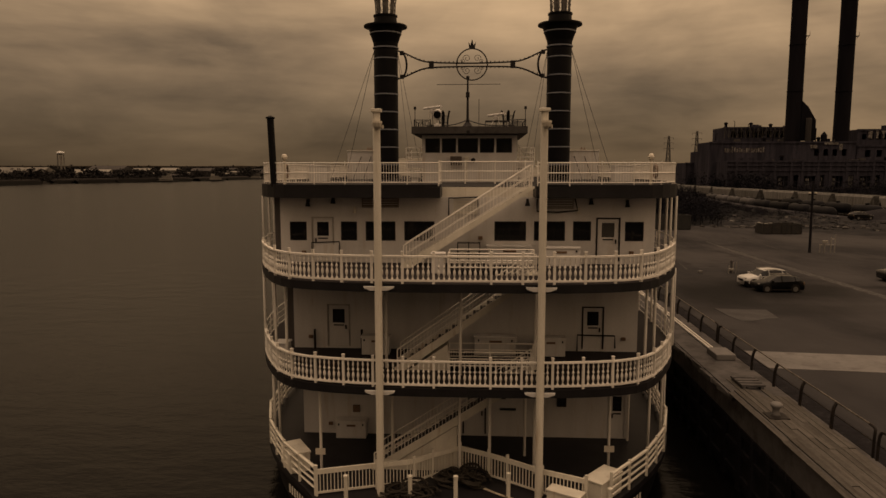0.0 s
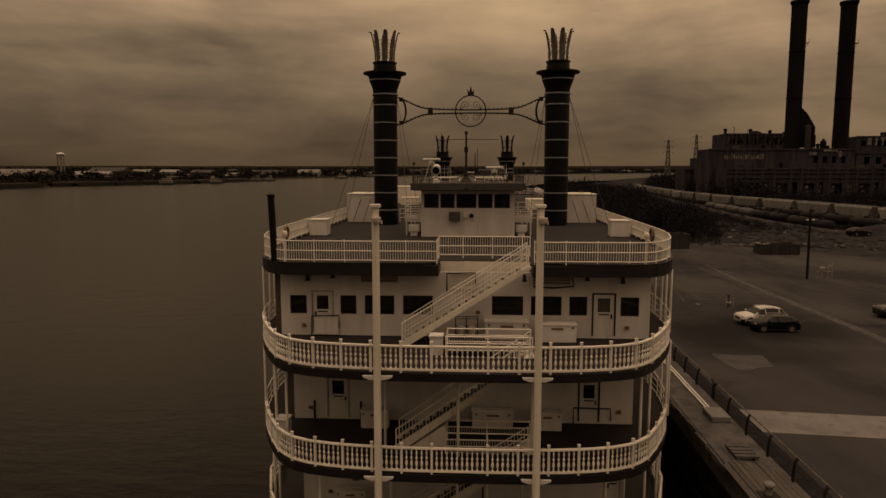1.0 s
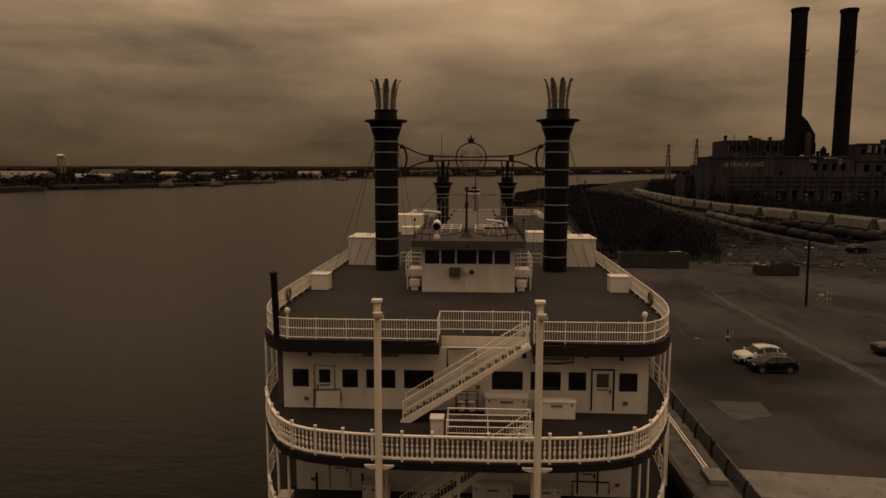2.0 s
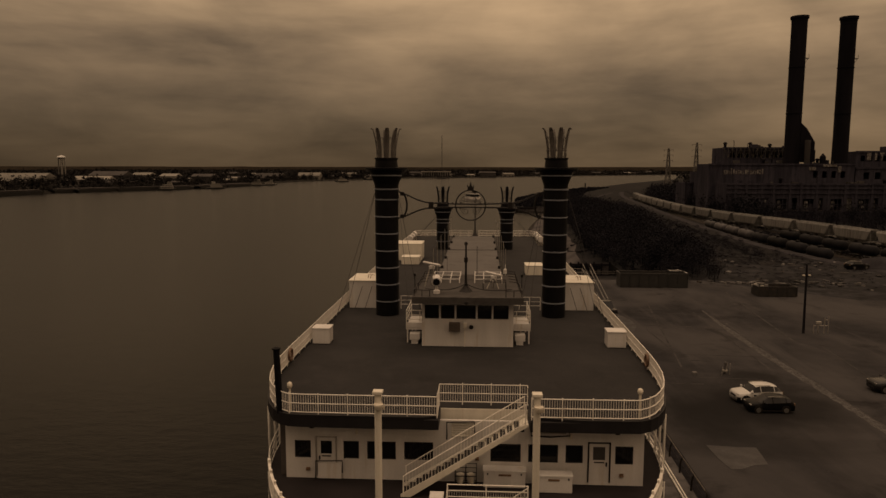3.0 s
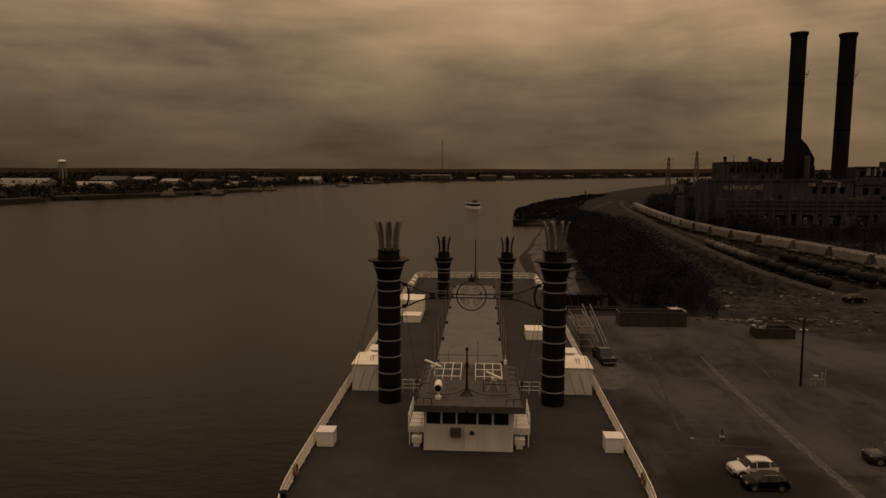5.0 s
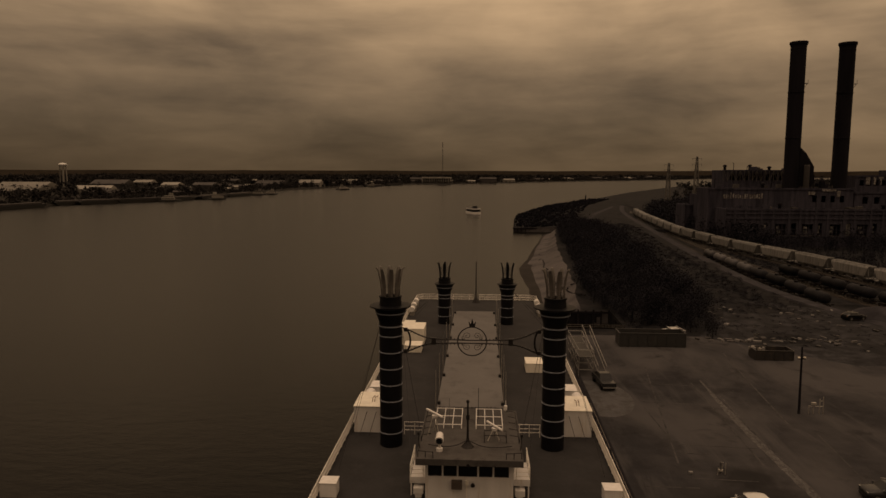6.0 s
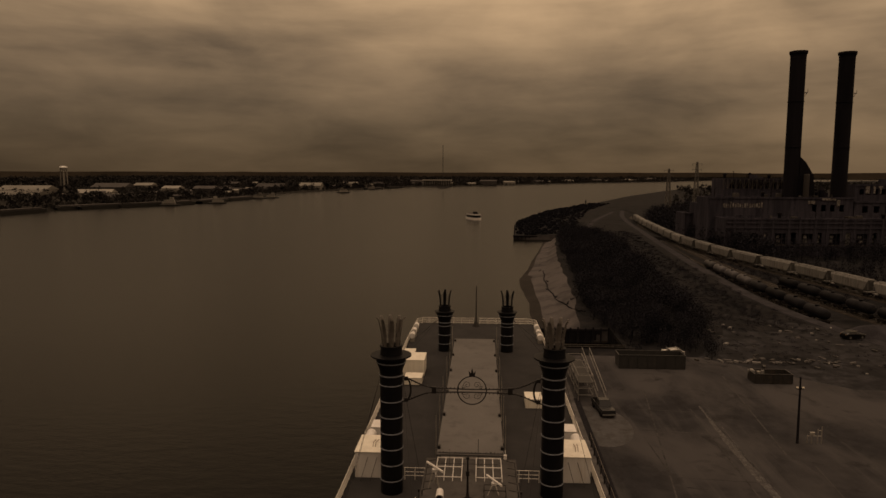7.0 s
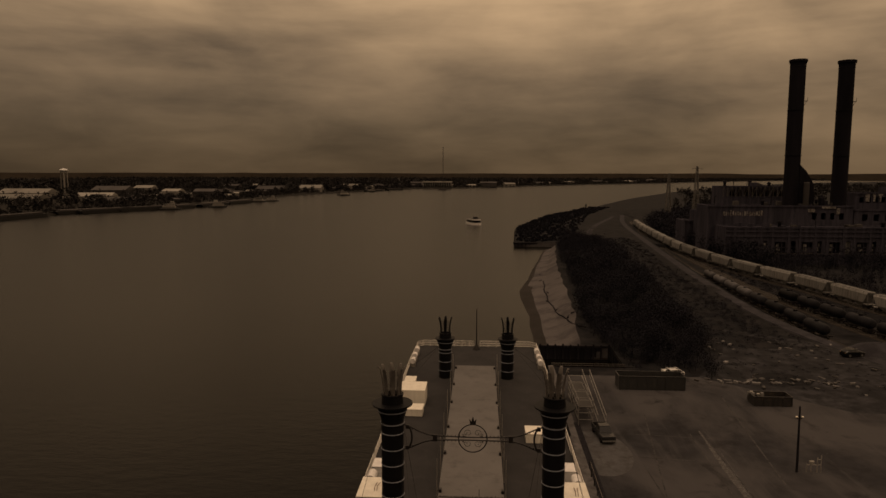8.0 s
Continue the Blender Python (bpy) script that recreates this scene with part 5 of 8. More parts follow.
def deck_chest(name, x0, x1, y0, y1, z0, h, label, mat=WHITE, category="locker"):
    t = thing(name, ((x0 + x1) / 2, (y0 + y1) / 2, z0), label, category)
    bm = bmesh.new()
    rbox(bm, x0, x1, y0, y1, z0 + 0.02, z0 + h - 0.08, 0.03)
    part("chest_body", bm, mat, t)
    bm = bmesh.new()
    rbox(bm, x0 - 0.03, x1 + 0.03, y0 - 0.03, y1 + 0.03, z0 + h - 0.078, z0 + h, 0.02)
    part("lid", bm, mat, t)
    bm = bmesh.new()
    box(bm, x0 + 0.03, x1 - 0.03, y0 + 0.03, y1 - 0.03, z0, z0 + 0.02)
    part("plinth", bm, DARKMETAL, t)
    return t


deck_chest("deck_locker", -9.32, -8.28, 39.2, 40.2, D4, 0.98, "white steel deck locker against the roof rail")
deck_chest("deck_locker", 8.22, 9.30, 39.3, 40.3, D4, 0.98, "white steel deck locker against the roof rail")
for s in (-1, 1):
    x0, x1 = sorted((s * 6.75, s * 9.15))
    h = thing("fan_house", ((x0 + x1) / 2, 52, D4), "large white fan house beside a smokestack", "deckhouse")
    bm = bmesh.new()
    box(bm, x0, x1, 50.0, 53.4, D4, 14.35)
    part("house_body", bm, WHITE, h)
    bm = bmesh.new()
    rbox(bm, x0 - 0.05, x1 + 0.05, 49.95, 53.45, 14.352, 14.42, 0.02)
    part("house_roof", bm, CREAM, h)
    for k in (0.3, 0.8):
        bm = bmesh.new()
        tube(bm, [(s * 8.0 + k * 0.4, 51.0, 14.42), (s * 8.0 + k * 0.4, 51.3, 14.66), (s * 8.0 + k * 0.5, 52.4, 14.46)], 0.025, 4)
        part("roof_bar", bm, material("rust_bar", (0.10, 0.05, 0.03), 0.8, spread=0.3, scale=4), h)
    for k in (0, 1):
        bm = bmesh.new()
        rod(bm, (s * (7.85 + k * 0.75), 49.2, D4 + 0.05), (s * (7.4 + k * 0.72), 49.96, 14.0), 0.025, seg=4)
        part("house_stay", bm, DARKMETAL, h)
    # raft canister and second house behind
    t = thing("liferaft_canister", (s * 8.9, 56.0, D4), "white liferaft canister in a cradle at the rail", "liferaft")
    bm = bmesh.new()
    rod(bm, (s * 8.9, 55.2, D4 + 0.95), (s * 8.9, 56.6, D4 + 0.95), 0.45, seg=14)
    part("canister", bm, WHITE, t)
    bm = bmesh.new()
    for y in (55.4, 56.4):
        box(bm, s * 8.9 - 0.4, s * 8.9 + 0.4, y - 0.05, y + 0.05, D4, D4 + 0.6)
    part("cradle", bm, STEEL, t)
    deck_chest("vent_housing", *sorted((s * 8.1, s * 9.1)), 57.5, 59.3, D4, 1.2, "white vent housing near the rail", category="vent")
    for y in (93.5, 96.2, 99.5):
        t = thing("liferaft_canister", (s * 9.0, y, D4), "small white liferaft canister at the stern rail", "liferaft")
        bm = bmesh.new()
        rod(bm, (s * 9.0, y - 0.6, D4 + 0.85), (s * 9.0, y + 0.6, D4 + 0.85), 0.38, seg=12)
        part("canister", bm, WHITE, t)
        bm = bmesh.new()
        box(bm, s * 9.0 - 0.3, s * 9.0 + 0.3, y - 0.45, y + 0.45, D4, D4 + 0.55)
        part("cradle", bm, STEEL, t)
deck_chest("air_handler", -9.0, -5.95, 76.8, 80.2, D4, 1.95, "large cream air handler on the roof deck", CREAM, "air unit")
deck_chest("air_handler", -7.9, -5.95, 73.4, 75.4, D4, 0.85, "low cream air handler box on the roof deck", CREAM, "air unit")
deck_chest("air_handler", -9.1, -7.7, 83.0, 85.2, D4, 1.1, "cream air handler box near the rail", CREAM, "air unit")
deck_chest("air_handler", 5.25, 6.95, 66.5, 68.8, D4, 1.0, "cream air handler box on the roof deck", CREAM, "air unit")
deck_chest("air_handler", 7.9, 9.1, 74.5, 76.3, D4, 1.1, "white air handler box near the rail", WHITE, "air unit")

# ---- fittings on the deckhouse fronts ----


def pipe_frame(pts, r, parent, label=""):
    bm = bmesh.new()
    tube(bm, pts, r, 6)
    part("hose_frame", bm, DARKMETAL, parent, label)


def grille(x0, x1, z0, z1, y, parent, mat):
    bm = bmesh.new()
    for a in ((x0, x1, z0, z0 + 0.04), (x0, x1, z1 - 0.04, z1), (x0, x0 + 0.04, z0, z1), (x1 - 0.04, x1, z0, z1)):
        box(bm, a[0], a[1], y - 0.05, y, a[2], a[3])
    g = part("louvre_frame", bm, mat, parent)
    n = max(3, int((z1 - z0) / 0.11))
    bm = bmesh.new()
    for i in range(n):
        z = z0 + 0.05 + (z1 - z0 - 0.1) * i / n
        box(bm, x0 + 0.04, x1 - 0.04, y - 0.035, y - 0.005, z, z + 0.06)
    part("louvre_slats", bm, mat, parent)


grille(-0.50, 0.50, 11.20, 11.84, WY - 0.02, wall3, CREAM)
pipe_frame([(-0.70, WY - 0.12, 11.08), (-0.70, WY - 0.12, 11.86), (0.50, WY - 0.12, 11.90), (0.50, WY - 0.12, 11.40)], 0.035, wall3, "black hose looped round the louvre")
pipe_frame([(2.95, WY - 0.1, 11.84), (2.95, WY - 0.1, 11.32), (3.8, WY - 0.1, 11.28), (4.62, WY - 0.1, 11.36), (4.50, WY - 0.1, 11.84)], 0.035, wall3, "black hose hung under the deck edge")
grille(3.05, 4.45, 11.42, 11.82, WY - 0.02, wall3, material("dull_grille", (0.22, 0.2, 0.18), 0.7, spread=0.2, scale=4))
grille(-4.35, -2.80, 11.46, 11.84, WY - 0.02, wall3, material("brown_grille", (0.16, 0.125, 0.10), 0.7, spread=0.2, scale=4))
for x, z in ((-6.62, 11.62), (-5.55, 11.74), (5.15, 11.72), (6.62, 11.62), (2.55, 11.66)):
    bm = bmesh.new()
    box(bm, x - 0.05, x + 0.05, WY - 0.20, WY, z + 0.06, z + 0.18)
    rod(bm, (x, WY - 0.16, z + 0.08), (x, WY - 0.18, z - 0.12), 0.06, 0.11, seg=10)
    part("floodlight", bm, DARKMETAL, wall3)
for x in (-4.66, 4.66):
    bm = bmesh.new()
    rod(bm, (x, WY - 0.10, 11.36), (x, WY - 0.10, 11.22), 0.045, 0.06, seg=8)
    box(bm, x - 0.05, x + 0.05, WY - 0.12, WY, 11.36, 11.48)
    part("wall_lamp", bm, LAMPGLASS, wall3, "small wall lamp")
RUSTB = material("rust_box", (0.13, 0.075, 0.04), 0.7, spread=0.4, scale=5)
for x, z, y, par in ((-6.86, 9.55, WY, wall3), (6.86, 9.60, WY, wall3), (-6.62, 5.92, 28.2, wall2), (6.62, 5.98, 28.2, wall2), (-5.9, 1.95, 28.5, wall1), (0.62, 10.2, WY, wall3)):
    bm = bmesh.new()
    rbox(bm, x - 0.09, x + 0.09, y - 0.09, y, z - 0.07, z + 0.07, 0.015)
    part("socket_box", bm, RUSTB, par)
# shut gangway plate across the left upper door, and hose frames on the middle front
bm = bmesh.new()
rbox(bm, -6.40, -5.35, WY - 0.16, WY - 0.12, D3 + 0.06, D3 + 0.78, 0.01)
part("storm_plate", bm, WHITE, boat, "white storm plate leaning at the door")
pipe_frame([(-6.50, WY - 0.18, D3 + 0.02), (-6.48, WY - 0.18, D3 + 0.86), (-5.30, WY - 0.18, D3 + 0.90), (-5.30, WY - 0.18, D3 + 0.35)], 0.03, wall3)
pipe_frame([(4.70, 28.1, D2 + 0.02), (4.70, 28.1, D2 + 0.72), (6.25, 28.1, D2 + 0.70), (6.27, 28.1, D2 + 0.18)], 0.035, wall2, "black hose frame at the door")
for x in (-6.42, -4.40):
    bm = bmesh.new()
    rod(bm, (x, 28.05, D2), (x, 28.05, D2 + 0.85), 0.05, seg=8)
    part("bollard_post", bm, DARKMETAL, boat)
for x in (-4.55, 4.90):
    for z, y in ((D3 - 0.3, 24.6), (D2 - 0.3, 24.6)):
        bm = bmesh.new()
        rod(bm, (x, y, z - 0.20), (x, y, z), 0.05, 0.07, seg=8)
        part("ceiling_lamp", bm, LAMPGLASS, boat, "small ceiling lamp")
bm = bmesh.new()
rod(bm, (3.9, 25.2, D3 - 0.42), (3.9, 25.2, D3 - 0.30), 0.07, 0.09, seg=10)
part("lit_lamp", bm, LAMPGLASS, boat, "small lamp under the deck")
# signs and fittings on the lower front
for x0, x1, z0, z1, m in ((2.9, 3.5, 3.3, 3.34, DARKMETAL), (3.95, 4.35, 2.9, 3.75, DARKMETAL), (1.25, 1.75, 3.2, 3.6, DARKMETAL), (1.5, 2.2, 2.7, 2.78, DARKMETAL), (-4.9, -4.6, 2.5, 2.8, RUSTB), (3.2, 3.3, 2.4, 3.4, STEEL)):
    bm = bmesh.new()
    rbox(bm, x0, x1, 28.38, 28.5, z0, z1, 0.01)
    part("wall_fitting", bm, m, wall1)

# lockers and chests on the promenades
for x0, x1, y0, z, lab in ((0.90, 2.70, 27.75, D3, "white bench locker on the upper promenade"), (3.05, 4.65, 27.40, D3, "white bench locker on the upper promenade"), (-4.25, -3.1, 27.1, D2, "white locker in the shade of the middle promenade"),
                           (2.9, 4.1, 27.2, D2, "white locker in the shade of the middle promenade"), (0.4, 2.1, 27.3, D2, "white bench locker in the shade of the middle promenade"), (-5.55, -4.25, 27.85, D1, "white bench locker against the lower front wall")):
    t = deck_chest("bench_locker", x0, x1, y0, y0 + 0.5, z, 0.80, lab)
    bm = bmesh.new()
    w = (x1 - x0)
    rbox(bm, x0 + w * 0.36, x1 - w * 0.34, y0 - 0.02, y0, z + 0.55, z + 0.64, 0.005)
    part("name_plate", bm, RUSTB, t)
    for k in (0.1, 0.9):
        bm = bmesh.new()
        box(bm, x0 + w * k - 0.03, x0 + w * k + 0.03, y0 - 0.03, y0, z + 0.60, z + 0.68)
        part("latch", bm, DARKMETAL, t)
t = deck_chest("white_bin", -1.22, -0.72, 25.2, 25.7, D3, 0.80, "white plastic bin by the stair well", category="bin")
deck_chest("cool_box", -7.50, -7.0, 25.9, 26.5, D2, 0.80, "white box against the side railing", category="box")


t = thing("pail_rack", (0.15, 27.95, D3), "dark wire rack holding white pails by the deckhouse", "rack")
bm = bmesh.new()
for x in (-0.32, 0.14, 0.60):
    for y in (27.75, 28.15):
        rod(bm, (x, y, D3), (x, y, D3 + 0.92), 0.018, seg=5)
for z in (0.12, 0.5, 0.9):
    tube(bm, [(-0.32, 27.75, D3 + z), (0.60, 27.75, D3 + z), (0.60, 28.15, D3 + z), (-0.32, 28.15, D3 + z), (-0.32, 27.75, D3 + z)], 0.016, 4)
part("wire_frame", bm, DARKMETAL, t)
for x in (-0.1, 0.36):
    bm = bmesh.new()
    lathe(bm, [(0.13, D3 + 0.13), (0.16, D3 + 0.48), (0.17, D3 + 0.49), (0.17, D3 + 0.52), (0.05, D3 + 0.53)], x, 27.95, 12)
    part("pail", bm, CREAM, t, "white plastic pail")


def turned_chest(cx, cy, ang, lx, ly, h, z, label):
    t = thing("life_jacket_chest", (cx, cy, z), label, "chest")
    m = Matrix.Translation((cx, cy, z)) @ Matrix.Rotation(radians(ang), 4, "Z")
    for nm, z0, z1, g in (("chest_body", 0.0, h - 0.07, 0.0), ("lid", h - 0.068, h, 0.03)):
        bm = bmesh.new()
        rbox(bm, -lx / 2 - g, lx / 2 + g, -ly / 2 - g, ly / 2 + g, z0, z1, 0.02)
        bmesh.ops.transform(bm, matrix=m, verts=bm.verts)
        part(nm, bm, CREAM, t)
    return t


turned_chest(-6.57, 25.1, -58, 1.34, 0.78, 0.78, D1, "cream chest beside the lower side fence")
turned_chest(5.02, 23.3, 50, 1.44, 0.72, 0.78, D1, "cream chest beside the lower side fence")
turned_chest(3.6, 22.45, -30, 1.2, 0.5, 0.55, D1, "low cream chest on the foredeck")
# sign boards on the lower columns
for x, y in ((-5.42, 24.52), (5.6, 25.32)):
    bm = bmesh.new()
    box(bm, x - 0.19, x + 0.19, y - 0.04, y - 0.02, D1 + 0.75, D1 + 1.0)
    part("notice_board", bm, LAMPGLASS, boat, "small pale notice board on a column")

# ---- main deck fences ----
bm = bmesh.new()
box(bm, -0.045, 0.045, -0.045, 0.045, 0, 1.12)
FPOST = mesh_of("fence_post", bm, CREAM)
bm = bmesh.new()
box(bm, -0.016, 0.016, -0.016, 0.016, 0.14, 0.82)
FSLAT = mesh_of("fence_slat", bm, CREAM)


def bow_fence(a, b, tall=False):
    a, b = Vector((*a, D1)), Vector((*b, D1))
    d = b - a
    u = d.normalized()
    o = Vector((-u.y, u.x, 0)) * 0.03
    f = None
    for z0, z1 in ((0.80, 0.98), (0.08, 0.15)):
        bm = bmesh.new()
        vs = [bm.verts.new(p + Vector((0, 0, z0))) for p in (a - o, b - o, b + o, a + o)]
        vt = [bm.verts.new(v.co + Vector((0, 0, z1 - z0))) for v in vs]
        bm.faces.new(vs[::-1])
        bm.faces.new(vt)
        for i in range(4):
            bm.faces.new((vs[i], vs[(i + 1) % 4], vt[(i + 1) % 4], vt[i]))
        if f is None:
            f = part("bow_fence", bm, CREAM, boat, "cream picket fence across the foredeck")
        else:
            part("bottom_rail", bm, CREAM, f)
    ang = math.atan2(d.y, d.x)
    for p in (a, b):
        piece("fence_post", FPOST, Matrix.Translation(p) @ Matrix.Rotation(ang, 4, "Z"), f)
    n = int(d.length / 0.125)
    for i in range(1, n):
        piece("fence_slat", FSLAT, Matrix.Translation(a + d * i / n) @ Matrix.Rotation(ang, 4, "Z"), f)


FENCE = [(-5.15, 22.7), (-3.1, 23.35), (-1.78, 23.75), (-1.14, 24.35), (-0.12, 25.05), (0.98, 24.45), (1.66, 24.0), (2.85, 23.15), (4.3, 22.45)]
for a, b in zip(FENCE, FENCE[1:]):
    bow_fence(a, b)
for s in (-1, 1):
    line = [(s * x, y) for x, y in ((5.2, 22.75), (6.05, 23.8), (6.95, 24.95), (7.6, 26.1), (8.2, 27.25), (8.85, 29.4), (9.2, 33), (9.2, 44))]
    bm = bmesh.new()
    for z in (0.25, 0.50, 0.75):
        tube(bm, [(x, y, D1 + z) for x, y in line], 0.04, 5)
    tube(bm, [(x, y, D1 + 1.02) for x, y in line], 0.065, 6)
    f = part("side_fence", bm, CREAM, boat, "cream four-bar side fence of the main deck")
    for x, y in line[:7]:
        piece("fence_post", FPOST, Matrix.Translation((x, y, D1)), f)
# stub posts on the foredeck
for x, y in ((-4.04, 22.4), (-1.79, 22.5), (-0.2, 22.55), (1.65, 22.9), (5.0, 21.9)):
    bm = bmesh.new()
    lathe(bm, [(0.075, D1), (0.075, D1 + 0.85), (0.09, D1 + 0.86), (0.09, D1 + 0.93), (0.03, D1 + 0.96)], x, y, 8)
    part("stub_post", bm, CREAM, boat)
# rope heaps
rng = random.Random(5)
for cx, cy, n, rad, label in ((-0.1, 24.1, 26, 0.75, "dark tangled heap of mooring rope"), (-2.0, 22.7, 22, 0.8, "dark heap of mooring rope on the foredeck")):
    bm = bmesh.new()
    for i in range(n):
        r0 = 0.20 + 0.32 * rng.random()
        x, y = cx + rad * rng.uniform(-1, 1), cy + 0.5 * rad * rng.uniform(-1, 1)
        z = D1 + 0.06 + 0.34 * rng.random() * (1 - 0.4 * abs(x - cx) / rad)
        tx, ty = rng.uniform(-0.3, 0.3), rng.uniform(-0.3, 0.3)
        pts = [(x + r0 * math.cos(k * 0.52), y + r0 * math.sin(k * 0.52), max(D1 + 0.045, z + tx * r0 * math.cos(k * 0.52) + ty * r0 * math.sin(k * 0.52))) for k in range(11)]
        tube(bm, pts, 0.045, 5)
    solid("mooring_rope", bm, ROPE, label, "rope")
bm = bmesh.new()
tube(bm, smooth_line([(0.2, 24.0, D1 + 0.05), (1.2, 23.1, D1 + 0.05), (2.3, 22.4, D1 + 0.05), (3.2, 21.2, D1 + 0.05)], 2), 0.045, 5)
solid("mooring_line", bm, material("striped_line", (0.32, 0.28, 0.22), 0.9, spread=0.8, scale=5, fine=9), "pale mooring line lying across the foredeck", "rope")

# ---- the wharf ----
bm = bmesh.new()
edge = [(bank_at(y)[0] - 0.08, y) for y in (-50, 0, 19, 38, 45, 61, 76, 92, 126.8)]
draped(bm, [(rail_x(y) + 0.1, y) for _, y in edge] + edge[::-1], GZ - 0.45, GZ + 0.12)
apron = solid("wharf_apron", bm, CONCRETE, "worn timber and concrete wharf apron along the river", "wharf", kind="structure")
# lengthwise worn planks on the near part, close together and uneven at the river edge
rng = random.Random(41)
boards = []
for k in range(5):
    bm = bmesh.new()
    box(bm, -0.112, 0.112, -2.6, 2.6, 0.0, 0.030 + 0.007 * k)
    for v in bm.verts:
        v.co.x += 0.03 * noise.noise(v.co * 3 + Vector((k, 0, 0)))
        v.co.z += (0.008 * noise.noise(v.co * 5 + Vector((0, k, 0)))) if v.co.z > 0.01 else 0.0
    boards.append(mesh_of("plank", bm, PLANK))
for row in range(9):
    y = -2.0 + rng.uniform(0, 4)
    while y < 29 + 4 * noise.noise(Vector((row * 1.7, 0.3, 0))):
        if rng.random() > 0.05:
            piece("plank", boards[rng.randrange(5)], Matrix.Translation((bank_at(y)[0] - 0.02 + row * 0.232 + (rng.uniform(-0.12, 0.05) if row == 0 else 0.0), y, lot_z(y) + 0.118)) @ Matrix.Rotation(rng.uniform(-0.006, 0.006), 4, "Z"), apron)
        y += 5.22
# broken concrete edge further along
for i in range(34):
    y = 29 + i * 1.25 + rng.uniform(-0.3, 0.3)
    l, w = rng.uniform(0.9, 2.4), rng.uniform(0.03, 0.16)
    bm = bmesh.new()
    x = bank_at(y)[0] - 0.08
    box(bm, x - w, x + 0.1, y - l / 2, y + l / 2, lot_z(y) - 0.12, lot_z(y) + 0.10)
    for v in bm.verts:
        v.co += Vector((rng.uniform(-0.1, 0.0) if v.co.x < x else 0.0, rng.uniform(-0.12, 0.12), rng.uniform(-0.06, 0.0)))
    part("edge_lump", bm, CONCRETE, apron)
# dark strip behind the guard rail
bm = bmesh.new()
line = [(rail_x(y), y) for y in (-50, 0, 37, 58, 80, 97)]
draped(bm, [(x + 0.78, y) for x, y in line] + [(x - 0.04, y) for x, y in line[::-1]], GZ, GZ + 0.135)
part("gutter_strip", bm, TIMBER, apron, "dark strip behind the guard rail")
bm = bmesh.new()
box(bm, -0.17, 0.17, -0.17, 0.17, -3.2, GZ - 0.46)
PILE = mesh_of("pile", bm, TIMBER)
bm = bmesh.new()
for z in (0.4, 1.5, 2.35):
    for (y0, x0, _), (y1, x1, _) in zip(BANK[:4], BANK[1:5]):
        y0 = max(y0, -50)
        vs = [(x0 - 0.12, y0), (x0 + 0.04, y0), (x1 + 0.04, y1), (x1 - 0.12, y1)]
        prism(bm, vs, z, z + 0.28)
fender = solid("wharf_fender", bm, TIMBER, "dark timber fender wall of the wharf", "fender", kind="structure")
y = -8.0
while y < 140:
    x = bank_at(y)[0]
    piece("pile", PILE, Matrix.Translation((x + 0.02, y, 0.0)) @ Matrix.Rotation(0.1 * math.sin(y * 7), 4, "Z"), fender)
    y += 1.55 + 0.25 * math.sin(y * 3.1)
# timber wall of the slip beside the beach: planks between posts, under a cap beam
bm = bmesh.new()
box(bm, 13.0, 28.4, 143.02, 143.30, 2.55, 2.95)
slip = solid("slip_wall", bm, TIMBER, "dark decayed timber wall of the slip behind the wharf", "wall", kind="structure")
bm = bmesh.new()
box(bm, -0.17, 0.17, -0.05, 0.05, -2.6, 2.55)
SLIPPLANK = mesh_of("wall_plank", bm, TIMBER)
for i in range(44):
    piece("wall_plank", SLIPPLANK, Matrix.Translation((13.2 + i * 0.345, 143.2 + 0.02 * math.sin(i * 2.3), 0.06 * math.sin(i * 1.7))), slip)
bm = bmesh.new()
box(bm, -0.16, 0.16, -0.16, 0.16, -2.6, 3.3)
SLIPPOST = mesh_of("wall_post", bm, TIMBER)
for i in range(10):
    piece("wall_post", SLIPPOST, Matrix.Translation((13.4 + i * 1.62, 142.98, 0.1 * math.sin(i * 2.9))), slip)
# low rail on the near side of the slip
for i in range(7):
    t = thing("slip_barrier", (15.0 + i * 2.0, 126.2, GZ), "low weathered timber barrier at the edge of the slip", "barrier", "barriers at the slip")
    for x in (14.2, 15.8):
        bm = bmesh.new()
        box(bm, x + i * 2.0 - 0.06, x + i * 2.0 + 0.06, 126.14, 126.26, GZ - 0.05, GZ + 0.85)
        part("barrier_post", bm, TIMBER, t)
    for z in (0.35, 0.7):
        bm = bmesh.new()
        box(bm, 14.05 + i * 2.0, 15.95 + i * 2.0, 126.08, 126.138, GZ + z, GZ + z + 0.12)
        part("barrier_board", bm, PLANK, t)

# wharf guard rail: bays of curved dark pipe


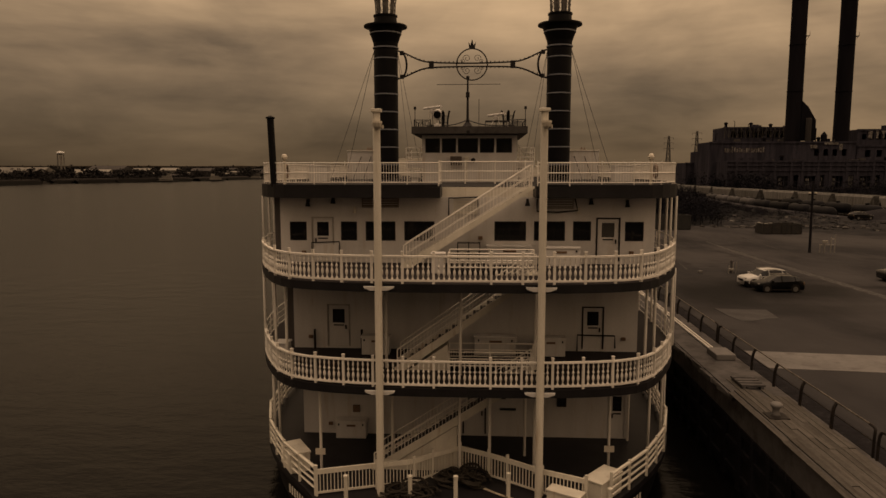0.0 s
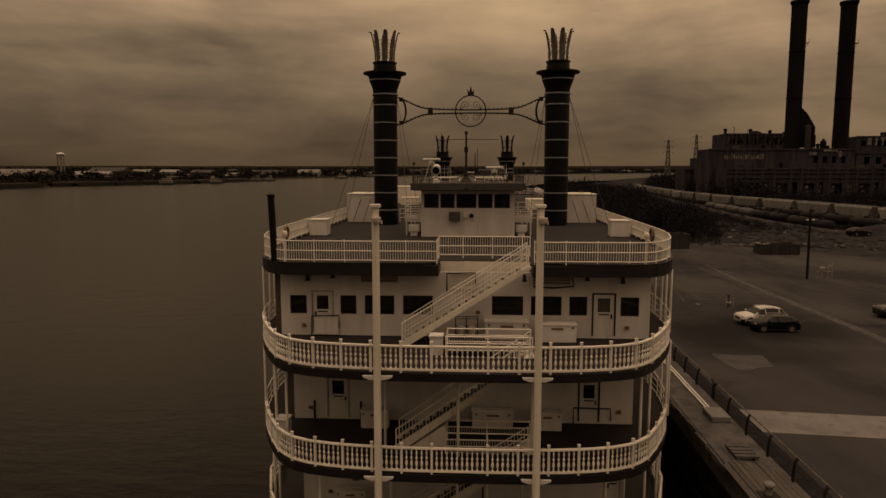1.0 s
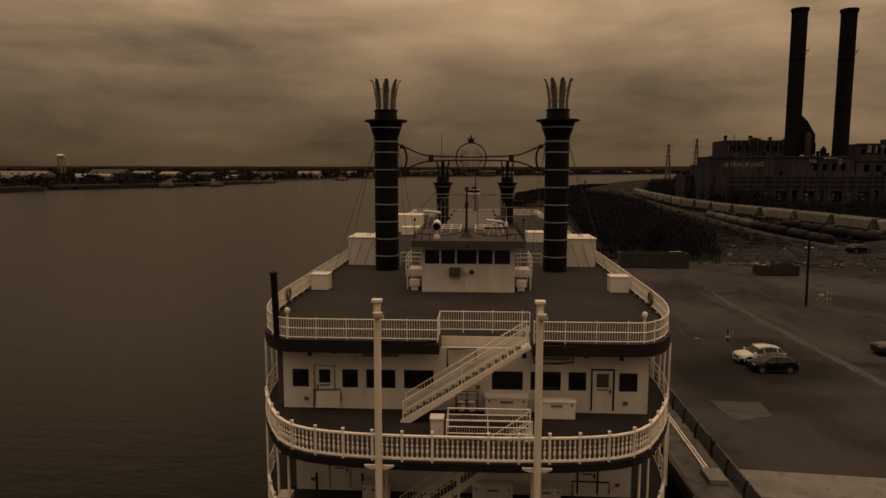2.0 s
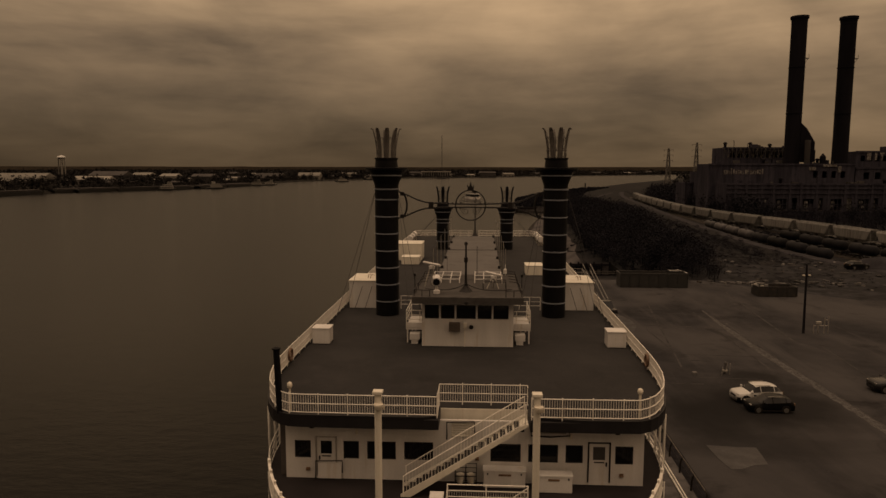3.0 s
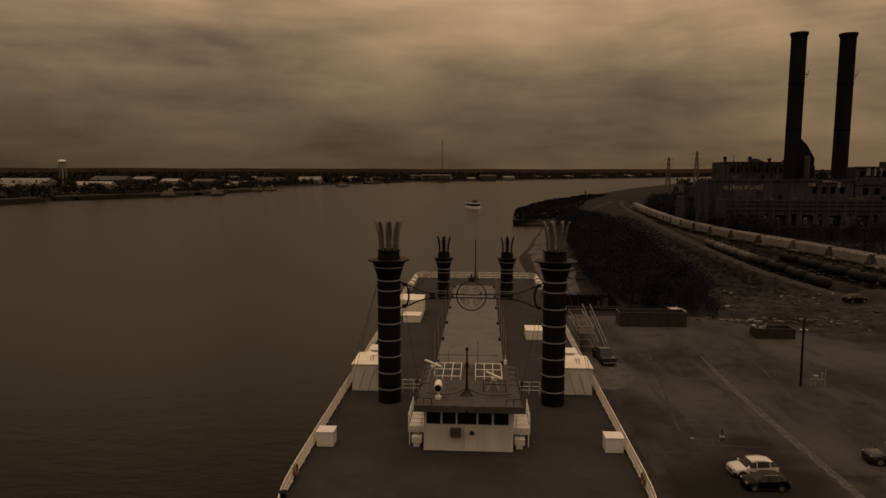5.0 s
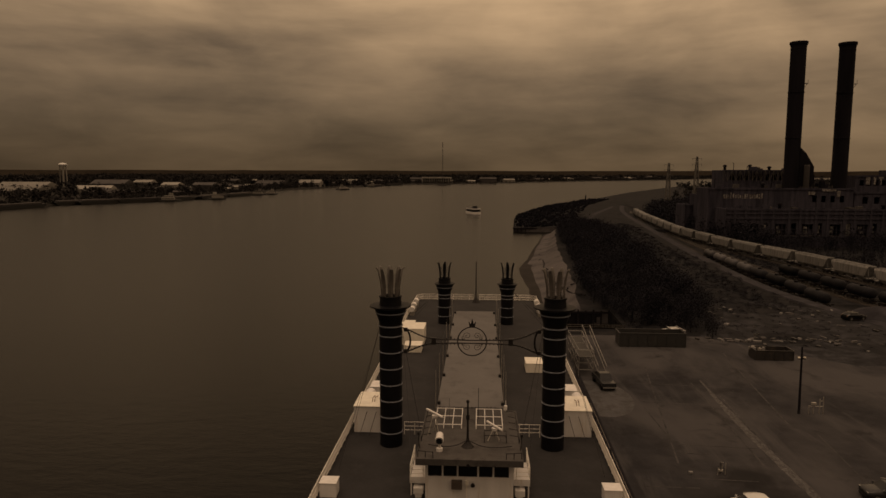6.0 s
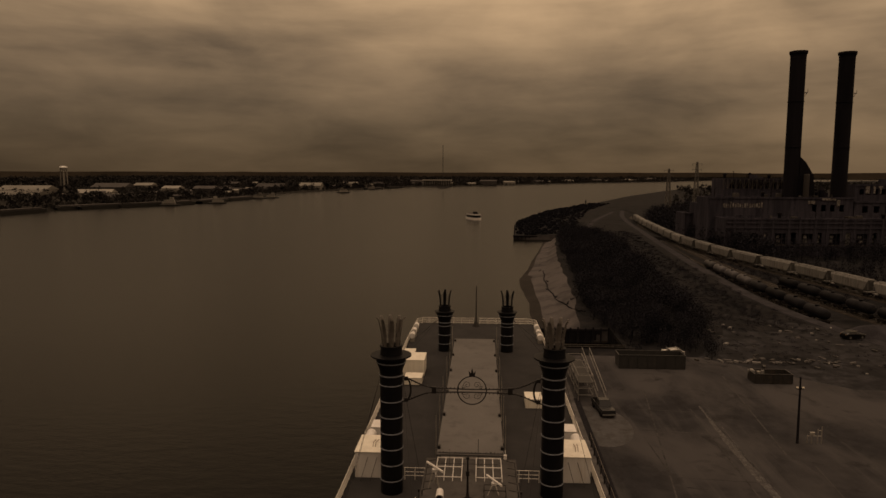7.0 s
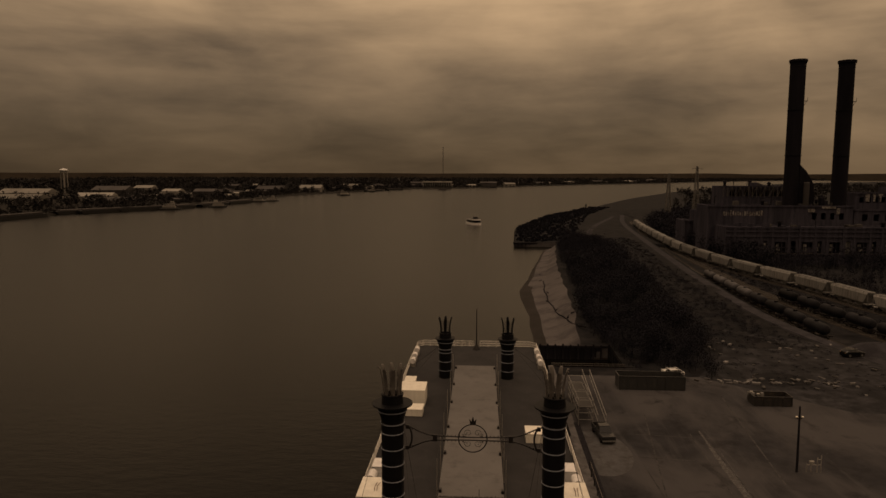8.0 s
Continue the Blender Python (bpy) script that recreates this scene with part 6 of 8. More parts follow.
def guard_bay(y0, y1):
    t = thing("guard_rail", (rail_x(y0), (y0 + y1) / 2, lot_z(y0) + 0.12), "rusty dark pipe guard rail bay at the wharf edge", "guard rail", "wharf guard rail bays")
    x0, x1 = rail_x(y0), rail_x(y1)
    z0, z1 = lot_z(y0) + 0.12, lot_z(y1) + 0.12
    bm = bmesh.new()
    tube(bm, [(x0, y0 + 0.35, z0 + 1.0), ((x0 + x1) / 2, (y0 + y1) / 2, (z0 + z1) / 2 + 0.985), (x1, y1 - 0.35, z1 + 1.0)], 0.032, 6)
    part("top_pipe", bm, TOPPIPE, t)
    for xx, yy, z, d in ((x0, y0, z0, 1), (x1, y1, z1, -1)):
        bm = bmesh.new()
        tube(bm, smooth_line([(xx - 0.05, yy, z), (xx - 0.04, yy, z + 0.7), (xx, yy + d * 0.02, z + 0.93), (xx, yy + d * 0.14, z + 1.0), (xx, yy + d * 0.36, z + 1.0)], 2), 0.05, 7)
        part("end_bend", bm, RUSTY, t)
    bm = bmesh.new()
    rod(bm, (x0, y0, z0 + 0.5), (x1, y1, z1 + 0.5), 0.020, seg=5)
    part("mid_bar", bm, RUSTY, t)
    n = max(1, round((y1 - y0) / 2.33))
    for i in range(1, n):
        yy = y0 + (y1 - y0) * i / n
        bm = bmesh.new()
        xx, z = x0 + (x1 - x0) * i / n, z0 + (z1 - z0) * i / n
        tube(bm, smooth_line([(xx - 0.16, yy, z), (xx - 0.15, yy, z + 0.45), (xx - 0.11, yy, z + 0.82), (xx, yy + 0.02, z + 0.99)], 2), 0.064, 7)
        part("rail_post", bm, RUSTY, t)


# top pipe: rim light is put into its pale colour, rust stains over it
TOPPIPE = material("rimlit_top_pipe", (0.15, 0.13, 0.11), 0.5, 0.3, spread=0.4, scale=2, fine=12, stain=(0.035, 0.026, 0.02), stain_at=0.55)
RUSTY = material("rusty_pipe", (0.012, 0.0095, 0.0085), 0.65, 0.1, spread=0.5, scale=2, fine=12, stain=(0.026, 0.019, 0.014), stain_at=0.6, spec=0.2)
yy = -7.84
for n in (14.6, 14.6, 14.6, 14.6, 14.6, 14.6):
    guard_bay(yy, yy + n)
    yy += n + 0.25
for k, (s0, s1, r) in enumerate(((34.65, 55.8, 0.06), (35.0, 55.0, 0.045))):
    bm = bmesh.new()
    rod(bm, (12.56 + k * 0.19, s0, lot_z(s0) + 0.20), (12.90 + k * 0.19, s1, lot_z(s1) + 0.20), r, seg=8)
    solid("pale_pipe", bm, RAILW, "pale painted pipe lying along the wharf", "pipe", "pipes lying on the wharf")


def bollard(x, y):
    t = thing("mooring_bollard", (x, y, lot_z(y) + 0.12), "weathered cast iron mooring bollard on a plate", "bollard")
    z = lot_z(y) + 0.12
    bm = bmesh.new()
    rbox(bm, x - 0.36, x + 0.40, y - 0.36, y + 0.36, z, z + 0.08, 0.03)
    part("base_plate", bm, RUSTY, t)
    bm = bmesh.new()
    lathe(bm, [(0.17, z + 0.08), (0.13, z + 0.16), (0.13, z + 0.32), (0.17, z + 0.40), (0.22, z + 0.45), (0.22, z + 0.53), (0.15, z + 0.58)], x, y, 16)
    part("bollard_head", bm, PALEC, t, smooth=True)


bollard(11.81, 25.4)
bollard(12.74, 59.8)
bm = bmesh.new()
rbox(bm, 12.22, 13.17, 33.1, 34.55, lot_z(34) + 0.12, lot_z(34) + 0.42, 0.05)
solid("concrete_plinth", bm, PALEC, "pale concrete plinth on the wharf", "plinth")
PZ = lot_z(29) + 0.12
t = thing("timber_pallet", (12.25, 29.3, PZ), "old weathered timber pallet lying on the wharf", "pallet")
for i in range(4):
    bm = bmesh.new()
    rbox(bm, 11.75, 12.75, 28.6 + i * 0.36, 28.84 + i * 0.36, PZ + 0.14, PZ + 0.22, 0.01)
    part("board", bm, CONCRETE, t)
for x in (11.8, 12.55):
    bm = bmesh.new()
    box(bm, x, x + 0.12, 28.6, 29.92, PZ, PZ + 0.14)
    part("bearer", bm, CONCRETE, t)

# pale strip, patches and worn lines on the lot
slab("pavement_strip", [(14.26, 35.2), (14.29, 32.1), (57.0, 27.9), (57.0, 31.1)], GZ - 0.2, GZ + 0.085, PALEC, "pale concrete strip across the lot", "pavement")
slab("pavement_patch", [(16.85, 42.35), (17.6, 42.4), (18.6, 43.05), (19.54, 43.2), (19.72, 44.6), (19.85, 45.95), (18.5, 45.97), (16.54, 46.2), (16.62, 44.0)], GZ - 0.2, GZ + 0.075, material("patch_concrete", (0.060, 0.0575, 0.058), 0.9, spread=0.25, scale=0.8, fine=5, stain=(0.048, 0.046, 0.047), stain_at=0.6), "pale patch in the asphalt", "pavement")


def stripe(name, a, b, w, label, mat=None):
    d = Vector((b[0] - a[0], b[1] - a[1])).normalized()
    o = Vector((-d.y, d.x)) * w / 2
    slab(name, [(a[0] - o.x, a[1] - o.y), (b[0] - o.x, b[1] - o.y), (b[0] + o.x, b[1] + o.y), (a[0] + o.x, a[1] + o.y)], GZ, GZ + 0.07, mat or PAINTLINE, label, "marking")


WORNPALE = material("scuffed_line_paint", (0.085, 0.082, 0.084), 0.9, spread=0.5, scale=0.8, fine=6, stain=(0.03, 0.029, 0.03), stain_at=0.5)
JOINTM = material("worn_joint", (0.066, 0.0625, 0.062), 0.9, spread=0.5, scale=2.5, fine=5, stain=(0.034, 0.0325, 0.0315), stain_at=0.62)
bm = bmesh.new()
edge = []
for i in range(111):
    y = 40 + i * 0.5
    mid = 30.9 + 0.9 * max(0.0, (y - 75) / 20) + 0.03 * math.sin(y * 0.35)
    wide = (0.5 if y < 80 else 0.5 - 0.03 * (y - 80)) + 0.20 * noise.noise(Vector((y * 0.8, 2.2, 0))) + 0.10 * noise.noise(Vector((y * 2.9, 7.2, 0)))
    edge.append((bm.verts.new((mid - wide, y, lot_z(y) + 0.066)), bm.verts.new((mid + 0.8 * wide, y, lot_z(y) + 0.066))))
for a, b in zip(edge, edge[1:]):
    bm.faces.new((a[0], a[1], b[1], b[0]))
solid("worn_strip", bm, JOINTM, "broad worn pale strip along the asphalt", "pavement", kind="structure")
stripe("lane_line", (31.9, 94.5), (31.0, 40.0), 0.12, "worn pale line on the asphalt")
for k, (ya, yb) in enumerate(((92.0, 61.0), (84.0, 50.0), (76.0, 44.0), (88.0, 70.0))):
    stripe("lane_line", (31.05 + 0.2 * k + 0.05 * (ya - 75), ya) if ya > 80 else (30.6 + 0.18 * k, ya), (30.5 + 0.2 * k, yb), 0.07, "thin pale scratch along the worn strip", WORNPALE)
stripe("lane_line", (30.2, 93.7), (29.0, 66.0), 0.16, "thin worn line on the asphalt")
stripe("lane_line", (40.4, 111.0), (36.6, 78.0), 0.22, "thin pale joint across the asphalt")
stripe("lane_line", (38.5, 75.0), (37.0, 62.0), 0.14, "thin worn line on the asphalt")
stripe("lane_line", (25.6, 101.0), (20.6, 66.0), 0.18, "thin pale joint across the asphalt")
stripe("lane_line", (21.5, 85.0), (29.0, 84.2), 0.13, "thin worn bay line on the asphalt")
stripe("lane_line", (22.0, 71.0), (31.0, 70.2), 0.13, "thin worn bay line on the asphalt")
stripe("lane_line", (21.0, 62.6), (27.0, 62.2), 0.13, "thin worn bay line on the asphalt")
stripe("lane_line", (22.5, 93.0), (33.0, 92.0), 0.13, "thin worn bay line on the asphalt")
bm = bmesh.new()
draped(bm, [(16.2 + 4.3 * math.cos(a * math.pi / 16), 86.5 + 7.5 * math.sin(a * math.pi / 16)) for a in range(32)], GZ, GZ + 0.070)
PATCHM = material("pale_asphalt", (0.062, 0.060, 0.062), 0.9, spread=0.25, scale=0.4, fine=3, stain=(0.038, 0.0355, 0.034), stain_at=0.55)
solid("pavement_patch", bm, PATCHM, "rounded paler patch of asphalt by the truck", "pavement", kind="structure")
for a, b in (((16.0, 60.6), (21.0, 60.5)), ((22.0, 68.6), (24.4, 68.3)), ((21.2, 82.5), (21.5, 73.2)), ((33.5, 110.0), (24.0, 110.6))):
    stripe("lane_line", a, b, 0.16, "thin worn bay line on the asphalt")

# ---- vehicles ----


# stations from nose to tail: share of the length, roof or bonnet height, half width, belt height, half width of the roof edge (shares of H and W)
SUVLINE = ((0.0, 0.46, 0.36, 0.42, 0.30), (0.015, 0.55, 0.44, 0.49, 0.38), (0.07, 0.60, 0.475, 0.55, 0.42), (0.17, 0.635, 0.495, 0.585, 0.43), (0.27, 0.665, 0.50, 0.62, 0.43), (0.33, 0.78, 0.50, 0.635, 0.385),
           (0.405, 0.945, 0.50, 0.645, 0.36), (0.50, 0.99, 0.50, 0.65, 0.365), (0.66, 1.0, 0.50, 0.665, 0.365), (0.79, 0.975, 0.495, 0.675, 0.350), (0.875, 0.93, 0.485, 0.69, 0.325), (0.968, 0.70, 0.465, 0.66, 0.39), (1.0, 0.50, 0.42, 0.47, 0.37))
HATCHLINE = ((0.0, 0.44, 0.36, 0.40, 0.30), (0.015, 0.53, 0.44, 0.47, 0.38), (0.07, 0.59, 0.475, 0.54, 0.42), (0.15, 0.63, 0.495, 0.58, 0.43), (0.23, 0.66, 0.50, 0.615, 0.43), (0.30, 0.79, 0.50, 0.63, 0.38),
             (0.40, 0.95, 0.50, 0.64, 0.355), (0.50, 1.0, 0.50, 0.65, 0.36), (0.64, 0.995, 0.50, 0.665, 0.36), (0.79, 0.95, 0.495, 0.69, 0.345), (0.90, 0.87, 0.48, 0.72, 0.33), (0.97, 0.68, 0.46, 0.645, 0.38), (1.0, 0.48, 0.42, 0.45, 0.37))


def car(name, x, y, yaw, L, W, H, paint, label, kind="suv"):
    """A car lofted from nose to tail, with glass, wheels in dark arches, lamps and mirrors; its nose points along +x before turning."""
    z = lot_z(y) + 0.06
    t = thing(name, (x, y, z), label, "car", "cars on the lot")
    m = Matrix.Translation((x, y, z)) @ Matrix.Rotation(radians(yaw), 4, "Z")
    line = SUVLINE if kind == "suv" else HATCHLINE
    rows = []
    for f, top, hw, belt, rw in line:
        px = L / 2 - f * L
        half = [(hw * 0.88 * W, 0.15 * H), (hw * 0.99 * W, 0.22 * H), (hw * W, 0.38 * H), (hw * 0.985 * W, belt * H), (rw * W, (top - 0.025) * H), (rw * 0.55 * W, top * H)]
        rows.append([(px, -w, h) for w, h in half] + [(px, w, h) for w, h in half[::-1]])

    def add(nm, bm, mat, parent=t, text="", smooth=False):
        bmesh.ops.transform(bm, matrix=m, verts=bm.verts)
        return part(nm, bm, mat, parent, text, smooth)

    body, glass = bmesh.new(), {"windscreen": bmesh.new(), "side_window": bmesh.new(), "rear_window": bmesh.new(), "cladding": bmesh.new()}

    def quad(bm, ps):
        bm.faces.new([bm.verts.new(p) for p in ps])

    for i in range(len(rows) - 1):
        for k in range(11):
            ps = (rows[i][k], rows[i][k + 1], rows[i + 1][k + 1], rows[i + 1][k])
            side, top = k in (3, 7), k in (4, 5, 6)
            if side and 5 <= i <= 9:
                quad(glass["side_window"], ps)
            elif top and 4 <= i <= 5:
                quad(glass["windscreen"], ps)
            elif top and i == 10 or kind == "suv" and side and i == 10:
                quad(glass["rear_window"], ps)
            elif kind == "suv" and (k in (0, 10) or k in (1, 9) and i < 2):
                quad(glass["cladding"], ps)
            else:
                quad(body, ps)
    for r in (rows[0], rows[-1][::-1]):
        body.faces.new([body.verts.new(p) for p in r])
    for i in range(len(rows) - 1):
        quad(body, (rows[i][0], rows[i + 1][0], rows[i + 1][11], rows[i][11]))
    bmesh.ops.remove_doubles(body, verts=body.verts, dist=0.002)
    add("car_body", body, paint, smooth=True)
    for nm, bm in glass.items():
        bmesh.ops.remove_doubles(bm, verts=bm.verts, dist=0.002)
        if bm.faces:
            add(nm, bm, DARKMETAL if nm == "cladding" else GLASS, smooth=True)
        else:
            bm.free()
    half = W / 2
    for s in (-1, 1):
        for i in (5, 7, 9):
            a, b = rows[i][3 if s < 0 else 8], rows[i][4 if s < 0 else 7]
            bm = bmesh.new()
            rod(bm, a, b, 0.035, seg=5)
            add("pillar", bm, paint)
        bm = bmesh.new()
        rbox(bm, L * 0.19, L * 0.19 + 0.12, s * (half + 0.08) - 0.09, s * (half + 0.08) + 0.09, H * 0.63, H * 0.63 + 0.15, 0.03)
        add("mirror", bm, paint)
        bm = bmesh.new()
        rbox(bm, -L * 0.22, L * 0.10, s * W * 0.335 - 0.02, s * W * 0.335 + 0.02, H * 0.985, H * 1.015, 0.01)
        add("roof_bar", bm, STEEL)
        bm = bmesh.new()
        rbox(bm, -L * 0.27, L * 0.27, s * half * 0.99 - 0.02, s * half * 0.99 + 0.02, H * 0.14, H * 0.21, 0.01)
        add("sill_trim", bm, DARKMETAL)
        bm = bmesh.new()
        rbox(bm, L * 0.455, L * 0.488, s * half * 0.66 - 0.19, s * half * 0.66 + 0.17, H * 0.46, H * 0.54, 0.02)
        add("headlight", bm, HEADLAMP)
        bm = bmesh.new()
        rbox(bm, -L * 0.492, -L * 0.46, s * half * 0.74 - 0.12, s * half * 0.74 + 0.14, H * 0.50, H * 0.64, 0.02)
        add("tail_lamp", bm, RUSTB)
    r = 0.225 * H
    for px in (-L * 0.29, L * 0.315):
        for s in (-1, 1):
            bm = bmesh.new()
            rod(bm, (px, s * (half - 0.20), r + 0.03), (px, s * (half + 0.006), r + 0.03), r * 1.16, seg=18)
            add("wheel_arch", bm, DARKMETAL)
            bm = bmesh.new()
            rod(bm, (px, s * (half - 0.22), r), (px, s * (half + 0.015), r), r, seg=18)
            wheel = add("wheel", bm, TYRE)
            bm = bmesh.new()
            rod(bm, (px, s * (half + 0.012), r), (px, s * (half + 0.03), r), r * 0.66, seg=12)
            add("rim", bm, RIM, wheel)
    bm = bmesh.new()
    rbox(bm, L * 0.478, L * 0.503, -half * 0.50, half * 0.50, H * 0.33, H * 0.45, 0.02)
    add("grille", bm, DARKMETAL)
    return t


car("parked_suv", 23.85, 56.2, 186, 3.9, 1.74, 1.46, CARWHITE, "white sport utility car parked on the asphalt lot")
car("parked_hatchback", 23.9, 53.75, 181, 3.55, 1.6, 1.30, CARBLACK, "black hatchback car parked beside the white one", "hatch")
car("parked_suv", 37.2, 59.4, 178, 4.5, 1.86, 1.64, CARDARK, "dark grey sport utility car parked on the lot")
car("parked_suv", 75.4, 137.4, 15, 4.6, 1.88, 1.64, CARBLACK, "dark car parked by the gravel road")


def pickup(x, y, yaw, paint, label, tall=0.0):
    z = lot_z(y) + 0.06
    t = thing("pickup_truck", (x, y, z), label, "truck")
    m = Matrix.Translation((x, y, z)) @ Matrix.Rotation(radians(yaw), 4, "Z")

    def add(name, bm, mat, parent=t, label=""):
        bmesh.ops.transform(bm, matrix=m, verts=bm.verts)
        return part(name, bm, mat, parent, label)

    bm = bmesh.new()
    rbox(bm, 0.75, 2.75, -0.95, 0.95, 0.5, 1.15, 0.10)
    add("bonnet", bm, paint)
    bm = bmesh.new()
    rbox(bm, -0.85, 1.2, -0.92, 0.92, 0.5, 1.2, 0.06)
    add("cab_body", bm, paint)
    bm = bmesh.new()
    a = [bm.verts.new(p) for p in ((-0.8, -0.88, 1.2), (1.15, -0.88, 1.2), (1.15, 0.88, 1.2), (-0.8, 0.88, 1.2))]
    b = [bm.verts.new(p) for p in ((-0.6, -0.72, 1.82), (0.55, -0.72, 1.82), (0.55, 0.72, 1.82), (-0.6, 0.72, 1.82))]
    bm.faces.new(b)
    for i in range(4):
        bm.faces.new((a[i], a[(i + 1) % 4], b[(i + 1) % 4], b[i]))
    add("cab_glass", bm, GLASS)
    bm = bmesh.new()
    rbox(bm, -0.62, 0.57, -0.74, 0.74, 1.80, 1.87, 0.03)
    add("cab_roof", bm, paint)
    for y0, y1 in ((-0.95, -0.85), (0.85, 0.95)):
        bm = bmesh.new()
        rbox(bm, -2.85, -0.87, y0, y1, 0.5, 1.18, 0.03)
        add("bed_side", bm, paint)
    bm = bmesh.new()
    box(bm, -2.85, -0.87, -0.84, 0.84, 0.5, 0.62)
    box(bm, -2.85, -2.78, -0.84, 0.84, 0.62, 1.15)
    add("bed_floor", bm, DARKMETAL)
    bm = bmesh.new()
    rbox(bm, 2.74, 2.86, -0.9, 0.9, 0.42, 0.62, 0.03)
    add("bumper", bm, RIM)
    if tall:
        bm = bmesh.new()
        for px in (-2.6, -0.9, 0.4):
            tube(bm, [(px, -0.85, 1.15), (px, -0.85, 1.15 + tall), (px, 0.85, 1.15 + tall), (px, 0.85, 1.15)], 0.035, 5)
        for s in (-1, 1):
            rod(bm, (-2.8, s * 0.85, 1.15 + tall), (1.0, s * 0.85, 1.15 + tall), 0.035, seg=5)
        add("ladder_rack", bm, WHITE, label="white ladder rack")
    for px in (-1.9, 1.85):
        for s in (-1, 1):
            bm = bmesh.new()
            rod(bm, (px, s * 0.72, 0.38), (px, s * 0.97, 0.38), 0.38, seg=14)
            w = add("wheel", bm, TYRE)
    return t


pickup(17.75, 91.7, -84, CARDARK, "dark pickup truck parked on the wharf beside the boat")
pickup(34.9, 119.5, 100, CARWHITE, "white pickup truck with a ladder rack behind the skip", 0.85)

# ---- things standing on the lot ----


def skip(name, x0, x1, y0, y1, h, mat, label):
    """An open-topped steel container with ribs."""
    z = GZ + 0.06
    t = thing(name, ((x0 + x1) / 2, (y0 + y1) / 2, z), label, "container")
    bm = bmesh.new()
    for a in ((x0, x1, y0, y0 + 0.08), (x0, x1, y1 - 0.08, y1), (x0, x0 + 0.08, y0 + 0.08, y1 - 0.08), (x1 - 0.08, x1, y0 + 0.08, y1 - 0.08)):
        box(bm, *a, z + 0.1, z + h)
    part("container_wall", bm, mat, t)
    bm = bmesh.new()
    box(bm, x0 + 0.08, x1 - 0.08, y0 + 0.08, y1 - 0.08, z, z + 0.45)
    part("container_floor", bm, mat, t)
    bm = bmesh.new()
    for a in ((x0 - 0.05, x1 + 0.05, y0 - 0.05, y0 + 0.1), (x0 - 0.05, x1 + 0.05, y1 - 0.1, y1 + 0.05), (x0 - 0.05, x0 + 0.1, y0 + 0.1, y1 - 0.1), (x1 - 0.1, x1 + 0.05, y0 + 0.1, y1 - 0.1)):
        box(bm, *a, z + h, z + h + 0.1)
    part("top_rim", bm, mat, t)
    n = int((x1 - x0) / 1.4)
    bm = bmesh.new()
    box(bm, -0.05, 0.05, -0.08, 0, 0.1, h)
    rib = mesh_of("rib", bm, mat)
    for i in range(n + 1):
        piece("rib", rib, Matrix.Translation((x0 + 0.05 + (x1 - x0 - 0.1) * i / n, y0 - 0.002, z)), t)
    return t


SKIP = material("skip_steel", (0.0125, 0.0108, 0.0105), 0.6, 0.2, spread=0.4, scale=1.0, stain=(0.035, 0.025, 0.018), stain_at=0.58)
GREYSKIP = material("grey_skip_steel", (0.013, 0.0125, 0.0123), 0.65, 0.1, spread=0.25, scale=0.5, stain=(0.026, 0.0235, 0.021), stain_at=0.6)
sk = skip("rolloff_skip", 43.8, 49.7, 105.9, 108.7, 1.5, SKIP, "dark steel roll-off skip on the lot")
skip("long_container", 24.1, 35.2, 113.0, 116.2, 2.3, GREYSKIP, "long grey open container at the edge of the lot")
rng = random.Random(3)
for i in range(5):
    bm = bmesh.new()
    x, y = rng.uniform(43.8, 46), rng.uniform(106.8, 108.5)
    rbox(bm, x - 0.2, x + 0.25, y - 0.2, y + 0.2, GZ + 1.2, GZ + 1.2 + rng.uniform(0.35, 0.7), 0.04)
    part("debris", bm, [PALEC, STEEL][i % 2], sk)

# wooden pole with lamps, meter frame beside it
t = thing("utility_pole", (39.5, 81.7, GZ), "tall dark wooden pole with two lamps", "utility pole")
bm = bmesh.new()
rod(bm, (39.5, 81.7, GZ), (39.42, 81.7, 11.6), 0.16, 0.105, seg=10)
part("pole", bm, TIMBER, t)
bm = bmesh.new()
box(bm, 39.0, 39.85, 81.6, 81.75, 10.1, 10.22)
part("cross_arm", bm, TIMBER, t)
for s in (-1, 1):
    bm = bmesh.new()
    rbox(bm, 39.42 + s * 0.34 - 0.11, 39.42 + s * 0.34 + 0.11, 81.5, 81.75, 10.22, 10.38, 0.03)
    part("lamp_head", bm, LAMPGLASS, t)
t = thing("meter_frame", (41.5, 81.9, GZ), "pale pipe frame with an electric box beside the pole", "frame")
for x, h in ((40.7, 1.2), (41.95, 2.0), (42.4, 2.3)):
    bm = bmesh.new()
    rod(bm, (x, 81.8, GZ), (x, 81.8, GZ + h), 0.045, seg=6)
    part("frame_post", bm, STEEL, t)
bm = bmesh.new()
rod(bm, (40.7, 81.8, GZ + 1.1), (42.4, 81.8, GZ + 1.1), 0.035, seg=5)
rod(bm, (41.95, 81.8, GZ + 1.8), (42.4, 81.8, GZ + 1.8), 0.035, seg=5)
part("frame_bar", bm, STEEL, t)
bm = bmesh.new()
rbox(bm, 40.95, 41.5, 81.6, 81.85, GZ + 1.3, GZ + 1.62, 0.03)
rod(bm, (41.2, 81.75, GZ), (41.2, 81.75, GZ + 1.35), 0.05, seg=6)
part("meter_box", bm, STEEL, t)
SZ = lot_z(63.8)
t = thing("standpipe", (24.0, 63.8, SZ), "pale pipe stand with a valve on the lot", "standpipe")
bm = bmesh.new()
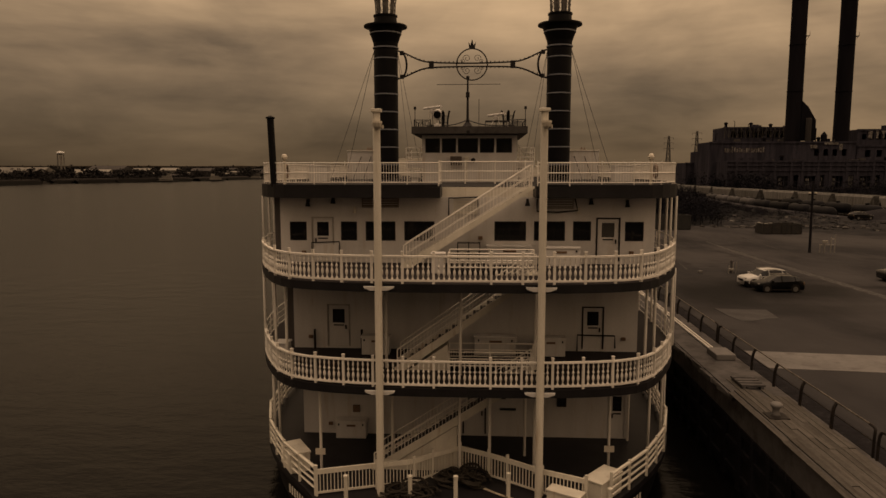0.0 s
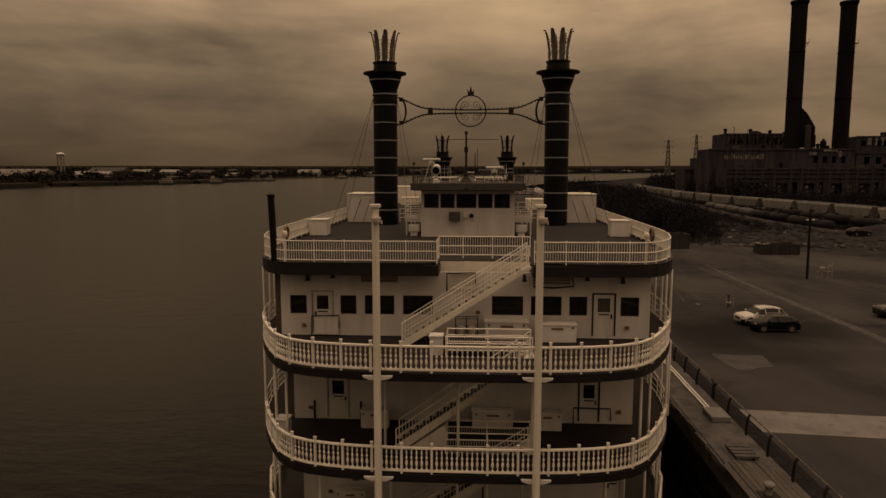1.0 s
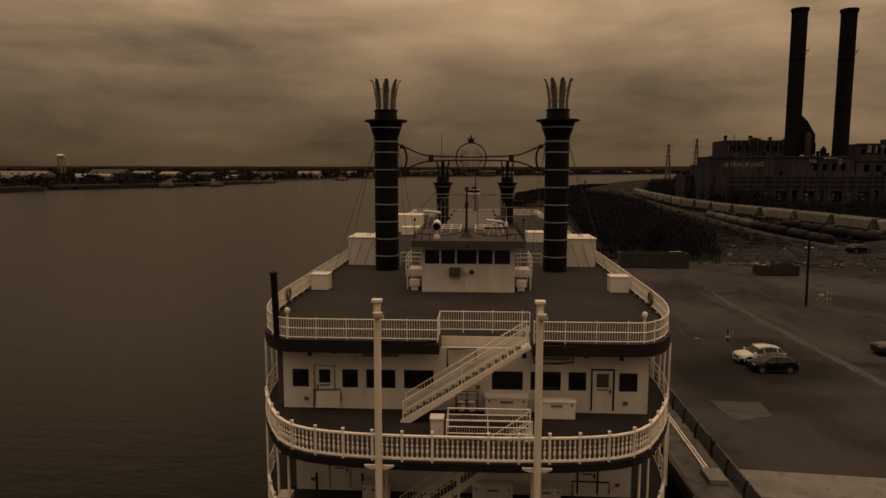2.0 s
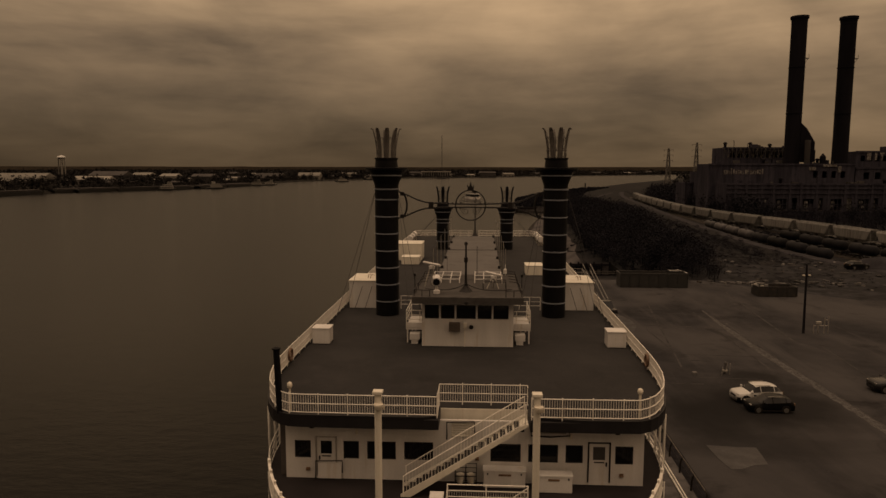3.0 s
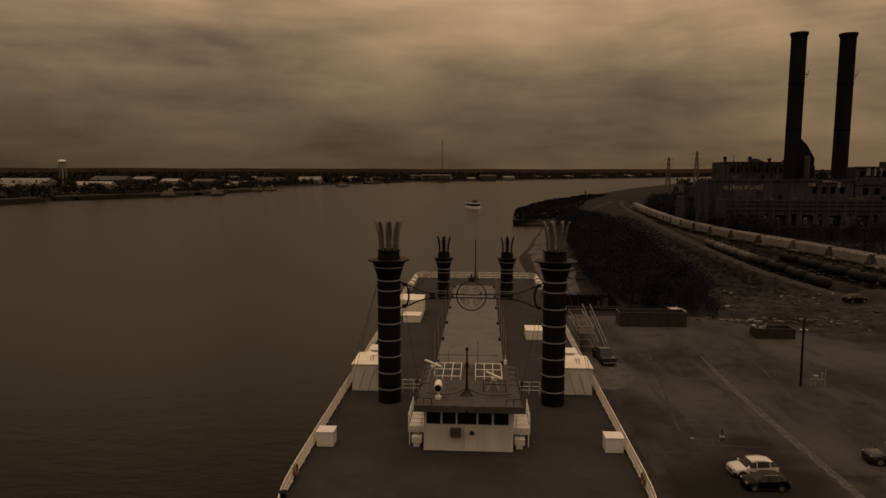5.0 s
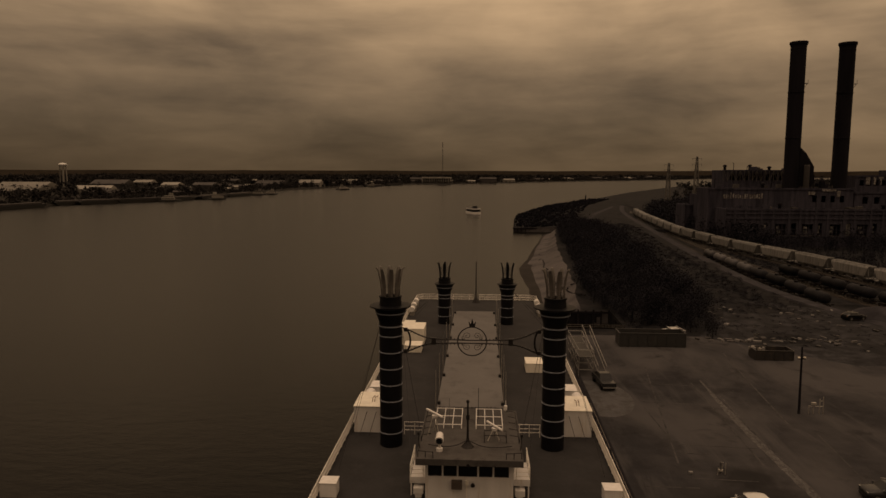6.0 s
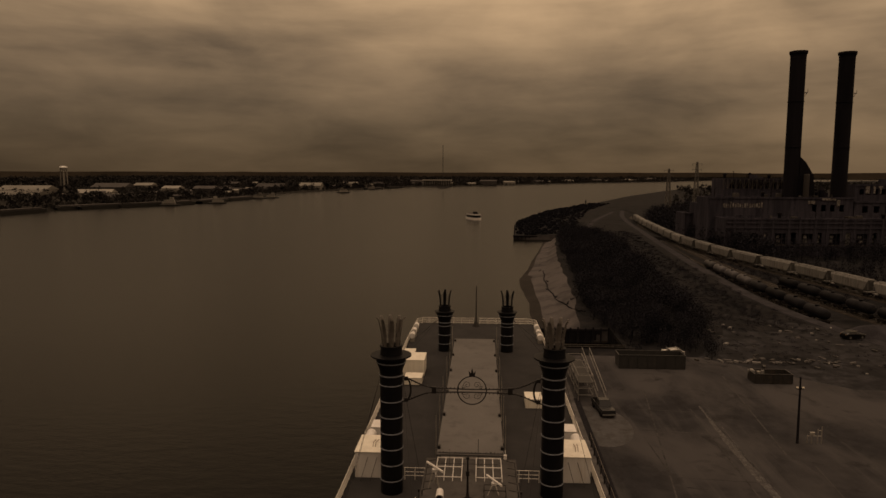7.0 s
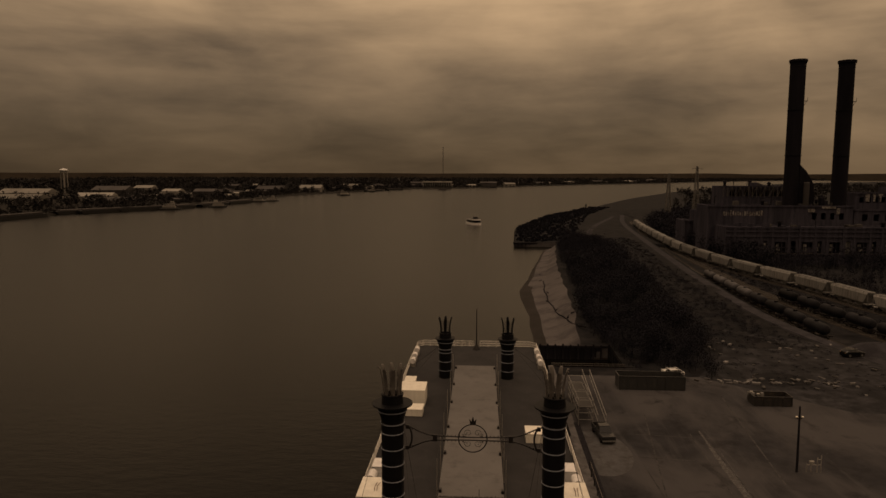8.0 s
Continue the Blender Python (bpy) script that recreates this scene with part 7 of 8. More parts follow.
lathe(bm, [(0.12, SZ), (0.10, SZ + 1.0), (0.15, SZ + 1.05), (0.15, SZ + 1.2), (0.06, SZ + 1.3)], 24.0, 63.8, 10)
part("pipe", bm, CONCRETE, t)
bm = bmesh.new()
rbox(bm, 23.75, 24.2, 63.65, 63.95, SZ + 0.3, SZ + 0.5, 0.04)
part("valve", bm, STEEL, t)
for x, y, h in ((23.62, 63.5, 0.8), (24.35, 63.6, 1.2), (24.3, 64.3, 1.0)):
    bm = bmesh.new()
    rod(bm, (x, y, SZ), (x + 0.04, y, SZ + h), 0.03, seg=6)
    part("guard_post", bm, STEEL, t)
bm = bmesh.new()
x, y = 21.1, 63.6
rbox(bm, x - 0.2, x + 0.2, y - 0.15, y + 0.15, SZ + 0.06, SZ + 0.3, 0.04)
solid("white_block", bm, PALEC, "small pale block lying on the lot", "block")
# rubble line at the edge of the dirt
rng = random.Random(21)
for i in range(84):
    if i < 44:
        x = rng.uniform(38.5, 66)
        y = 118.5 + 0.02 * (x - 38) + rng.uniform(-1.2, 1.4)
    else:
        x, y = rng.uniform(48, 76), rng.uniform(112, 148)
    l, w, h = rng.uniform(0.3, 1.5), rng.uniform(0.2, 0.6), rng.uniform(0.15, 0.45)
    bm = bmesh.new()
    rbox(bm, -l / 2, l / 2, -w / 2, w / 2, 0, h, 0.06)
    for v in bm.verts:
        v.co += Vector((rng.uniform(-1, 1), rng.uniform(-1, 1), rng.uniform(-0.3, 0.6))) * 0.07
    bmesh.ops.transform(bm, matrix=Matrix.Translation((x, y, GZ)) @ Matrix.Rotation(rng.uniform(0, 3), 4, "Z"), verts=bm.verts)
    solid("rubble_block", bm, [PALEC, CONCRETE, SKIP, CONCRETE][i % 4], ["pale broken block of concrete rubble", "weathered grey block of concrete rubble", "dark rusty block of scrap metal", "weathered grey block of concrete rubble"][i % 4], "rubble", "rubble at the edge of the lot")
# steel gangway tower beside the stern
GY = -1.6
GANG = material("dull_galvanised_steel", (0.17, 0.16, 0.15), 0.6, 0.3, spread=0.35, scale=2.0)
t = thing("gangway_tower", (17.2, 106 + GY, GZ), "pale galvanised steel gangway tower with a sloping ramp", "gangway")
for x in (14.9, 17.0):
    for y in (97.5 + GY, 101.5 + GY, 105.5 + GY, 109.5 + GY):
        bm = bmesh.new()
        h = 3.9
        rod(bm, (x, y, GZ), (x, y, GZ + h), 0.055, seg=6)
        part("leg", bm, GANG, t)
bm = bmesh.new()
for z in (1.0, 2.0, 2.9, 3.9):
    for x in (14.9, 17.0):
        rod(bm, (x, 97.5 + GY, GZ + z), (x, 109.5 + GY, GZ + z), 0.045, seg=5)
    for y in (97.5 + GY, 101.5 + GY, 105.5 + GY, 109.5 + GY):
        rod(bm, (14.9, y, GZ + z), (17.0, y, GZ + z), 0.045, seg=5)
for y in (97.5 + GY, 101.5 + GY, 105.5 + GY):
    rod(bm, (14.9, y, GZ + 1.0), (14.9, y + 4, GZ + 2.9), 0.035, seg=5)
    rod(bm, (17.0, y, GZ + 2.9), (17.0, y + 4, GZ + 1.0), 0.035, seg=5)
part("bracing", bm, GANG, t)
bm = bmesh.new()
box(bm, 14.95, 16.95, 97.5 + GY, 109.5 + GY, GZ + 2.8, GZ + 2.88)
part("walkway", bm, DARKMETAL, t)
bm = bmesh.new()
for x in (17.4, 18.6):
    rod(bm, (x, 111.5 + GY, GZ + 4.4), (x + 0.6, 99.0 + GY, GZ + 1.1), 0.06, seg=6)
    rod(bm, (x, 111.5 + GY, GZ + 3.4), (x + 0.6, 99.0 + GY, GZ + 0.1), 0.06, seg=6)
    for i in range(11):
        f = i / 10
        rod(bm, (x + 0.6 * f, 111.5 + GY - 12.5 * f, GZ + 3.4 - 3.3 * f), (x + 0.6 * f, 111.5 + GY - 12.5 * f, GZ + 4.4 - 3.3 * f), 0.03, seg=4)
part("ramp", bm, GANG, t)

# ---- trains ----


def railcar(kind, paint):
    """One railcar on the origin, along x."""
    t = thing("hopper_car" if kind == "hopper" else "tank_car", (0, 0, 0), "pale grey covered hopper railcar on the track" if kind == "hopper" else ("dark" if paint == TANKC else "faded pale") + " rounded tank railcar on the siding", "railcar", "pale hopper train" if kind == "hopper" else "dark tank train")
    L = 18.5 if kind == "hopper" else 10.6
    if kind == "hopper":
        bm = bmesh.new()
        prof = [(-1.35, 1.6), (1.35, 1.6), (1.5, 1.9), (1.5, 4.3), (1.2, 4.8), (-1.2, 4.8), (-1.5, 4.3), (-1.5, 1.9)]
        rings = [[bm.verts.new((e * (L / 2 - (2.4 if z < 1.7 else 2.1 if z < 2 else 0.7)), y, z)) for y, z in prof] for e in (-1, 1)]
        for i in range(8):
            bm.faces.new((rings[0][i], rings[0][(i + 1) % 8], rings[1][(i + 1) % 8], rings[1][i]))
        bm.faces.new(rings[0][::-1])
        bm.faces.new(rings[1])
        for k in range(3):
            x = -4.6 + k * 4.6
            a = [bm.verts.new(p) for p in ((x - 2.2, -1.3, 1.6), (x + 2.2, -1.3, 1.6), (x + 2.2, 1.3, 1.6), (x - 2.2, 1.3, 1.6))]
            b = [bm.verts.new(p) for p in ((x - 0.5, -0.5, 0.5), (x + 0.5, -0.5, 0.5), (x + 0.5, 0.5, 0.5), (x - 0.5, 0.5, 0.5))]
            bm.faces.new(b[::-1])
            for i in range(4):
                bm.faces.new((a[i], b[i], b[(i + 1) % 4], a[(i + 1) % 4]))
        for e in (-1, 1):
            xa, xb = e * (L / 2 - 0.75), e * (L / 2 - 0.4)
            rod(bm, (xb, -1.2, 1.3), (xa, -1.3, 4.5), 0.08, seg=5)
            rod(bm, (xb, 1.2, 1.3), (xa, 1.3, 4.5), 0.08, seg=5)
            box(bm, *sorted((xb, e * (L / 2 - 2.4))), -1.35, 1.35, 1.2, 1.4)
        part("hopper_body", bm, paint, t)
        bm = bmesh.new()
        box(bm, -L / 2 + 0.8, L / 2 - 0.8, -0.35, 0.35, 4.81, 4.92)
        for s in (-1, 1):
            rod(bm, (-L / 2 + 0.8, s * 1.15, 4.9), (L / 2 - 0.8, s * 1.15, 4.9), 0.06, seg=5)
        part("roof_walk", bm, paint, t)
        for i in range(9):
            x = -L / 2 + 2.2 + i * (L - 4.4) / 8
            for s in (-1, 1):
                bm = bmesh.new()
                box(bm, x - 0.06, x + 0.06, s * 1.5 - 0.035, s * 1.5 + 0.035, 1.92, 4.28)
                part("side_rib", bm, paint, t)
    else:
        bm = bmesh.new()
        n = 16
        prof = [(-L / 2 + 0.5, 0.5), (-L / 2 + 0.7, 1.0), (-L / 2 + 1.1, 1.22), (-L / 2 + 1.6, 1.32), (L / 2 - 1.6, 1.32), (L / 2 - 1.1, 1.22), (L / 2 - 0.7, 1.0), (L / 2 - 0.5, 0.5)]
        rings = [[bm.verts.new((x, r * math.cos(2 * math.pi * i / n), 2.35 + r * math.sin(2 * math.pi * i / n))) for i in range(n)] for x, r in prof]
        for a, b in zip(rings, rings[1:]):
            for i in range(n):
                bm.faces.new((a[i], a[(i + 1) % n], b[(i + 1) % n], b[i]))
        bm.faces.new(rings[0][::-1])
        bm.faces.new(rings[-1])
        part("tank", bm, paint, t, smooth=True)
        bm = bmesh.new()
        lathe(bm, [(0.5, 3.5), (0.5, 3.95), (0.4, 4.05)], 0, 0, 12)
        part("dome", bm, paint, t)
        bm = bmesh.new()
        box(bm, -L / 2, L / 2, -0.25, 0.25, 0.95, 1.2)
        part("sill", bm, DARKMETAL, t)
    for s in (-1, 1):
        bm = bmesh.new()
        box(bm, s * (L / 2 - 0.2) - 0.1, s * (L / 2 - 0.2) + 0.1, -1.35, 1.35, 0.95, 1.25)
        rod(bm, (s * (L / 2 - 0.1), 0, 0.9), (s * (L / 2 + 0.5), 0, 0.9), 0.12, seg=6)
        part("coupler", bm, DARKMETAL, t)
    for s in (-1, 1):
        bm = bmesh.new()
        for q in (-0.85, 0.85):
            for w in (-0.75, 0.75):
                rod(bm, (s * (L / 2 - 2.0) + q, w - 0.07, 0.45), (s * (L / 2 - 2.0) + q, w + 0.07, 0.45), 0.43, seg=12)
        box(bm, s * (L / 2 - 2.0) - 1.2, s * (L / 2 - 2.0) + 1.2, -0.95, 0.95, 0.4, 0.8)
        part("wheel_truck", bm, DARKMETAL, t)
    return t


def place_train(first, line, start, step, count):
    spots = along(smooth_line(line, 3), step, start)[:count]
    for i, (x, y, a) in enumerate(spots):
        m = Matrix.Translation((x, y, GT + 0.40)) @ Matrix.Rotation(a, 4, "Z")
        if i == 0:
            first.matrix_basis = m
        else:
            copy_thing(first, m)


place_train(railcar("hopper", HOPPER), TRAIN, 60.0, 19.6, 22)
place_train(railcar("tank", TANKPALE), TANKS, 192.0, 12.0, 4)
place_train(railcar("tank", TANKC), TANKS, 240.0, 12.0, 4)
place_train(railcar("tank", TANKC), SIDING, 232.0, 12.0, 9)
# gravel heap
bm = bmesh.new()
prev = None
for r, z in ((6.5, -0.2), (5.2, 0.7), (3.6, 1.4), (1.8, 1.9), (0.2, 2.1)):
    cur = [bm.verts.new((83.0 + r * (1.2 + 0.2 * noise.noise(Vector((k, r, 1)))) * math.cos(k * math.pi / 9), 141 + r * (0.8 + 0.2 * noise.noise(Vector((k, r, 2)))) * math.sin(k * math.pi / 9), GZ + z)) for k in range(18)]
    if prev:
        for k in range(18):
            bm.faces.new((prev[k], prev[(k + 1) % 18], cur[(k + 1) % 18], cur[k]))
    prev = cur
solid("gravel_mound", bm, ROADDIRT, "low heap of gravel beside the tracks", "gravel heap", smooth=True)

# ---- the derelict power plant ----
plant = thing("power_plant", (150, 320, GT), "derelict dark brick power plant with two tall chimneys", "power plant")


def hall(name, x0, x1, y0, y1, z1, holes, label=""):
    """A brick hall: pierced front wall with recessed dark openings, sides, back and roof."""
    bm = bmesh.new()
    pierced(bm, x0, x1, -0.5, z1, y0, y0 + 0.8, holes)
    fr = part(name, bm, BRICK, plant, label)
    bm = bmesh.new()
    box(bm, x0, x0 + 0.8, y0 + 0.802, y1, -0.5, z1)
    box(bm, x1 - 0.8, x1, y0 + 0.802, y1, -0.5, z1)
    box(bm, x0 + 0.8, x1 - 0.8, y1 - 0.8, y1, -0.5, z1)
    box(bm, x0 + 0.802, x1 - 0.802, y0 + 0.802, y1 - 0.802, z1 - 0.9, z1 - 0.5)
    part("hall_shell", bm, BRICK, plant)
    bm = bmesh.new()
    box(bm, x0 - 0.35, x1 + 0.35, y0 - 0.35, y0 + 0.002, z1 - 0.6, z1 + 0.2)
    part("cornice", bm, BRICK, plant)
    return fr


# broken glass, its pale tone also standing in for sky showing through
BROKEN = material("broken_glazing", (0.10, 0.094, 0.088), 0.6, spread=0.5, scale=0.6, fine=3, stain=(0.02, 0.018, 0.017), stain_at=0.5)
FX0, FX1, FY = 107.0, 240.0, 300.5
wins = []
x = 112.0
k = 0
while x < 226:
    w = (2.2, 4.6, 1.8, 4.6)[k % 4]
    wins.append((x, x + w, GZ + 2.2, 10.2 if w > 3 else 10.6))
    x += w + (2.4, 2.0, 3.2, 2.2)[k % 4]
    k += 1
front = hall("turbine_hall_wall", FX0, FX1, FY, 314.0, 16.6, wins, "sooty brick hall front with tall window openings")
for i, (a, b, c, d) in enumerate(wins):
    bm = bmesh.new()
    t_ = 0.18
    box(bm, a + 0.01, b - 0.01, FY + 0.3, FY + 0.5, d - t_, d - 0.01)
    box(bm, a + 0.01, b - 0.01, FY + 0.3, FY + 0.5, (c + d) / 2 - 0.1, (c + d) / 2 + 0.1)
    if b - a > 3:
        for q in (1, 2):
            xx = a + (b - a) * q / 3
            box(bm, xx - 0.1, xx + 0.1, FY + 0.3, FY + 0.5, c, d - t_)
    part("window_frame", bm, BRICK, front)
    bm = bmesh.new()
    rbox(bm, a - 0.3, b + 0.3, FY - 0.25, FY, c - 0.5, c, 0.05)
    part("sill", bm, material("sill_stone", (0.045, 0.038, 0.031), 0.9) if i == 0 else bpy.data.materials["sill_stone"], front)
    bm = bmesh.new()
    box(bm, a + 0.05, b - 0.05, FY + 0.55, FY + 0.6, c, (d if i % 5 else (c + d) / 2))
    if i % 3 != 1:
        part("window_pane", bm, [GLASS, BROKEN, BRICK][i % 3 if i % 4 else 1], front)
    else:
        bm.free()
    # what is left of the glazing: uneven sheets, sky glints painted as pale colour
    if b - a > 3 or i % 4 == 2:
        for k in range(2):
            w, h = (b - a) * (0.25 + 0.3 * abs(noise.noise(Vector((i * 1.3, k, 0.2))))), (d - c) * (0.16 + 0.3 * abs(noise.noise(Vector((i * 0.9, k, 5.2)))))
            xa = a + 0.1 + (b - a - w - 0.2) * abs(noise.noise(Vector((i * 2.1, k, 9.1))) * 1.6) % 1.0
            za = c + (d - c - h) * (0.25 + 0.5 * k)
            bm = bmesh.new()
            box(bm, xa, xa + w, FY + 0.50 - 0.05 * k, FY + 0.53 - 0.05 * k, za, za + h)
            part("glazing_sheet", bm, BROKEN if (i + k) % 3 else GRAFF, front)
bm = bmesh.new()
for z in (4.6, 12.3, 14.4):
    box(bm, FX0 - 0.1, FX1 + 0.1, FY - 0.42, FY - 0.002, z, z + 0.45)
part("string_course", bm, BRICK, front, "projecting brick string courses")
# pilasters between the openings
bm = bmesh.new()
box(bm, -0.5, 0.5, -0.3, 0.0, -3.4, 13.2)
PIL = mesh_of("pilaster", bm, BRICK)
for i, (a, b, c, d) in enumerate(wins):
    piece("pilaster", PIL, Matrix.Translation((a - 1.0, FY - 0.002, GZ)), front)
hall("boiler_house_wall", 104.0, 168.0, 315.0, 332.0, 25.2, [(150 + i * 4.0, 152 + i * 4.0, 19.0, 22.0) for i in range(4)])
hall("upper_hall_wall", 168.5, 232.0, 315.0, 340.0, 23.6, [(172 + i * 5.0, 174.5 + i * 5.0, 18.5, 21.5) for i in range(11)])
hall("coal_bunker_wall", 120.0, 154.0, 344.0, 360.0, 33.4, [(123.4 + i * 3.4, 126.0 + i * 3.4, 28.6, 31.6) for i in range(8)])
hall("annex_wall", 102.9, 106.4, 346.0, 362.0, 16.2, [])
hall("annex_wall", 106.8, 119.4, 336.0, 352.0, 21.6, [(108.5 + i * 2.8, 110.0 + i * 2.8, 14.0, 18.0) for i in range(4)])
hall("roof_block_wall", 172.0, 187.0, 322.0, 334.0, 31.0, [(174 + i * 3.2, 176 + i * 3.2, 26.5, 29.0) for i in range(4)])
hall("roof_block_wall", 190.0, 226.0, 324.0, 336.0, 33.5, [(193 + i * 5, 196 + i * 5, 28.0, 31.0) for i in range(6)])
# roof clutter: stubs of wall, ventilators, tanks, bent pipes and posts
rng = random.Random(77)
for x0, x1, y, z, n in ((108, 226, 306, 16.1, 26), (106, 140, 322, 24.7, 9), (150, 167, 324, 24.7, 7), (170, 230, 330, 23.1, 22), (121, 153, 351, 32.9, 9), (191, 225, 330, 33.0, 9)):
    for i in range(n):
        x, yy = rng.uniform(x0, x1), y + rng.uniform(-4, 4)
        bm = bmesh.new()
        k = rng.randrange(4)
        if k == 0:
            box(bm, x - rng.uniform(0.6, 2.4), x + rng.uniform(0.6, 2.4), yy, yy + 0.6, z, z + rng.uniform(0.8, 2.4))
        elif k == 1:
            h = rng.uniform(1.2, 2.6)
            lathe(bm, [(0.7, z), (0.7, z + h), (1.1, z + h + 0.1), (0.9, z + h + 0.7), (0.2, z + h + 1.0)], x, yy, 10)
        elif k == 2:
            h = rng.uniform(2.0, 4.5)
            tube(bm, [(x, yy, z), (x, yy, z + h), (x + rng.uniform(-1.5, 1.5), yy, z + h + 0.4)], 0.16, 5)
        else:
            rbox(bm, x - 1.2, x + 1.2, yy - 1, yy + 1, z, z + rng.uniform(1.0, 2.2), 0.08)
        part(("wall_stub", "roof_ventilator", "bent_pipe", "roof_housing")[k], bm, (BRICK, CHIMNEY, CHIMNEY, BLDGDK)[k], plant)
PYLONS2 = material("gallery_steel", (0.055, 0.047, 0.04), 0.7, 0.1, spread=0.4, scale=1.0)
# open steel gallery on the bunker roof
bm = bmesh.new()
for x in range(0, 34, 2):
    rod(bm, (120.3 + x, 343.6, 28.2), (120.3 + x, 343.6, 33.2), 0.14, seg=4)
    rod(bm, (120.3 + x, 343.6, 28.2 if x % 4 else 33.2), (122.3 + x, 343.6, 33.2 if x % 4 else 28.2), 0.10, seg=4)
part("steel_gallery", bm, PYLONS2, plant, "rusty steel lattice gallery")
# painted wall band, unreadable: bars
rng = random.Random(8)
bm = bmesh.new()
for i in range(17):
    x = 110.6 + i * 1.05
    h = rng.uniform(1.6, 2.6)
    box(bm, x, x + rng.uniform(0.4, 0.8), 314.9, 314.98, 20.6, 20.6 + h)
part("painted_bar_run", bm, GRAFF, plant, "faded pale painted bars on the brick", kind="stuff")
bm = bmesh.new()
for x0, x1, z0, z1 in ((176.5, 178.3, 27.0, 30.4), (180, 181, 27.0, 30.4), (182.2, 184.2, 29.6, 30.4), (182.8, 183.6, 27, 29.6), (192.5, 198, 28.0, 32.0), (148, 151, 22.4, 23.8), (160.5, 162, 21.5, 24.2), (154, 160, 24.0, 25.0)):
    box(bm, x0, x1, (321.6 if x0 > 170 else 314.6) + (2.0 if x0 > 190 else 0), (321.64 if x0 > 170 else 314.64) + (2.0 if x0 > 190 else 0), z0, z1)
part("painted_bar_run", bm, GRAFF, plant, kind="stuff")


def chimney(cx, cy, r0, r1, z0, z1):
    bm = bmesh.new()
    lathe(bm, [(r0, z0), (r0 * 0.97, z0 + 12), (r1, z1 - 3.5), (r1 * 1.03, z1 - 3.2), (r1 * 1.0, z1 - 2.8), (r1 * 1.04, z1 - 1.6), (r1 * 1.16, z1 - 1.0), (r1 * 1.16, z1), (r1 * 0.92, z1), (r1 * 0.9, z1 - 6)], cx, cy, 28)
    ch = part("chimney", bm, CHIMNEY, plant, "tall dark brick chimney")
    for z in (z0 + (z1 - z0) * 0.35, z0 + (z1 - z0) * 0.66):
        bm = bmesh.new()
        rad = r0 + (r1 - r0) * (z - z0) / (z1 - z0)
        lathe(bm, [(rad, z - 0.15), (rad + 0.2, z - 0.1), (rad + 0.2, z + 0.1), (rad, z + 0.15)], cx, cy, 28, cap=False)
        part("hoop", bm, CHIMNEY, ch)
    bm = bmesh.new()
    tz = z0 + (z1 - z0) * 0.72
    for i in range(20):
        rod(bm, (cx + r0 * 0.98, cy, z0 + 8 + i * 2.6), (cx + r0 * 0.98 + 0.3, cy, z0 + 8 + i * 2.6), 0.06, seg=4)
    box(bm, cx + r1 + 0.1, cx + r1 + 1.5, cy - 0.8, cy + 0.8, tz, tz + 0.2)
    rod(bm, (cx + r1 + 1.4, cy - 0.7, tz), (cx + r1 + 1.4, cy - 0.7, tz + 1.8), 0.08, seg=4)
    rod(bm, (cx + r1 + 0.1, cy, tz - 2.0), (cx + r1 + 1.4, cy, tz), 0.1, seg=4)
    part("chimney_platform", bm, DARKMETAL, ch)


chimney(142.7, 321.0, 3.4, 3.3, 25.0, 90.6)
chimney(164.1, 321.0, 3.4, 3.3, 25.0, 90.1)
# breeching duct by the first chimney
bm = bmesh.new()
v = [(145.2, 43.6), (145.2, 33.0), (145.2, 26.0), (149.2, 26.0), (151.6, 26.0), (151.6, 35.0), (147.9, 41.0)]
a = [bm.verts.new((x, 318.5, z)) for x, z in v]
b = [bm.verts.new((x, 324.0, z)) for x, z in v]
bm.faces.new(a)
bm.faces.new(b[::-1])
for i in range(7):
    bm.faces.new((a[i], b[i], b[(i + 1) % 7], a[(i + 1) % 7]))
part("flue_duct", bm, CHIMNEY, plant, "dark flue duct")
bm = bmesh.new()
lathe(bm, [(1.2, 25.2), (1.2, 35.5), (1.0, 35.8)], 147.6, 316.6, 12)
part("pale_vessel", bm, BLDGDK, plant, "pale vertical vessel")
bm = bmesh.new()
lathe(bm, [(1.3, 25.2), (1.3, 28.5), (0.2, 30.0)], 156.5, 320.6, 12)
rod(bm, (152.5, 320, 25.2), (152.5, 320, 31.5), 0.25, seg=6)
part("roof_vent", bm, CHIMNEY, plant)
bm = bmesh.new()
box(bm, 186, 240, 275, 276, -0.5, 2.6)
solid("low_wall", bm, PALEC, "low pale wall before the power plant", "wall")

# lattice pylons


PYLONS = material("pylon_steel", (0.075, 0.068, 0.06), 0.6, 0.2, spread=0.2, scale=1.0)


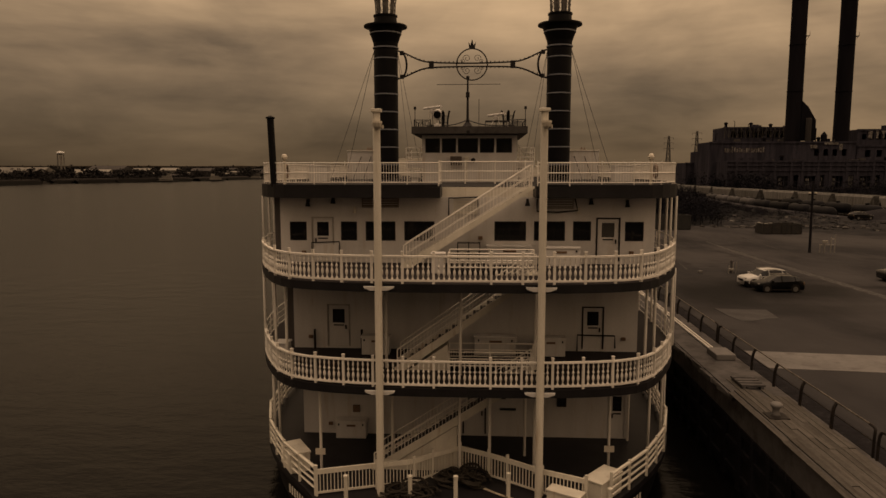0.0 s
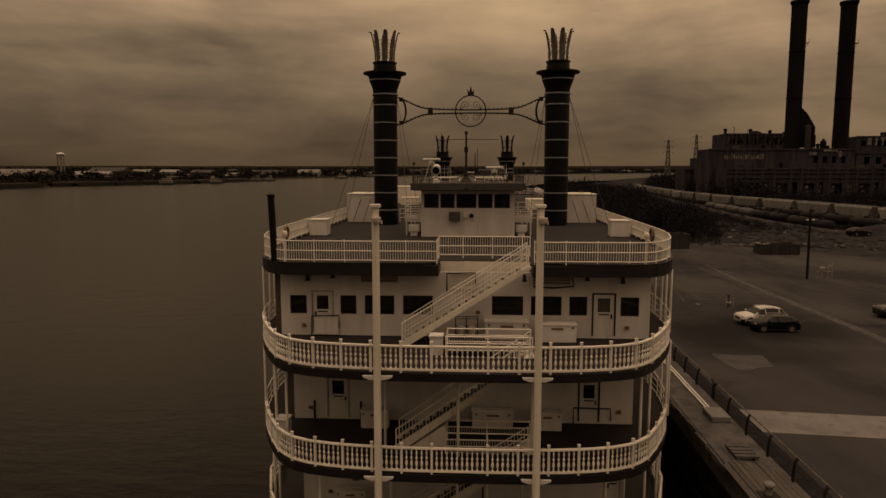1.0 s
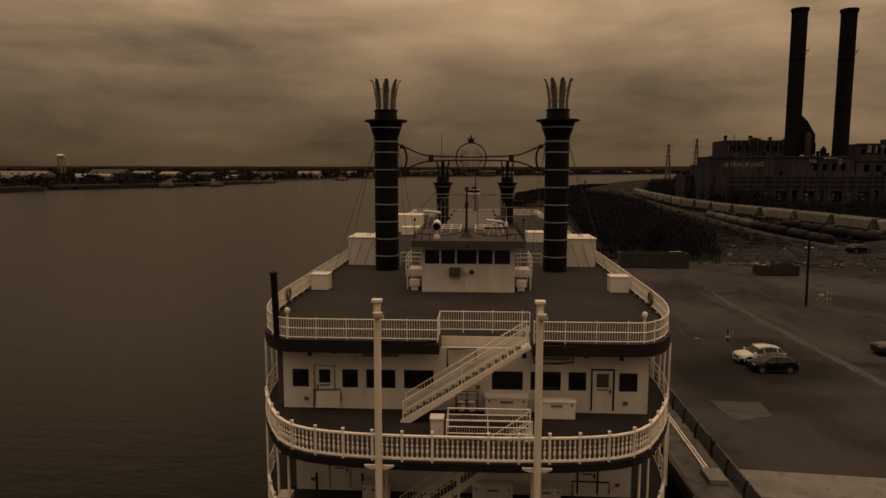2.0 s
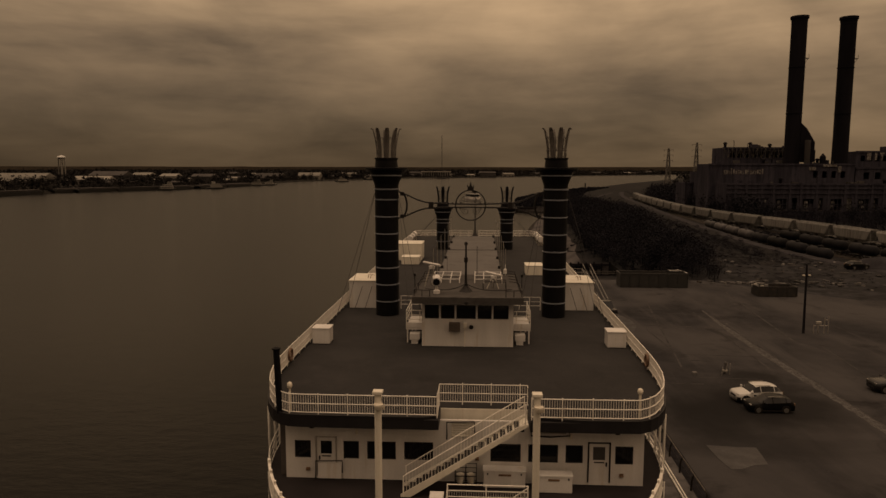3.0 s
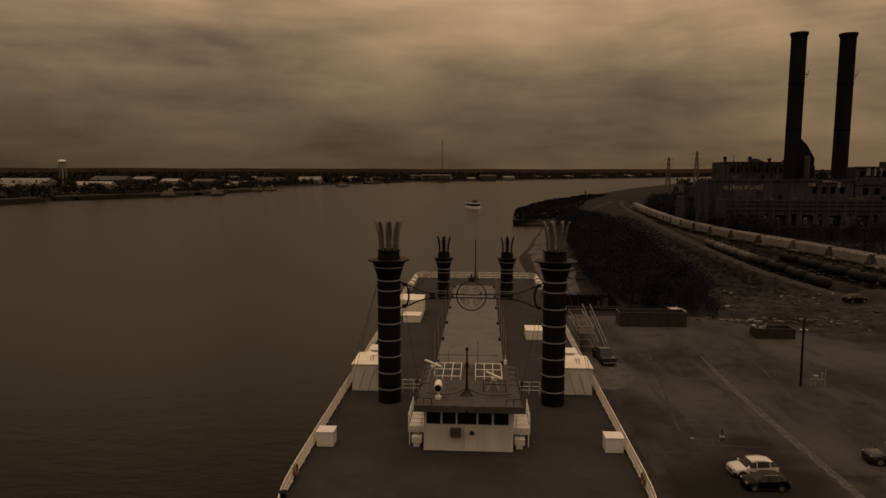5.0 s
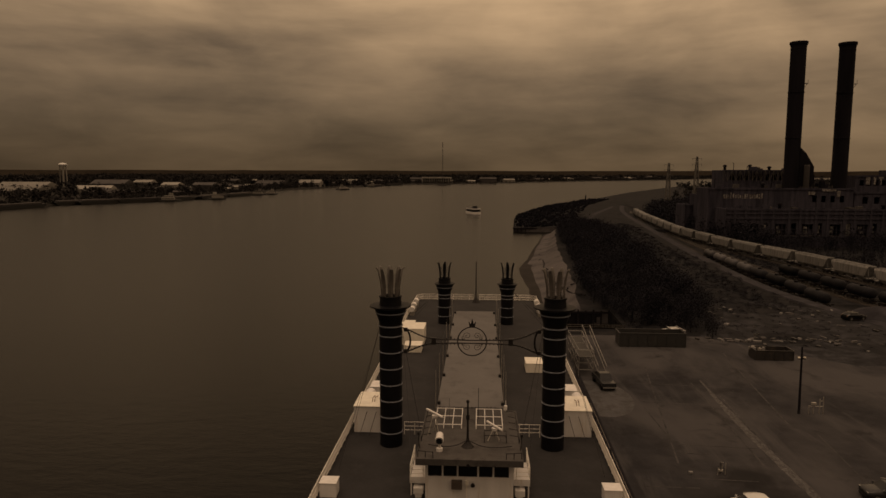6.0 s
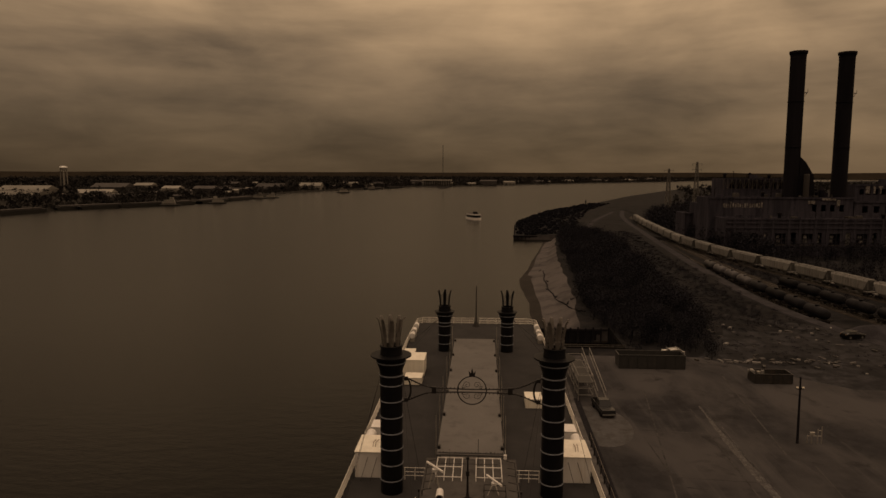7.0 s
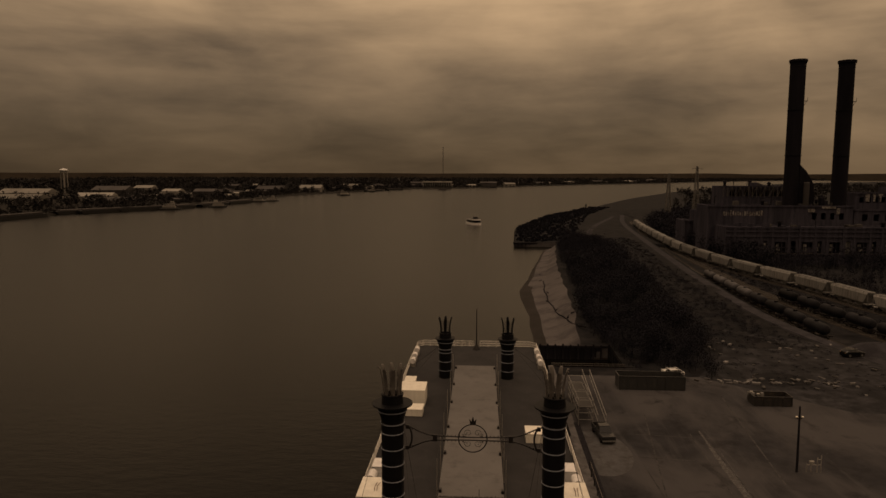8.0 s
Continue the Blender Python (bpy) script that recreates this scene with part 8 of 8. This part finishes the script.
def pylon(x, y, h, w):
    t = thing("lattice_pylon", (x, y, GZ - 0.5), "dark steel lattice power pylon", "pylon", "power pylons")
    bm = bmesh.new()
    n = 9
    for i in range(n):
        f0, f1 = i / n, (i + 1) / n
        w0, w1 = w * (1 - 0.8 * f0), w * (1 - 0.8 * f1)
        c0 = [(x + a * w0, y + b * w0, GZ - 0.5 + h * f0) for a, b in ((-1, -1), (1, -1), (1, 1), (-1, 1))]
        c1 = [(x + a * w1, y + b * w1, GZ - 0.5 + h * f1) for a, b in ((-1, -1), (1, -1), (1, 1), (-1, 1))]
        for j in range(4):
            rod(bm, c0[j], c1[j], 0.30, seg=4, caps=False)
            rod(bm, c0[j], c1[(j + 1) % 4], 0.17, seg=3, caps=False)
            rod(bm, c0[(j + 1) % 4], c1[j], 0.17, seg=3, caps=False)
            rod(bm, c1[j], c1[(j + 1) % 4], 0.17, seg=3, caps=False)
    part("tower", bm, PYLONS, t)
    for f in (0.72, 0.84, 0.95):
        bm = bmesh.new()
        rod(bm, (x - w * 1.6, y, GZ + h * f), (x + w * 1.6, y, GZ + h * f), 0.18, seg=4)
        for s in (-1, 1):
            rod(bm, (x + s * w * 1.5, y, GZ + h * f), (x + s * w * 1.5, y, GZ + h * f - 1.5), 0.14, seg=4)
        part("cross_arm", bm, PYLONS, t)


pylon(152.0, 560.0, 37.0, 2.4)
pylon(186.5, 600.0, 43.0, 2.6)

# ---- woods ----


def woods(name, spots, mat, label, leaves=260, seed=1, twig=0.5, spread=1.0):
    """Leafless trees and brush: tapered trunks, limbs and a loose crown of small twig clumps, in one mesh."""
    rs = np.random.RandomState(seed)
    sp = np.array(spots)
    k = len(sp)
    root, h = sp[:, :3], sp[:, 3]
    wide = h * spread * (0.34 + 0.18 * rs.rand(k))
    lean = np.zeros((k, 3))
    lean[:, :2] = rs.uniform(-0.08, 0.08, (k, 2)) * h[:, None]
    up = np.array((0.0, 0.0, 1.0))

    def struts(p, q, r0, r1):
        d = q - p
        u = np.cross(d, (0.3, 0.5, 0.81))
        u /= np.linalg.norm(u, axis=1)[:, None] + 1e-9
        w = np.cross(d, u)
        w /= np.linalg.norm(w, axis=1)[:, None] + 1e-9
        ring = []
        for c, r in ((p, r0), (q, r1)):
            for a, b in ((1, 0), (-0.5, 0.87), (-0.5, -0.87)):
                ring.append(c + r[:, None] * (u * a + w * b))
        v = np.stack(ring, 1).reshape(-1, 3)
        b = (np.arange(len(p)) * 6)[:, None]
        f = np.concatenate([b + np.array(g) for g in ((0, 1, 4, 3), (1, 2, 5, 4), (2, 0, 3, 5))])
        return v, f

    top = root + lean + up * (h * 0.75)[:, None]
    pieces = [struts(root - up * 0.3, top, 0.028 * h, 0.008 * h)]
    for _ in range(5):
        a, f = rs.rand(k) * 6.28, 0.25 + 0.5 * rs.rand(k)
        base = root + (top - root) * f[:, None]
        tip = base + np.stack((np.cos(a) * wide * 0.8, np.sin(a) * wide * 0.8, h * (0.15 + 0.25 * rs.rand(k))), 1)
        pieces.append(struts(base, tip, 0.010 * h, 0.003 * h))
    d = rs.normal(size=(k, leaves, 3))
    d /= np.linalg.norm(d, axis=2)[:, :, None]
    rad = rs.rand(k, leaves) ** 0.45
    lump = 1 + 0.35 * np.sin(d[:, :, 0] * 5 + sp[:, :1]) * np.cos(d[:, :, 1] * 4 + sp[:, 1:2])
    size = np.stack((wide, wide, h * 0.46), 1)[:, None, :]
    c = (root + lean + up * (h * 0.55)[:, None])[:, None, :] + d * (rad * lump)[:, :, None] * size
    c[:, :, 2] = np.maximum(c[:, :, 2], sp[:, 2:3] + 0.1)
    s = twig * (0.5 + rs.rand(k, leaves)) * h[:, None] / 8
    u = rs.normal(size=(k, leaves, 3))
    u /= np.linalg.norm(u, axis=2)[:, :, None]
    w = np.cross(u, rs.normal(size=(k, leaves, 3)))
    w /= np.linalg.norm(w, axis=2)[:, :, None]
    u, w = u * s[:, :, None], w * s[:, :, None] * 0.45
    v = np.stack((c - u, c + w, c + u, c - w), 2).reshape(-1, 3)
    pieces.append((v, np.arange(len(v)).reshape(-1, 4)))
    V, F, base = [], [], 0
    for v, f in pieces:
        V.append(v)
        F.append(f + base)
        base += len(v)
    me = bpy.data.meshes.new(name)
    me.from_pydata(np.concatenate(V).tolist(), [], np.concatenate(F).tolist())
    me.materials.append(mat)
    return tagged(new(name, me), label, "woods", kind="stuff")


rs = np.random.RandomState(4)


def inside(poly, x, y):
    hit = False
    for (ax, ay), (bx, by) in zip(poly, poly[1:] + poly[:1]):
        if (ay > y) != (by > y) and x < (bx - ax) * (y - ay) / (by - ay) + ax:
            hit = not hit
    return hit


def scatter(poly, n, h0, h1, z):
    xs, ys = [p[0] for p in poly], [p[1] for p in poly]
    out = []
    while len(out) < n:
        x, y = rs.uniform(min(xs), max(xs)), rs.uniform(min(ys), max(ys))
        if inside(poly, x, y):
            out.append((x, y, z, rs.uniform(h0, h1)))
    return out


THICKET = [(25.5, 147), (28.5, 133), (34, 124.5), (37.6, 119.5), (43.0, 119.5), (47, 136), (51, 156), (54, 198), (60, 272), (64, 340), (57, 371), (47, 371), (38.5, 340), (34, 270), (31, 228), (28, 190)]
trees = [(x, y, z, h * (0.95 + 0.65 * noise.noise(Vector((x * 0.11, y * 0.06, 0.7))))) for x, y, z, h in scatter(THICKET, 820, 3.0, 6.8, GZ)]
woods("riverside_thicket", trees, WOOD, "dense dark leafless thicket on the river bank", 480, 2, 0.25)
woods("bank_brush", scatter([(28.8, 127), (31, 124), (31, 142), (28.8, 142)], 90, 0.3, 0.9, GZ + 0.1), WOOD, "low dark brush behind the wharf end", 90, 18, 0.5)
POINT = [(19.6, 367.5), (24.8, 462), (59, 600), (118.5, 745), (140, 745), (92, 590), (72, 490), (60, 430), (60, 367.5)]
woods("point_brush", scatter(POINT, 1900, 0.6, 1.7, 2.3), WOOD, "low dark brush on the river point", 110, 3, 3.2, 1.25)
LEFTPLANT = [(110, 262), (118, 290), (118, 340), (126, 430), (144, 530), (122, 505), (113, 430), (105, 345), (106, 300)]
woods("trackside_trees", scatter(LEFTPLANT, 300, 7, 13, GT), WOOD, "dark leafless trees between the tracks and the power plant", 300, 5, 0.34)
FRONTPLANT = [(117, 228), (124, 190), (150, 155), (195, 155), (215, 270), (195, 297), (112, 297)]
woods("plant_scrub", scatter(FRONTPLANT, 520, 1.2, 5.0, GT), WOOD, "low dark scrub before the power plant", 140, 6, 0.42)
woods("wall_trees", scatter([(110, 284), (205, 284), (205, 297), (110, 297)], 70, 4, 10, GT), WOOD, "dark leafless trees against the brick wall", 240, 16, 0.30)
FIELD = [(52, 140), (68, 150), (69, 176), (70, 215), (73.5, 270), (83, 350), (84, 390), (66, 380), (64, 340), (60.5, 272), (55, 198)]
woods("field_scrub", scatter(FIELD, 1500, 0.25, 0.9, GZ), WOOD, "low scrub and weeds on the rough field", 80, 7, 0.9, 3.4)
woods("yard_weeds", scatter([(44, 122), (58, 112), (86, 112), (72, 148), (60, 152)], 260, 0.15, 0.45, GZ), WOOD, "sparse weeds on the dirt yard", 70, 19, 1.1, 4.0)
woods("verge_weeds", scatter([(96, 290), (98, 290), (104, 238), (107, 205), (109, 180), (96, 165), (96, 190), (95, 235)], 260, 0.4, 1.4, GT), WOOD, "weeds between the railway tracks", 80, 17, 0.8, 2.5)
EDGE = [(58, 146), (70, 139), (72.5, 152), (70.8, 178), (72.4, 212), (77, 268), (72, 268), (66, 212), (63, 178)]
woods("road_edge_brush", scatter(EDGE, 110, 0.4, 1.5, GZ), WOOD, "dark leafless brush along the edge of the gravel road", 110, 23, 0.5, 1.6)
woods("annex_trees", scatter([(107.6, 315.5), (119, 332.5), (119, 335), (107.6, 335)], 30, 11, 18, GT), WOOD, "tall dark leafless trees against the plant annex", 340, 26, 0.26, 0.7)
YARDWOOD = [(123, 366), (118, 420), (125, 500), (140, 560), (185, 660), (300, 900), (330, 860), (240, 600), (196, 450), (160, 366)]
woods("yard_woods", scatter(YARDWOOD, 620, 5, 11, GT), WOOD, "dark leafless woods behind the freight train", 150, 24, 0.5)
BEYOND = [(180, 650), (330, 1150), (900, 1900), (1500, 1900), (900, 700), (420, 420), (260, 420)]
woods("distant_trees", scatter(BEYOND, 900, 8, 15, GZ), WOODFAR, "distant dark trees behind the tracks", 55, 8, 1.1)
# driftwood below the thicket
rng = random.Random(31)


def beach_z(x, y):
    ws, wt = bank_at(y)
    f = (x - ws) / (wt - ws)
    return 0.22 + 0.73 * (f - 0.27) / 0.33 if f < 0.6 else 0.95 + (GZ - 0.95) * (f - 0.6) / 0.4


def wrack_x(y):
    return 21.4 + 0.0014 * (y - 203) ** 2 - 0.006 * (y - 203) + 0.22 * math.sin(y * 0.33) + 0.08 * math.sin(y * 1.13)


bm = bmesh.new()
tube(bm, [(wrack_x(y), y, beach_z(wrack_x(y), y) + 0.06) for y in range(156, 246, 2)], 0.2, 5)
solid("tide_wrack", bm, TIMBER, "dark line of tide wrack along the beach", "wrack", kind="stuff")
for i in range(9):
    y = (159, 176, 178, 190, 205, 219, 246, 262, 280)[i]
    x = wrack_x(min(y, 240)) + (0.4, 0.8, 2.4, 0.5, -0.4, 0.6, -0.6, 0.5, 2.5)[i]
    z = beach_z(x, y)
    a = math.pi / 2 + rng.uniform(-0.5, 0.3) if i != 2 else 0.9
    l = rng.uniform(1.5, 3.5)
    bm = bmesh.new()
    rod(bm, (x - l * math.cos(a) / 2, y - l * math.sin(a) / 2, z + 0.1), (x + l * math.cos(a) / 2, y + l * math.sin(a) / 2, z + 0.16), 0.20, 0.10, seg=7)
    solid("driftwood_log", bm, TIMBER, "dark driftwood log lying on the beach", "driftwood", "driftwood on the beach")

# ---- far shore: woods, warehouses, tower, mast, boats ----
spots = []
line = along(smooth_line(SHORE, 2), 14, 700)
for x, y, a in line:
    nx, ny = -math.sin(a), math.cos(a)
    for k in range(14):
        d = rs.uniform(20, 560)
        spots.append((x + nx * d + rs.uniform(-8, 8), y + ny * d + rs.uniform(-8, 8), 1.6, rs.uniform(7, 13)))
for x, y, a in along(smooth_line(SHORE, 2), 2, 700):
    d = rs.uniform(2, 55)
    spots.append((x - math.sin(a) * d, y + math.cos(a) * d, 1.4, rs.uniform(2.5, 6)))
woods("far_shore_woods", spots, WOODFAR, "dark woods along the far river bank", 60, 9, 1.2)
spots = []
for i in range(3200):
    d = rs.uniform(0.0, 1.0)
    x0 = rs.uniform(-1700, 900)
    y0 = rs.uniform(1300, 3300)
    shore_y = np.interp(x0, [-700, -320, -150, 13, 276, 724, 1091], [900, 1250, 1760, 1860, 2320, 2780, 3340])
    if y0 > shore_y + 60:
        spots.append((x0, y0, 2.2, rs.uniform(12, 19)))
woods("hinterland_woods", spots, WOODFAR, "dark woods behind the far bank", 40, 10, 1.5)


def shed(x, y, w, d, h, yaw, mat, label, ridge=0.15):
    t = thing("warehouse", (x, y, 1.5), label, "warehouse", "far shore buildings")
    m = Matrix.Translation((x, y, 1.5)) @ Matrix.Rotation(radians(yaw), 4, "Z")
    bm = bmesh.new()
    box(bm, -w / 2, w / 2, -d / 2, d / 2, 0, h)
    bmesh.ops.transform(bm, matrix=m, verts=bm.verts)
    part("shed_wall", bm, mat, t)
    bm = bmesh.new()
    e = 0.6
    v = [bm.verts.new(p) for p in ((-w / 2 - e, -d / 2 - e, h), (w / 2 + e, -d / 2 - e, h), (w / 2 + e, d / 2 + e, h), (-w / 2 - e, d / 2 + e, h), (-w / 2 - e, 0, h + d * ridge), (w / 2 + e, 0, h + d * ridge))]
    for f in ((0, 1, 5, 4), (2, 3, 4, 5), (0, 4, 3), (1, 2, 5), (3, 2, 1, 0)):
        bm.faces.new([v[i] for i in f])
    bmesh.ops.transform(bm, matrix=m, verts=bm.verts)
    part("shed_roof", bm, BLDG if mat is BLDG else BLDGDK, t)
    n = max(2, int(w / 9))
    for i in range(n):
        bm = bmesh.new()
        xx = -w / 2 + (i + 0.5) * w / n
        box(bm, xx - 1.3, xx + 1.3, -d / 2 - 0.12, -d / 2 - 0.02, 0, min(4.0, h * 0.6))
        bmesh.ops.transform(bm, matrix=m, verts=bm.verts)
        part("loading_door", bm, DARKMETAL, t)


SHEDS = [(-560, 800, 70, 34, 8, 10, BLDG), (-640, 930, 90, 40, 11, 8, BLDG), (-500, 860, 60, 30, 9, 12, BLDG), (-560, 1010, 70, 40, 14, 5, BLDGDK), (-470, 905, 30, 20, 7, 12, BLDGDK), (-455, 985, 34, 24, 13, 0, BLDG), (-415, 1010, 44, 26, 12, 4, BLDGDK),
         (-372, 985, 18, 14, 6, 12, BLDG), (-620, 1230, 46, 30, 12, 0, BLDG), (-500, 1350, 40, 24, 14, 0, BLDGDK), (-520, 1590, 52, 24, 10, 5, BLDG), (-395, 1270, 70, 40, 9, 0, BLDGDK), (-335, 1330, 60, 40, 10, 5, BLDG), (-290, 1500, 46, 24, 12, 30, BLDG),
         (-250, 1640, 34, 24, 9, 30, BLDGDK), (-700, 760, 60, 30, 11, 20, BLDG), (-170, 1850, 60, 26, 13, 10, BLDGDK), (20, 1870, 62, 22, 14, 5, BLDGDK), (80, 1960, 44, 22, 9, 20, BLDG), (180, 2160, 60, 22, 9, 40, BLDGDK), (300, 2380, 60, 22, 9, 45, BLDG),
         (420, 2500, 90, 24, 10, 45, BLDGDK), (560, 2660, 60, 24, 9, 45, BLDG), (700, 2860, 90, 30, 12, 40, BLDGDK)]
for x, y, w, d, h, yaw, mt in SHEDS:
    shed(x, y, w * 0.72, d, h * 0.8, yaw, mt, "pale low warehouse on the far bank" if mt is BLDG else "grey low warehouse on the far bank")
rng = random.Random(17)
for i in range(90):
    f = rng.random()
    a, b = SHORE[4 + int(f * 9)], SHORE[5 + int(f * 9)]
    q = rng.random()
    d = rng.uniform(40, 260)
    shed(a[0] + (b[0] - a[0]) * q - d * 0.7, a[1] + (b[1] - a[1]) * q + d * 0.6, rng.uniform(9, 30), rng.uniform(8, 16), rng.uniform(4, 8), rng.uniform(0, 50), BLDG if i % 3 == 0 else BLDGDK, "small low building on the far bank")
# columned riverside building
t = thing("columned_building", (-112, 1775, 1.6), "large pale riverside building with tall columns", "building")
bm = bmesh.new()
box(bm, -150, -78, 1775, 1800, 1.6, 14)
part("block", bm, BLDGDK, t)
bm = bmesh.new()
box(bm, -152, -76, 1766, 1802, 14, 17)
part("entablature", bm, BLDG, t)
bm = bmesh.new()
rod(bm, (0, 0, 1.6), (0, 0, 14), 1.1, seg=8)
COLB = mesh_of("column", bm, BLDG)
for i in range(13):
    piece("column", COLB, Matrix.Translation((-150 + i * 6, 1768, 0)), t)
# water tower
t = thing("water_tower", (-757, 1200, 2.0), "white water tower on slender legs across the river", "water tower")
wx, wy = -757, 1200
for i in range(6):
    a = i * math.pi / 3
    bm = bmesh.new()
    rod(bm, (wx + 6.6 * math.cos(a), wy + 6.6 * math.sin(a), 1.5), (wx + 5.6 * math.cos(a), wy + 5.6 * math.sin(a), 41), 0.9, seg=6)
    part("tower_leg", bm, BLDG, t)
bm = bmesh.new()
rod(bm, (wx, wy, 1.5), (wx, wy, 40), 1.8, seg=8)
part("riser", bm, BLDG, t)
bm = bmesh.new()
lathe(bm, [(2, 39.5), (5.5, 40.4), (7.2, 42), (7.2, 43.4), (5.5, 45), (1.0, 46.2)], wx, wy, 18)
part("tank", bm, CARWHITE, t)
# radio mast
t = thing("radio_mast", (-86, 1545, 2.0), "thin tall lattice radio mast across the river", "radio mast")
bm = bmesh.new()
for i in range(24):
    z0, z1 = 2 + i * 4, 6 + i * 4
    for k in range(3):
        a, b = k * 2.094, (k + 1) * 2.094
        rod(bm, (-86 + 0.9 * math.cos(a), 1545 + 0.9 * math.sin(a), z0), (-86 + 0.9 * math.cos(a), 1545 + 0.9 * math.sin(a), z1), 0.22, seg=3, caps=False)
        rod(bm, (-86 + 0.9 * math.cos(a), 1545 + 0.9 * math.sin(a), z0), (-86 + 0.9 * math.cos(b), 1545 + 0.9 * math.sin(b), z1), 0.15, seg=3, caps=False)
part("lattice", bm, DARKMETAL, t)
bm = bmesh.new()
prism(bm, [(-96, 1538), (-76, 1538), (-76, 1552), (-96, 1552)], -2, 2.4)
part("footing", bm, BLDGDK, t)


def tug(x, y, yaw, k, label):
    t = thing("tugboat", (x, y, 0), label, "tugboat", "boats at the far bank")
    m = Matrix.Translation((x, y, 0)) @ Matrix.Rotation(radians(yaw), 4, "Z") @ Matrix.Scale(k, 4)
    bm = bmesh.new()
    prism(bm, [(-11, -3.5), (9, -3.5), (12, -1.5), (12, 1.5), (9, 3.5), (-11, 3.5)], -0.8, 1.6)
    bmesh.ops.transform(bm, matrix=m, verts=bm.verts)
    part("hull", bm, HULL, t)
    for i, (x0, x1, w, z0, z1) in enumerate(((-8, 6, 2.9, 1.6, 4.2), (-5, 5, 2.5, 4.2, 6.6), (0, 4.5, 2.0, 6.6, 9.2))):
        bm = bmesh.new()
        rbox(bm, x0, x1, -w, w, z0, z1, 0.1)
        bmesh.ops.transform(bm, matrix=m, verts=bm.verts)
        dh = part("cabin_tier", bm, BLDG, t)
        bm = bmesh.new()
        for q in range(int((x1 - x0) / 1.6)):
            box(bm, x0 + 0.5 + q * 1.6, x0 + 1.5 + q * 1.6, -w - 0.06, -w - 0.01, z0 + 0.9, z0 + 1.8)
        bmesh.ops.transform(bm, matrix=m, verts=bm.verts)
        part("cabin_window", bm, GLASS, dh, kind="stuff")
    for s in (-1, 1):
        bm = bmesh.new()
        rod(bm, (-3.5, s * 1.6, 6.6), (-3.5, s * 1.6, 10), 0.5, seg=8)
        bmesh.ops.transform(bm, matrix=m, verts=bm.verts)
        part("funnel", bm, DARKMETAL, t)


for x, y, yaw, k in ((-330, 705, 20, 0.95), (-300, 760, 200, 0.9), (-300, 905, 15, 0.9), (-290, 930, 15, 0.8), (-240, 1180, 200, 1.0), (-225, 1400, 20, 0.9)):
    tug(x, y, yaw, k, "pale towboat moored at the far bank")


def barge(x, y, yaw, L):
    t = thing("river_barge", (x, y, 0), "long dark empty river barge moored at the far bank", "barge", "boats at the far bank")
    m = Matrix.Translation((x, y, 0)) @ Matrix.Rotation(radians(yaw), 4, "Z")
    bm = bmesh.new()
    a = [bm.verts.new(p) for p in ((-L / 2 + 4, -5, -0.5), (L / 2 - 4, -5, -0.5), (L / 2 - 4, 5, -0.5), (-L / 2 + 4, 5, -0.5))]
    b = [bm.verts.new(p) for p in ((-L / 2, -5, 2.8), (L / 2, -5, 2.8), (L / 2, 5, 2.8), (-L / 2, 5, 2.8))]
    bm.faces.new(a[::-1])
    bm.faces.new(b)
    for i in range(4):
        bm.faces.new((a[i], a[(i + 1) % 4], b[(i + 1) % 4], b[i]))
    bmesh.ops.transform(bm, matrix=m, verts=bm.verts)
    part("hull", bm, HULL, t)
    bm = bmesh.new()
    rbox(bm, -L / 2 + 5, L / 2 - 5, -4, 4, 2.8, 4.2, 0.2)
    bmesh.ops.transform(bm, matrix=m, verts=bm.verts)
    part("hatch_cover", bm, BLDGDK, t)


for x, y, yaw, L in ((-396, 560, 85, 60), (-386, 640, 62, 60), (-352, 690, 62, 60), (-372, 655, 62, 60), (-318, 790, 80, 60), (-312, 860, 80, 60), (-228, 1440, 62, 60), (-196, 1540, 62, 60), (-330, 735, 80, 40)):
    barge(x, y, yaw, L)

# river ferry under way
fx, fy = -4.7, 524.0
t = thing("river_ferry", (fx, fy, 0), "small white river ferry with a dark roof on the water", "ferry")
m = Matrix.Translation((fx, fy, 0)) @ Matrix.Rotation(radians(-68), 4, "Z")
for nm, pts, z0, z1, mt in (("hull", [(-9, -3.2), (7, -3.2), (10, 0), (7, 3.2), (-9, 3.2)], -0.5, 1.6, WHITE), ("lower_cabin", [(-8, -2.8), (6, -2.8), (7.5, 0), (6, 2.8), (-8, 2.8)], 1.6, 3.6, GLASS), ("cabin_band", [(-8.3, -3.1), (6.4, -3.1), (8, 0), (6.4, 3.1), (-8.3, 3.1)], 3.6, 4.3, WHITE), ("roof", [(-7.6, -2.7), (5.6, -2.7), (6.8, 0), (5.6, 2.7), (-7.6, 2.7)], 4.3, 4.7, DARKMETAL), ("wheelhouse", [(1, -1.4), (4, -1.4), (4, 1.4), (1, 1.4)], 4.7, 6.2, DARKMETAL)):
    bm = bmesh.new()
    prism(bm, pts, z0, z1)
    bmesh.ops.transform(bm, matrix=m, verts=bm.verts)
    part(nm, bm, mt, t)
# mooring pile in the river off the point
bm = bmesh.new()
rod(bm, (106, 690, -2), (106, 690, 9), 0.8, 0.6, seg=8)
solid("river_pile", bm, TIMBER, "lone dark pile off the river point", "pile")
# timber crib face of the river point
bm = bmesh.new()
for i in range(12):
    box(bm, 18.3 + i * 2.1, 18.7 + i * 2.1, 365.3, 365.9, -2, 2.6)
box(bm, 18.0, 43.5, 365.0, 366.5, 1.7, 2.45)
solid("timber_crib", bm, TIMBER, "dark timber crib wall of the river point", "crib", kind="structure")
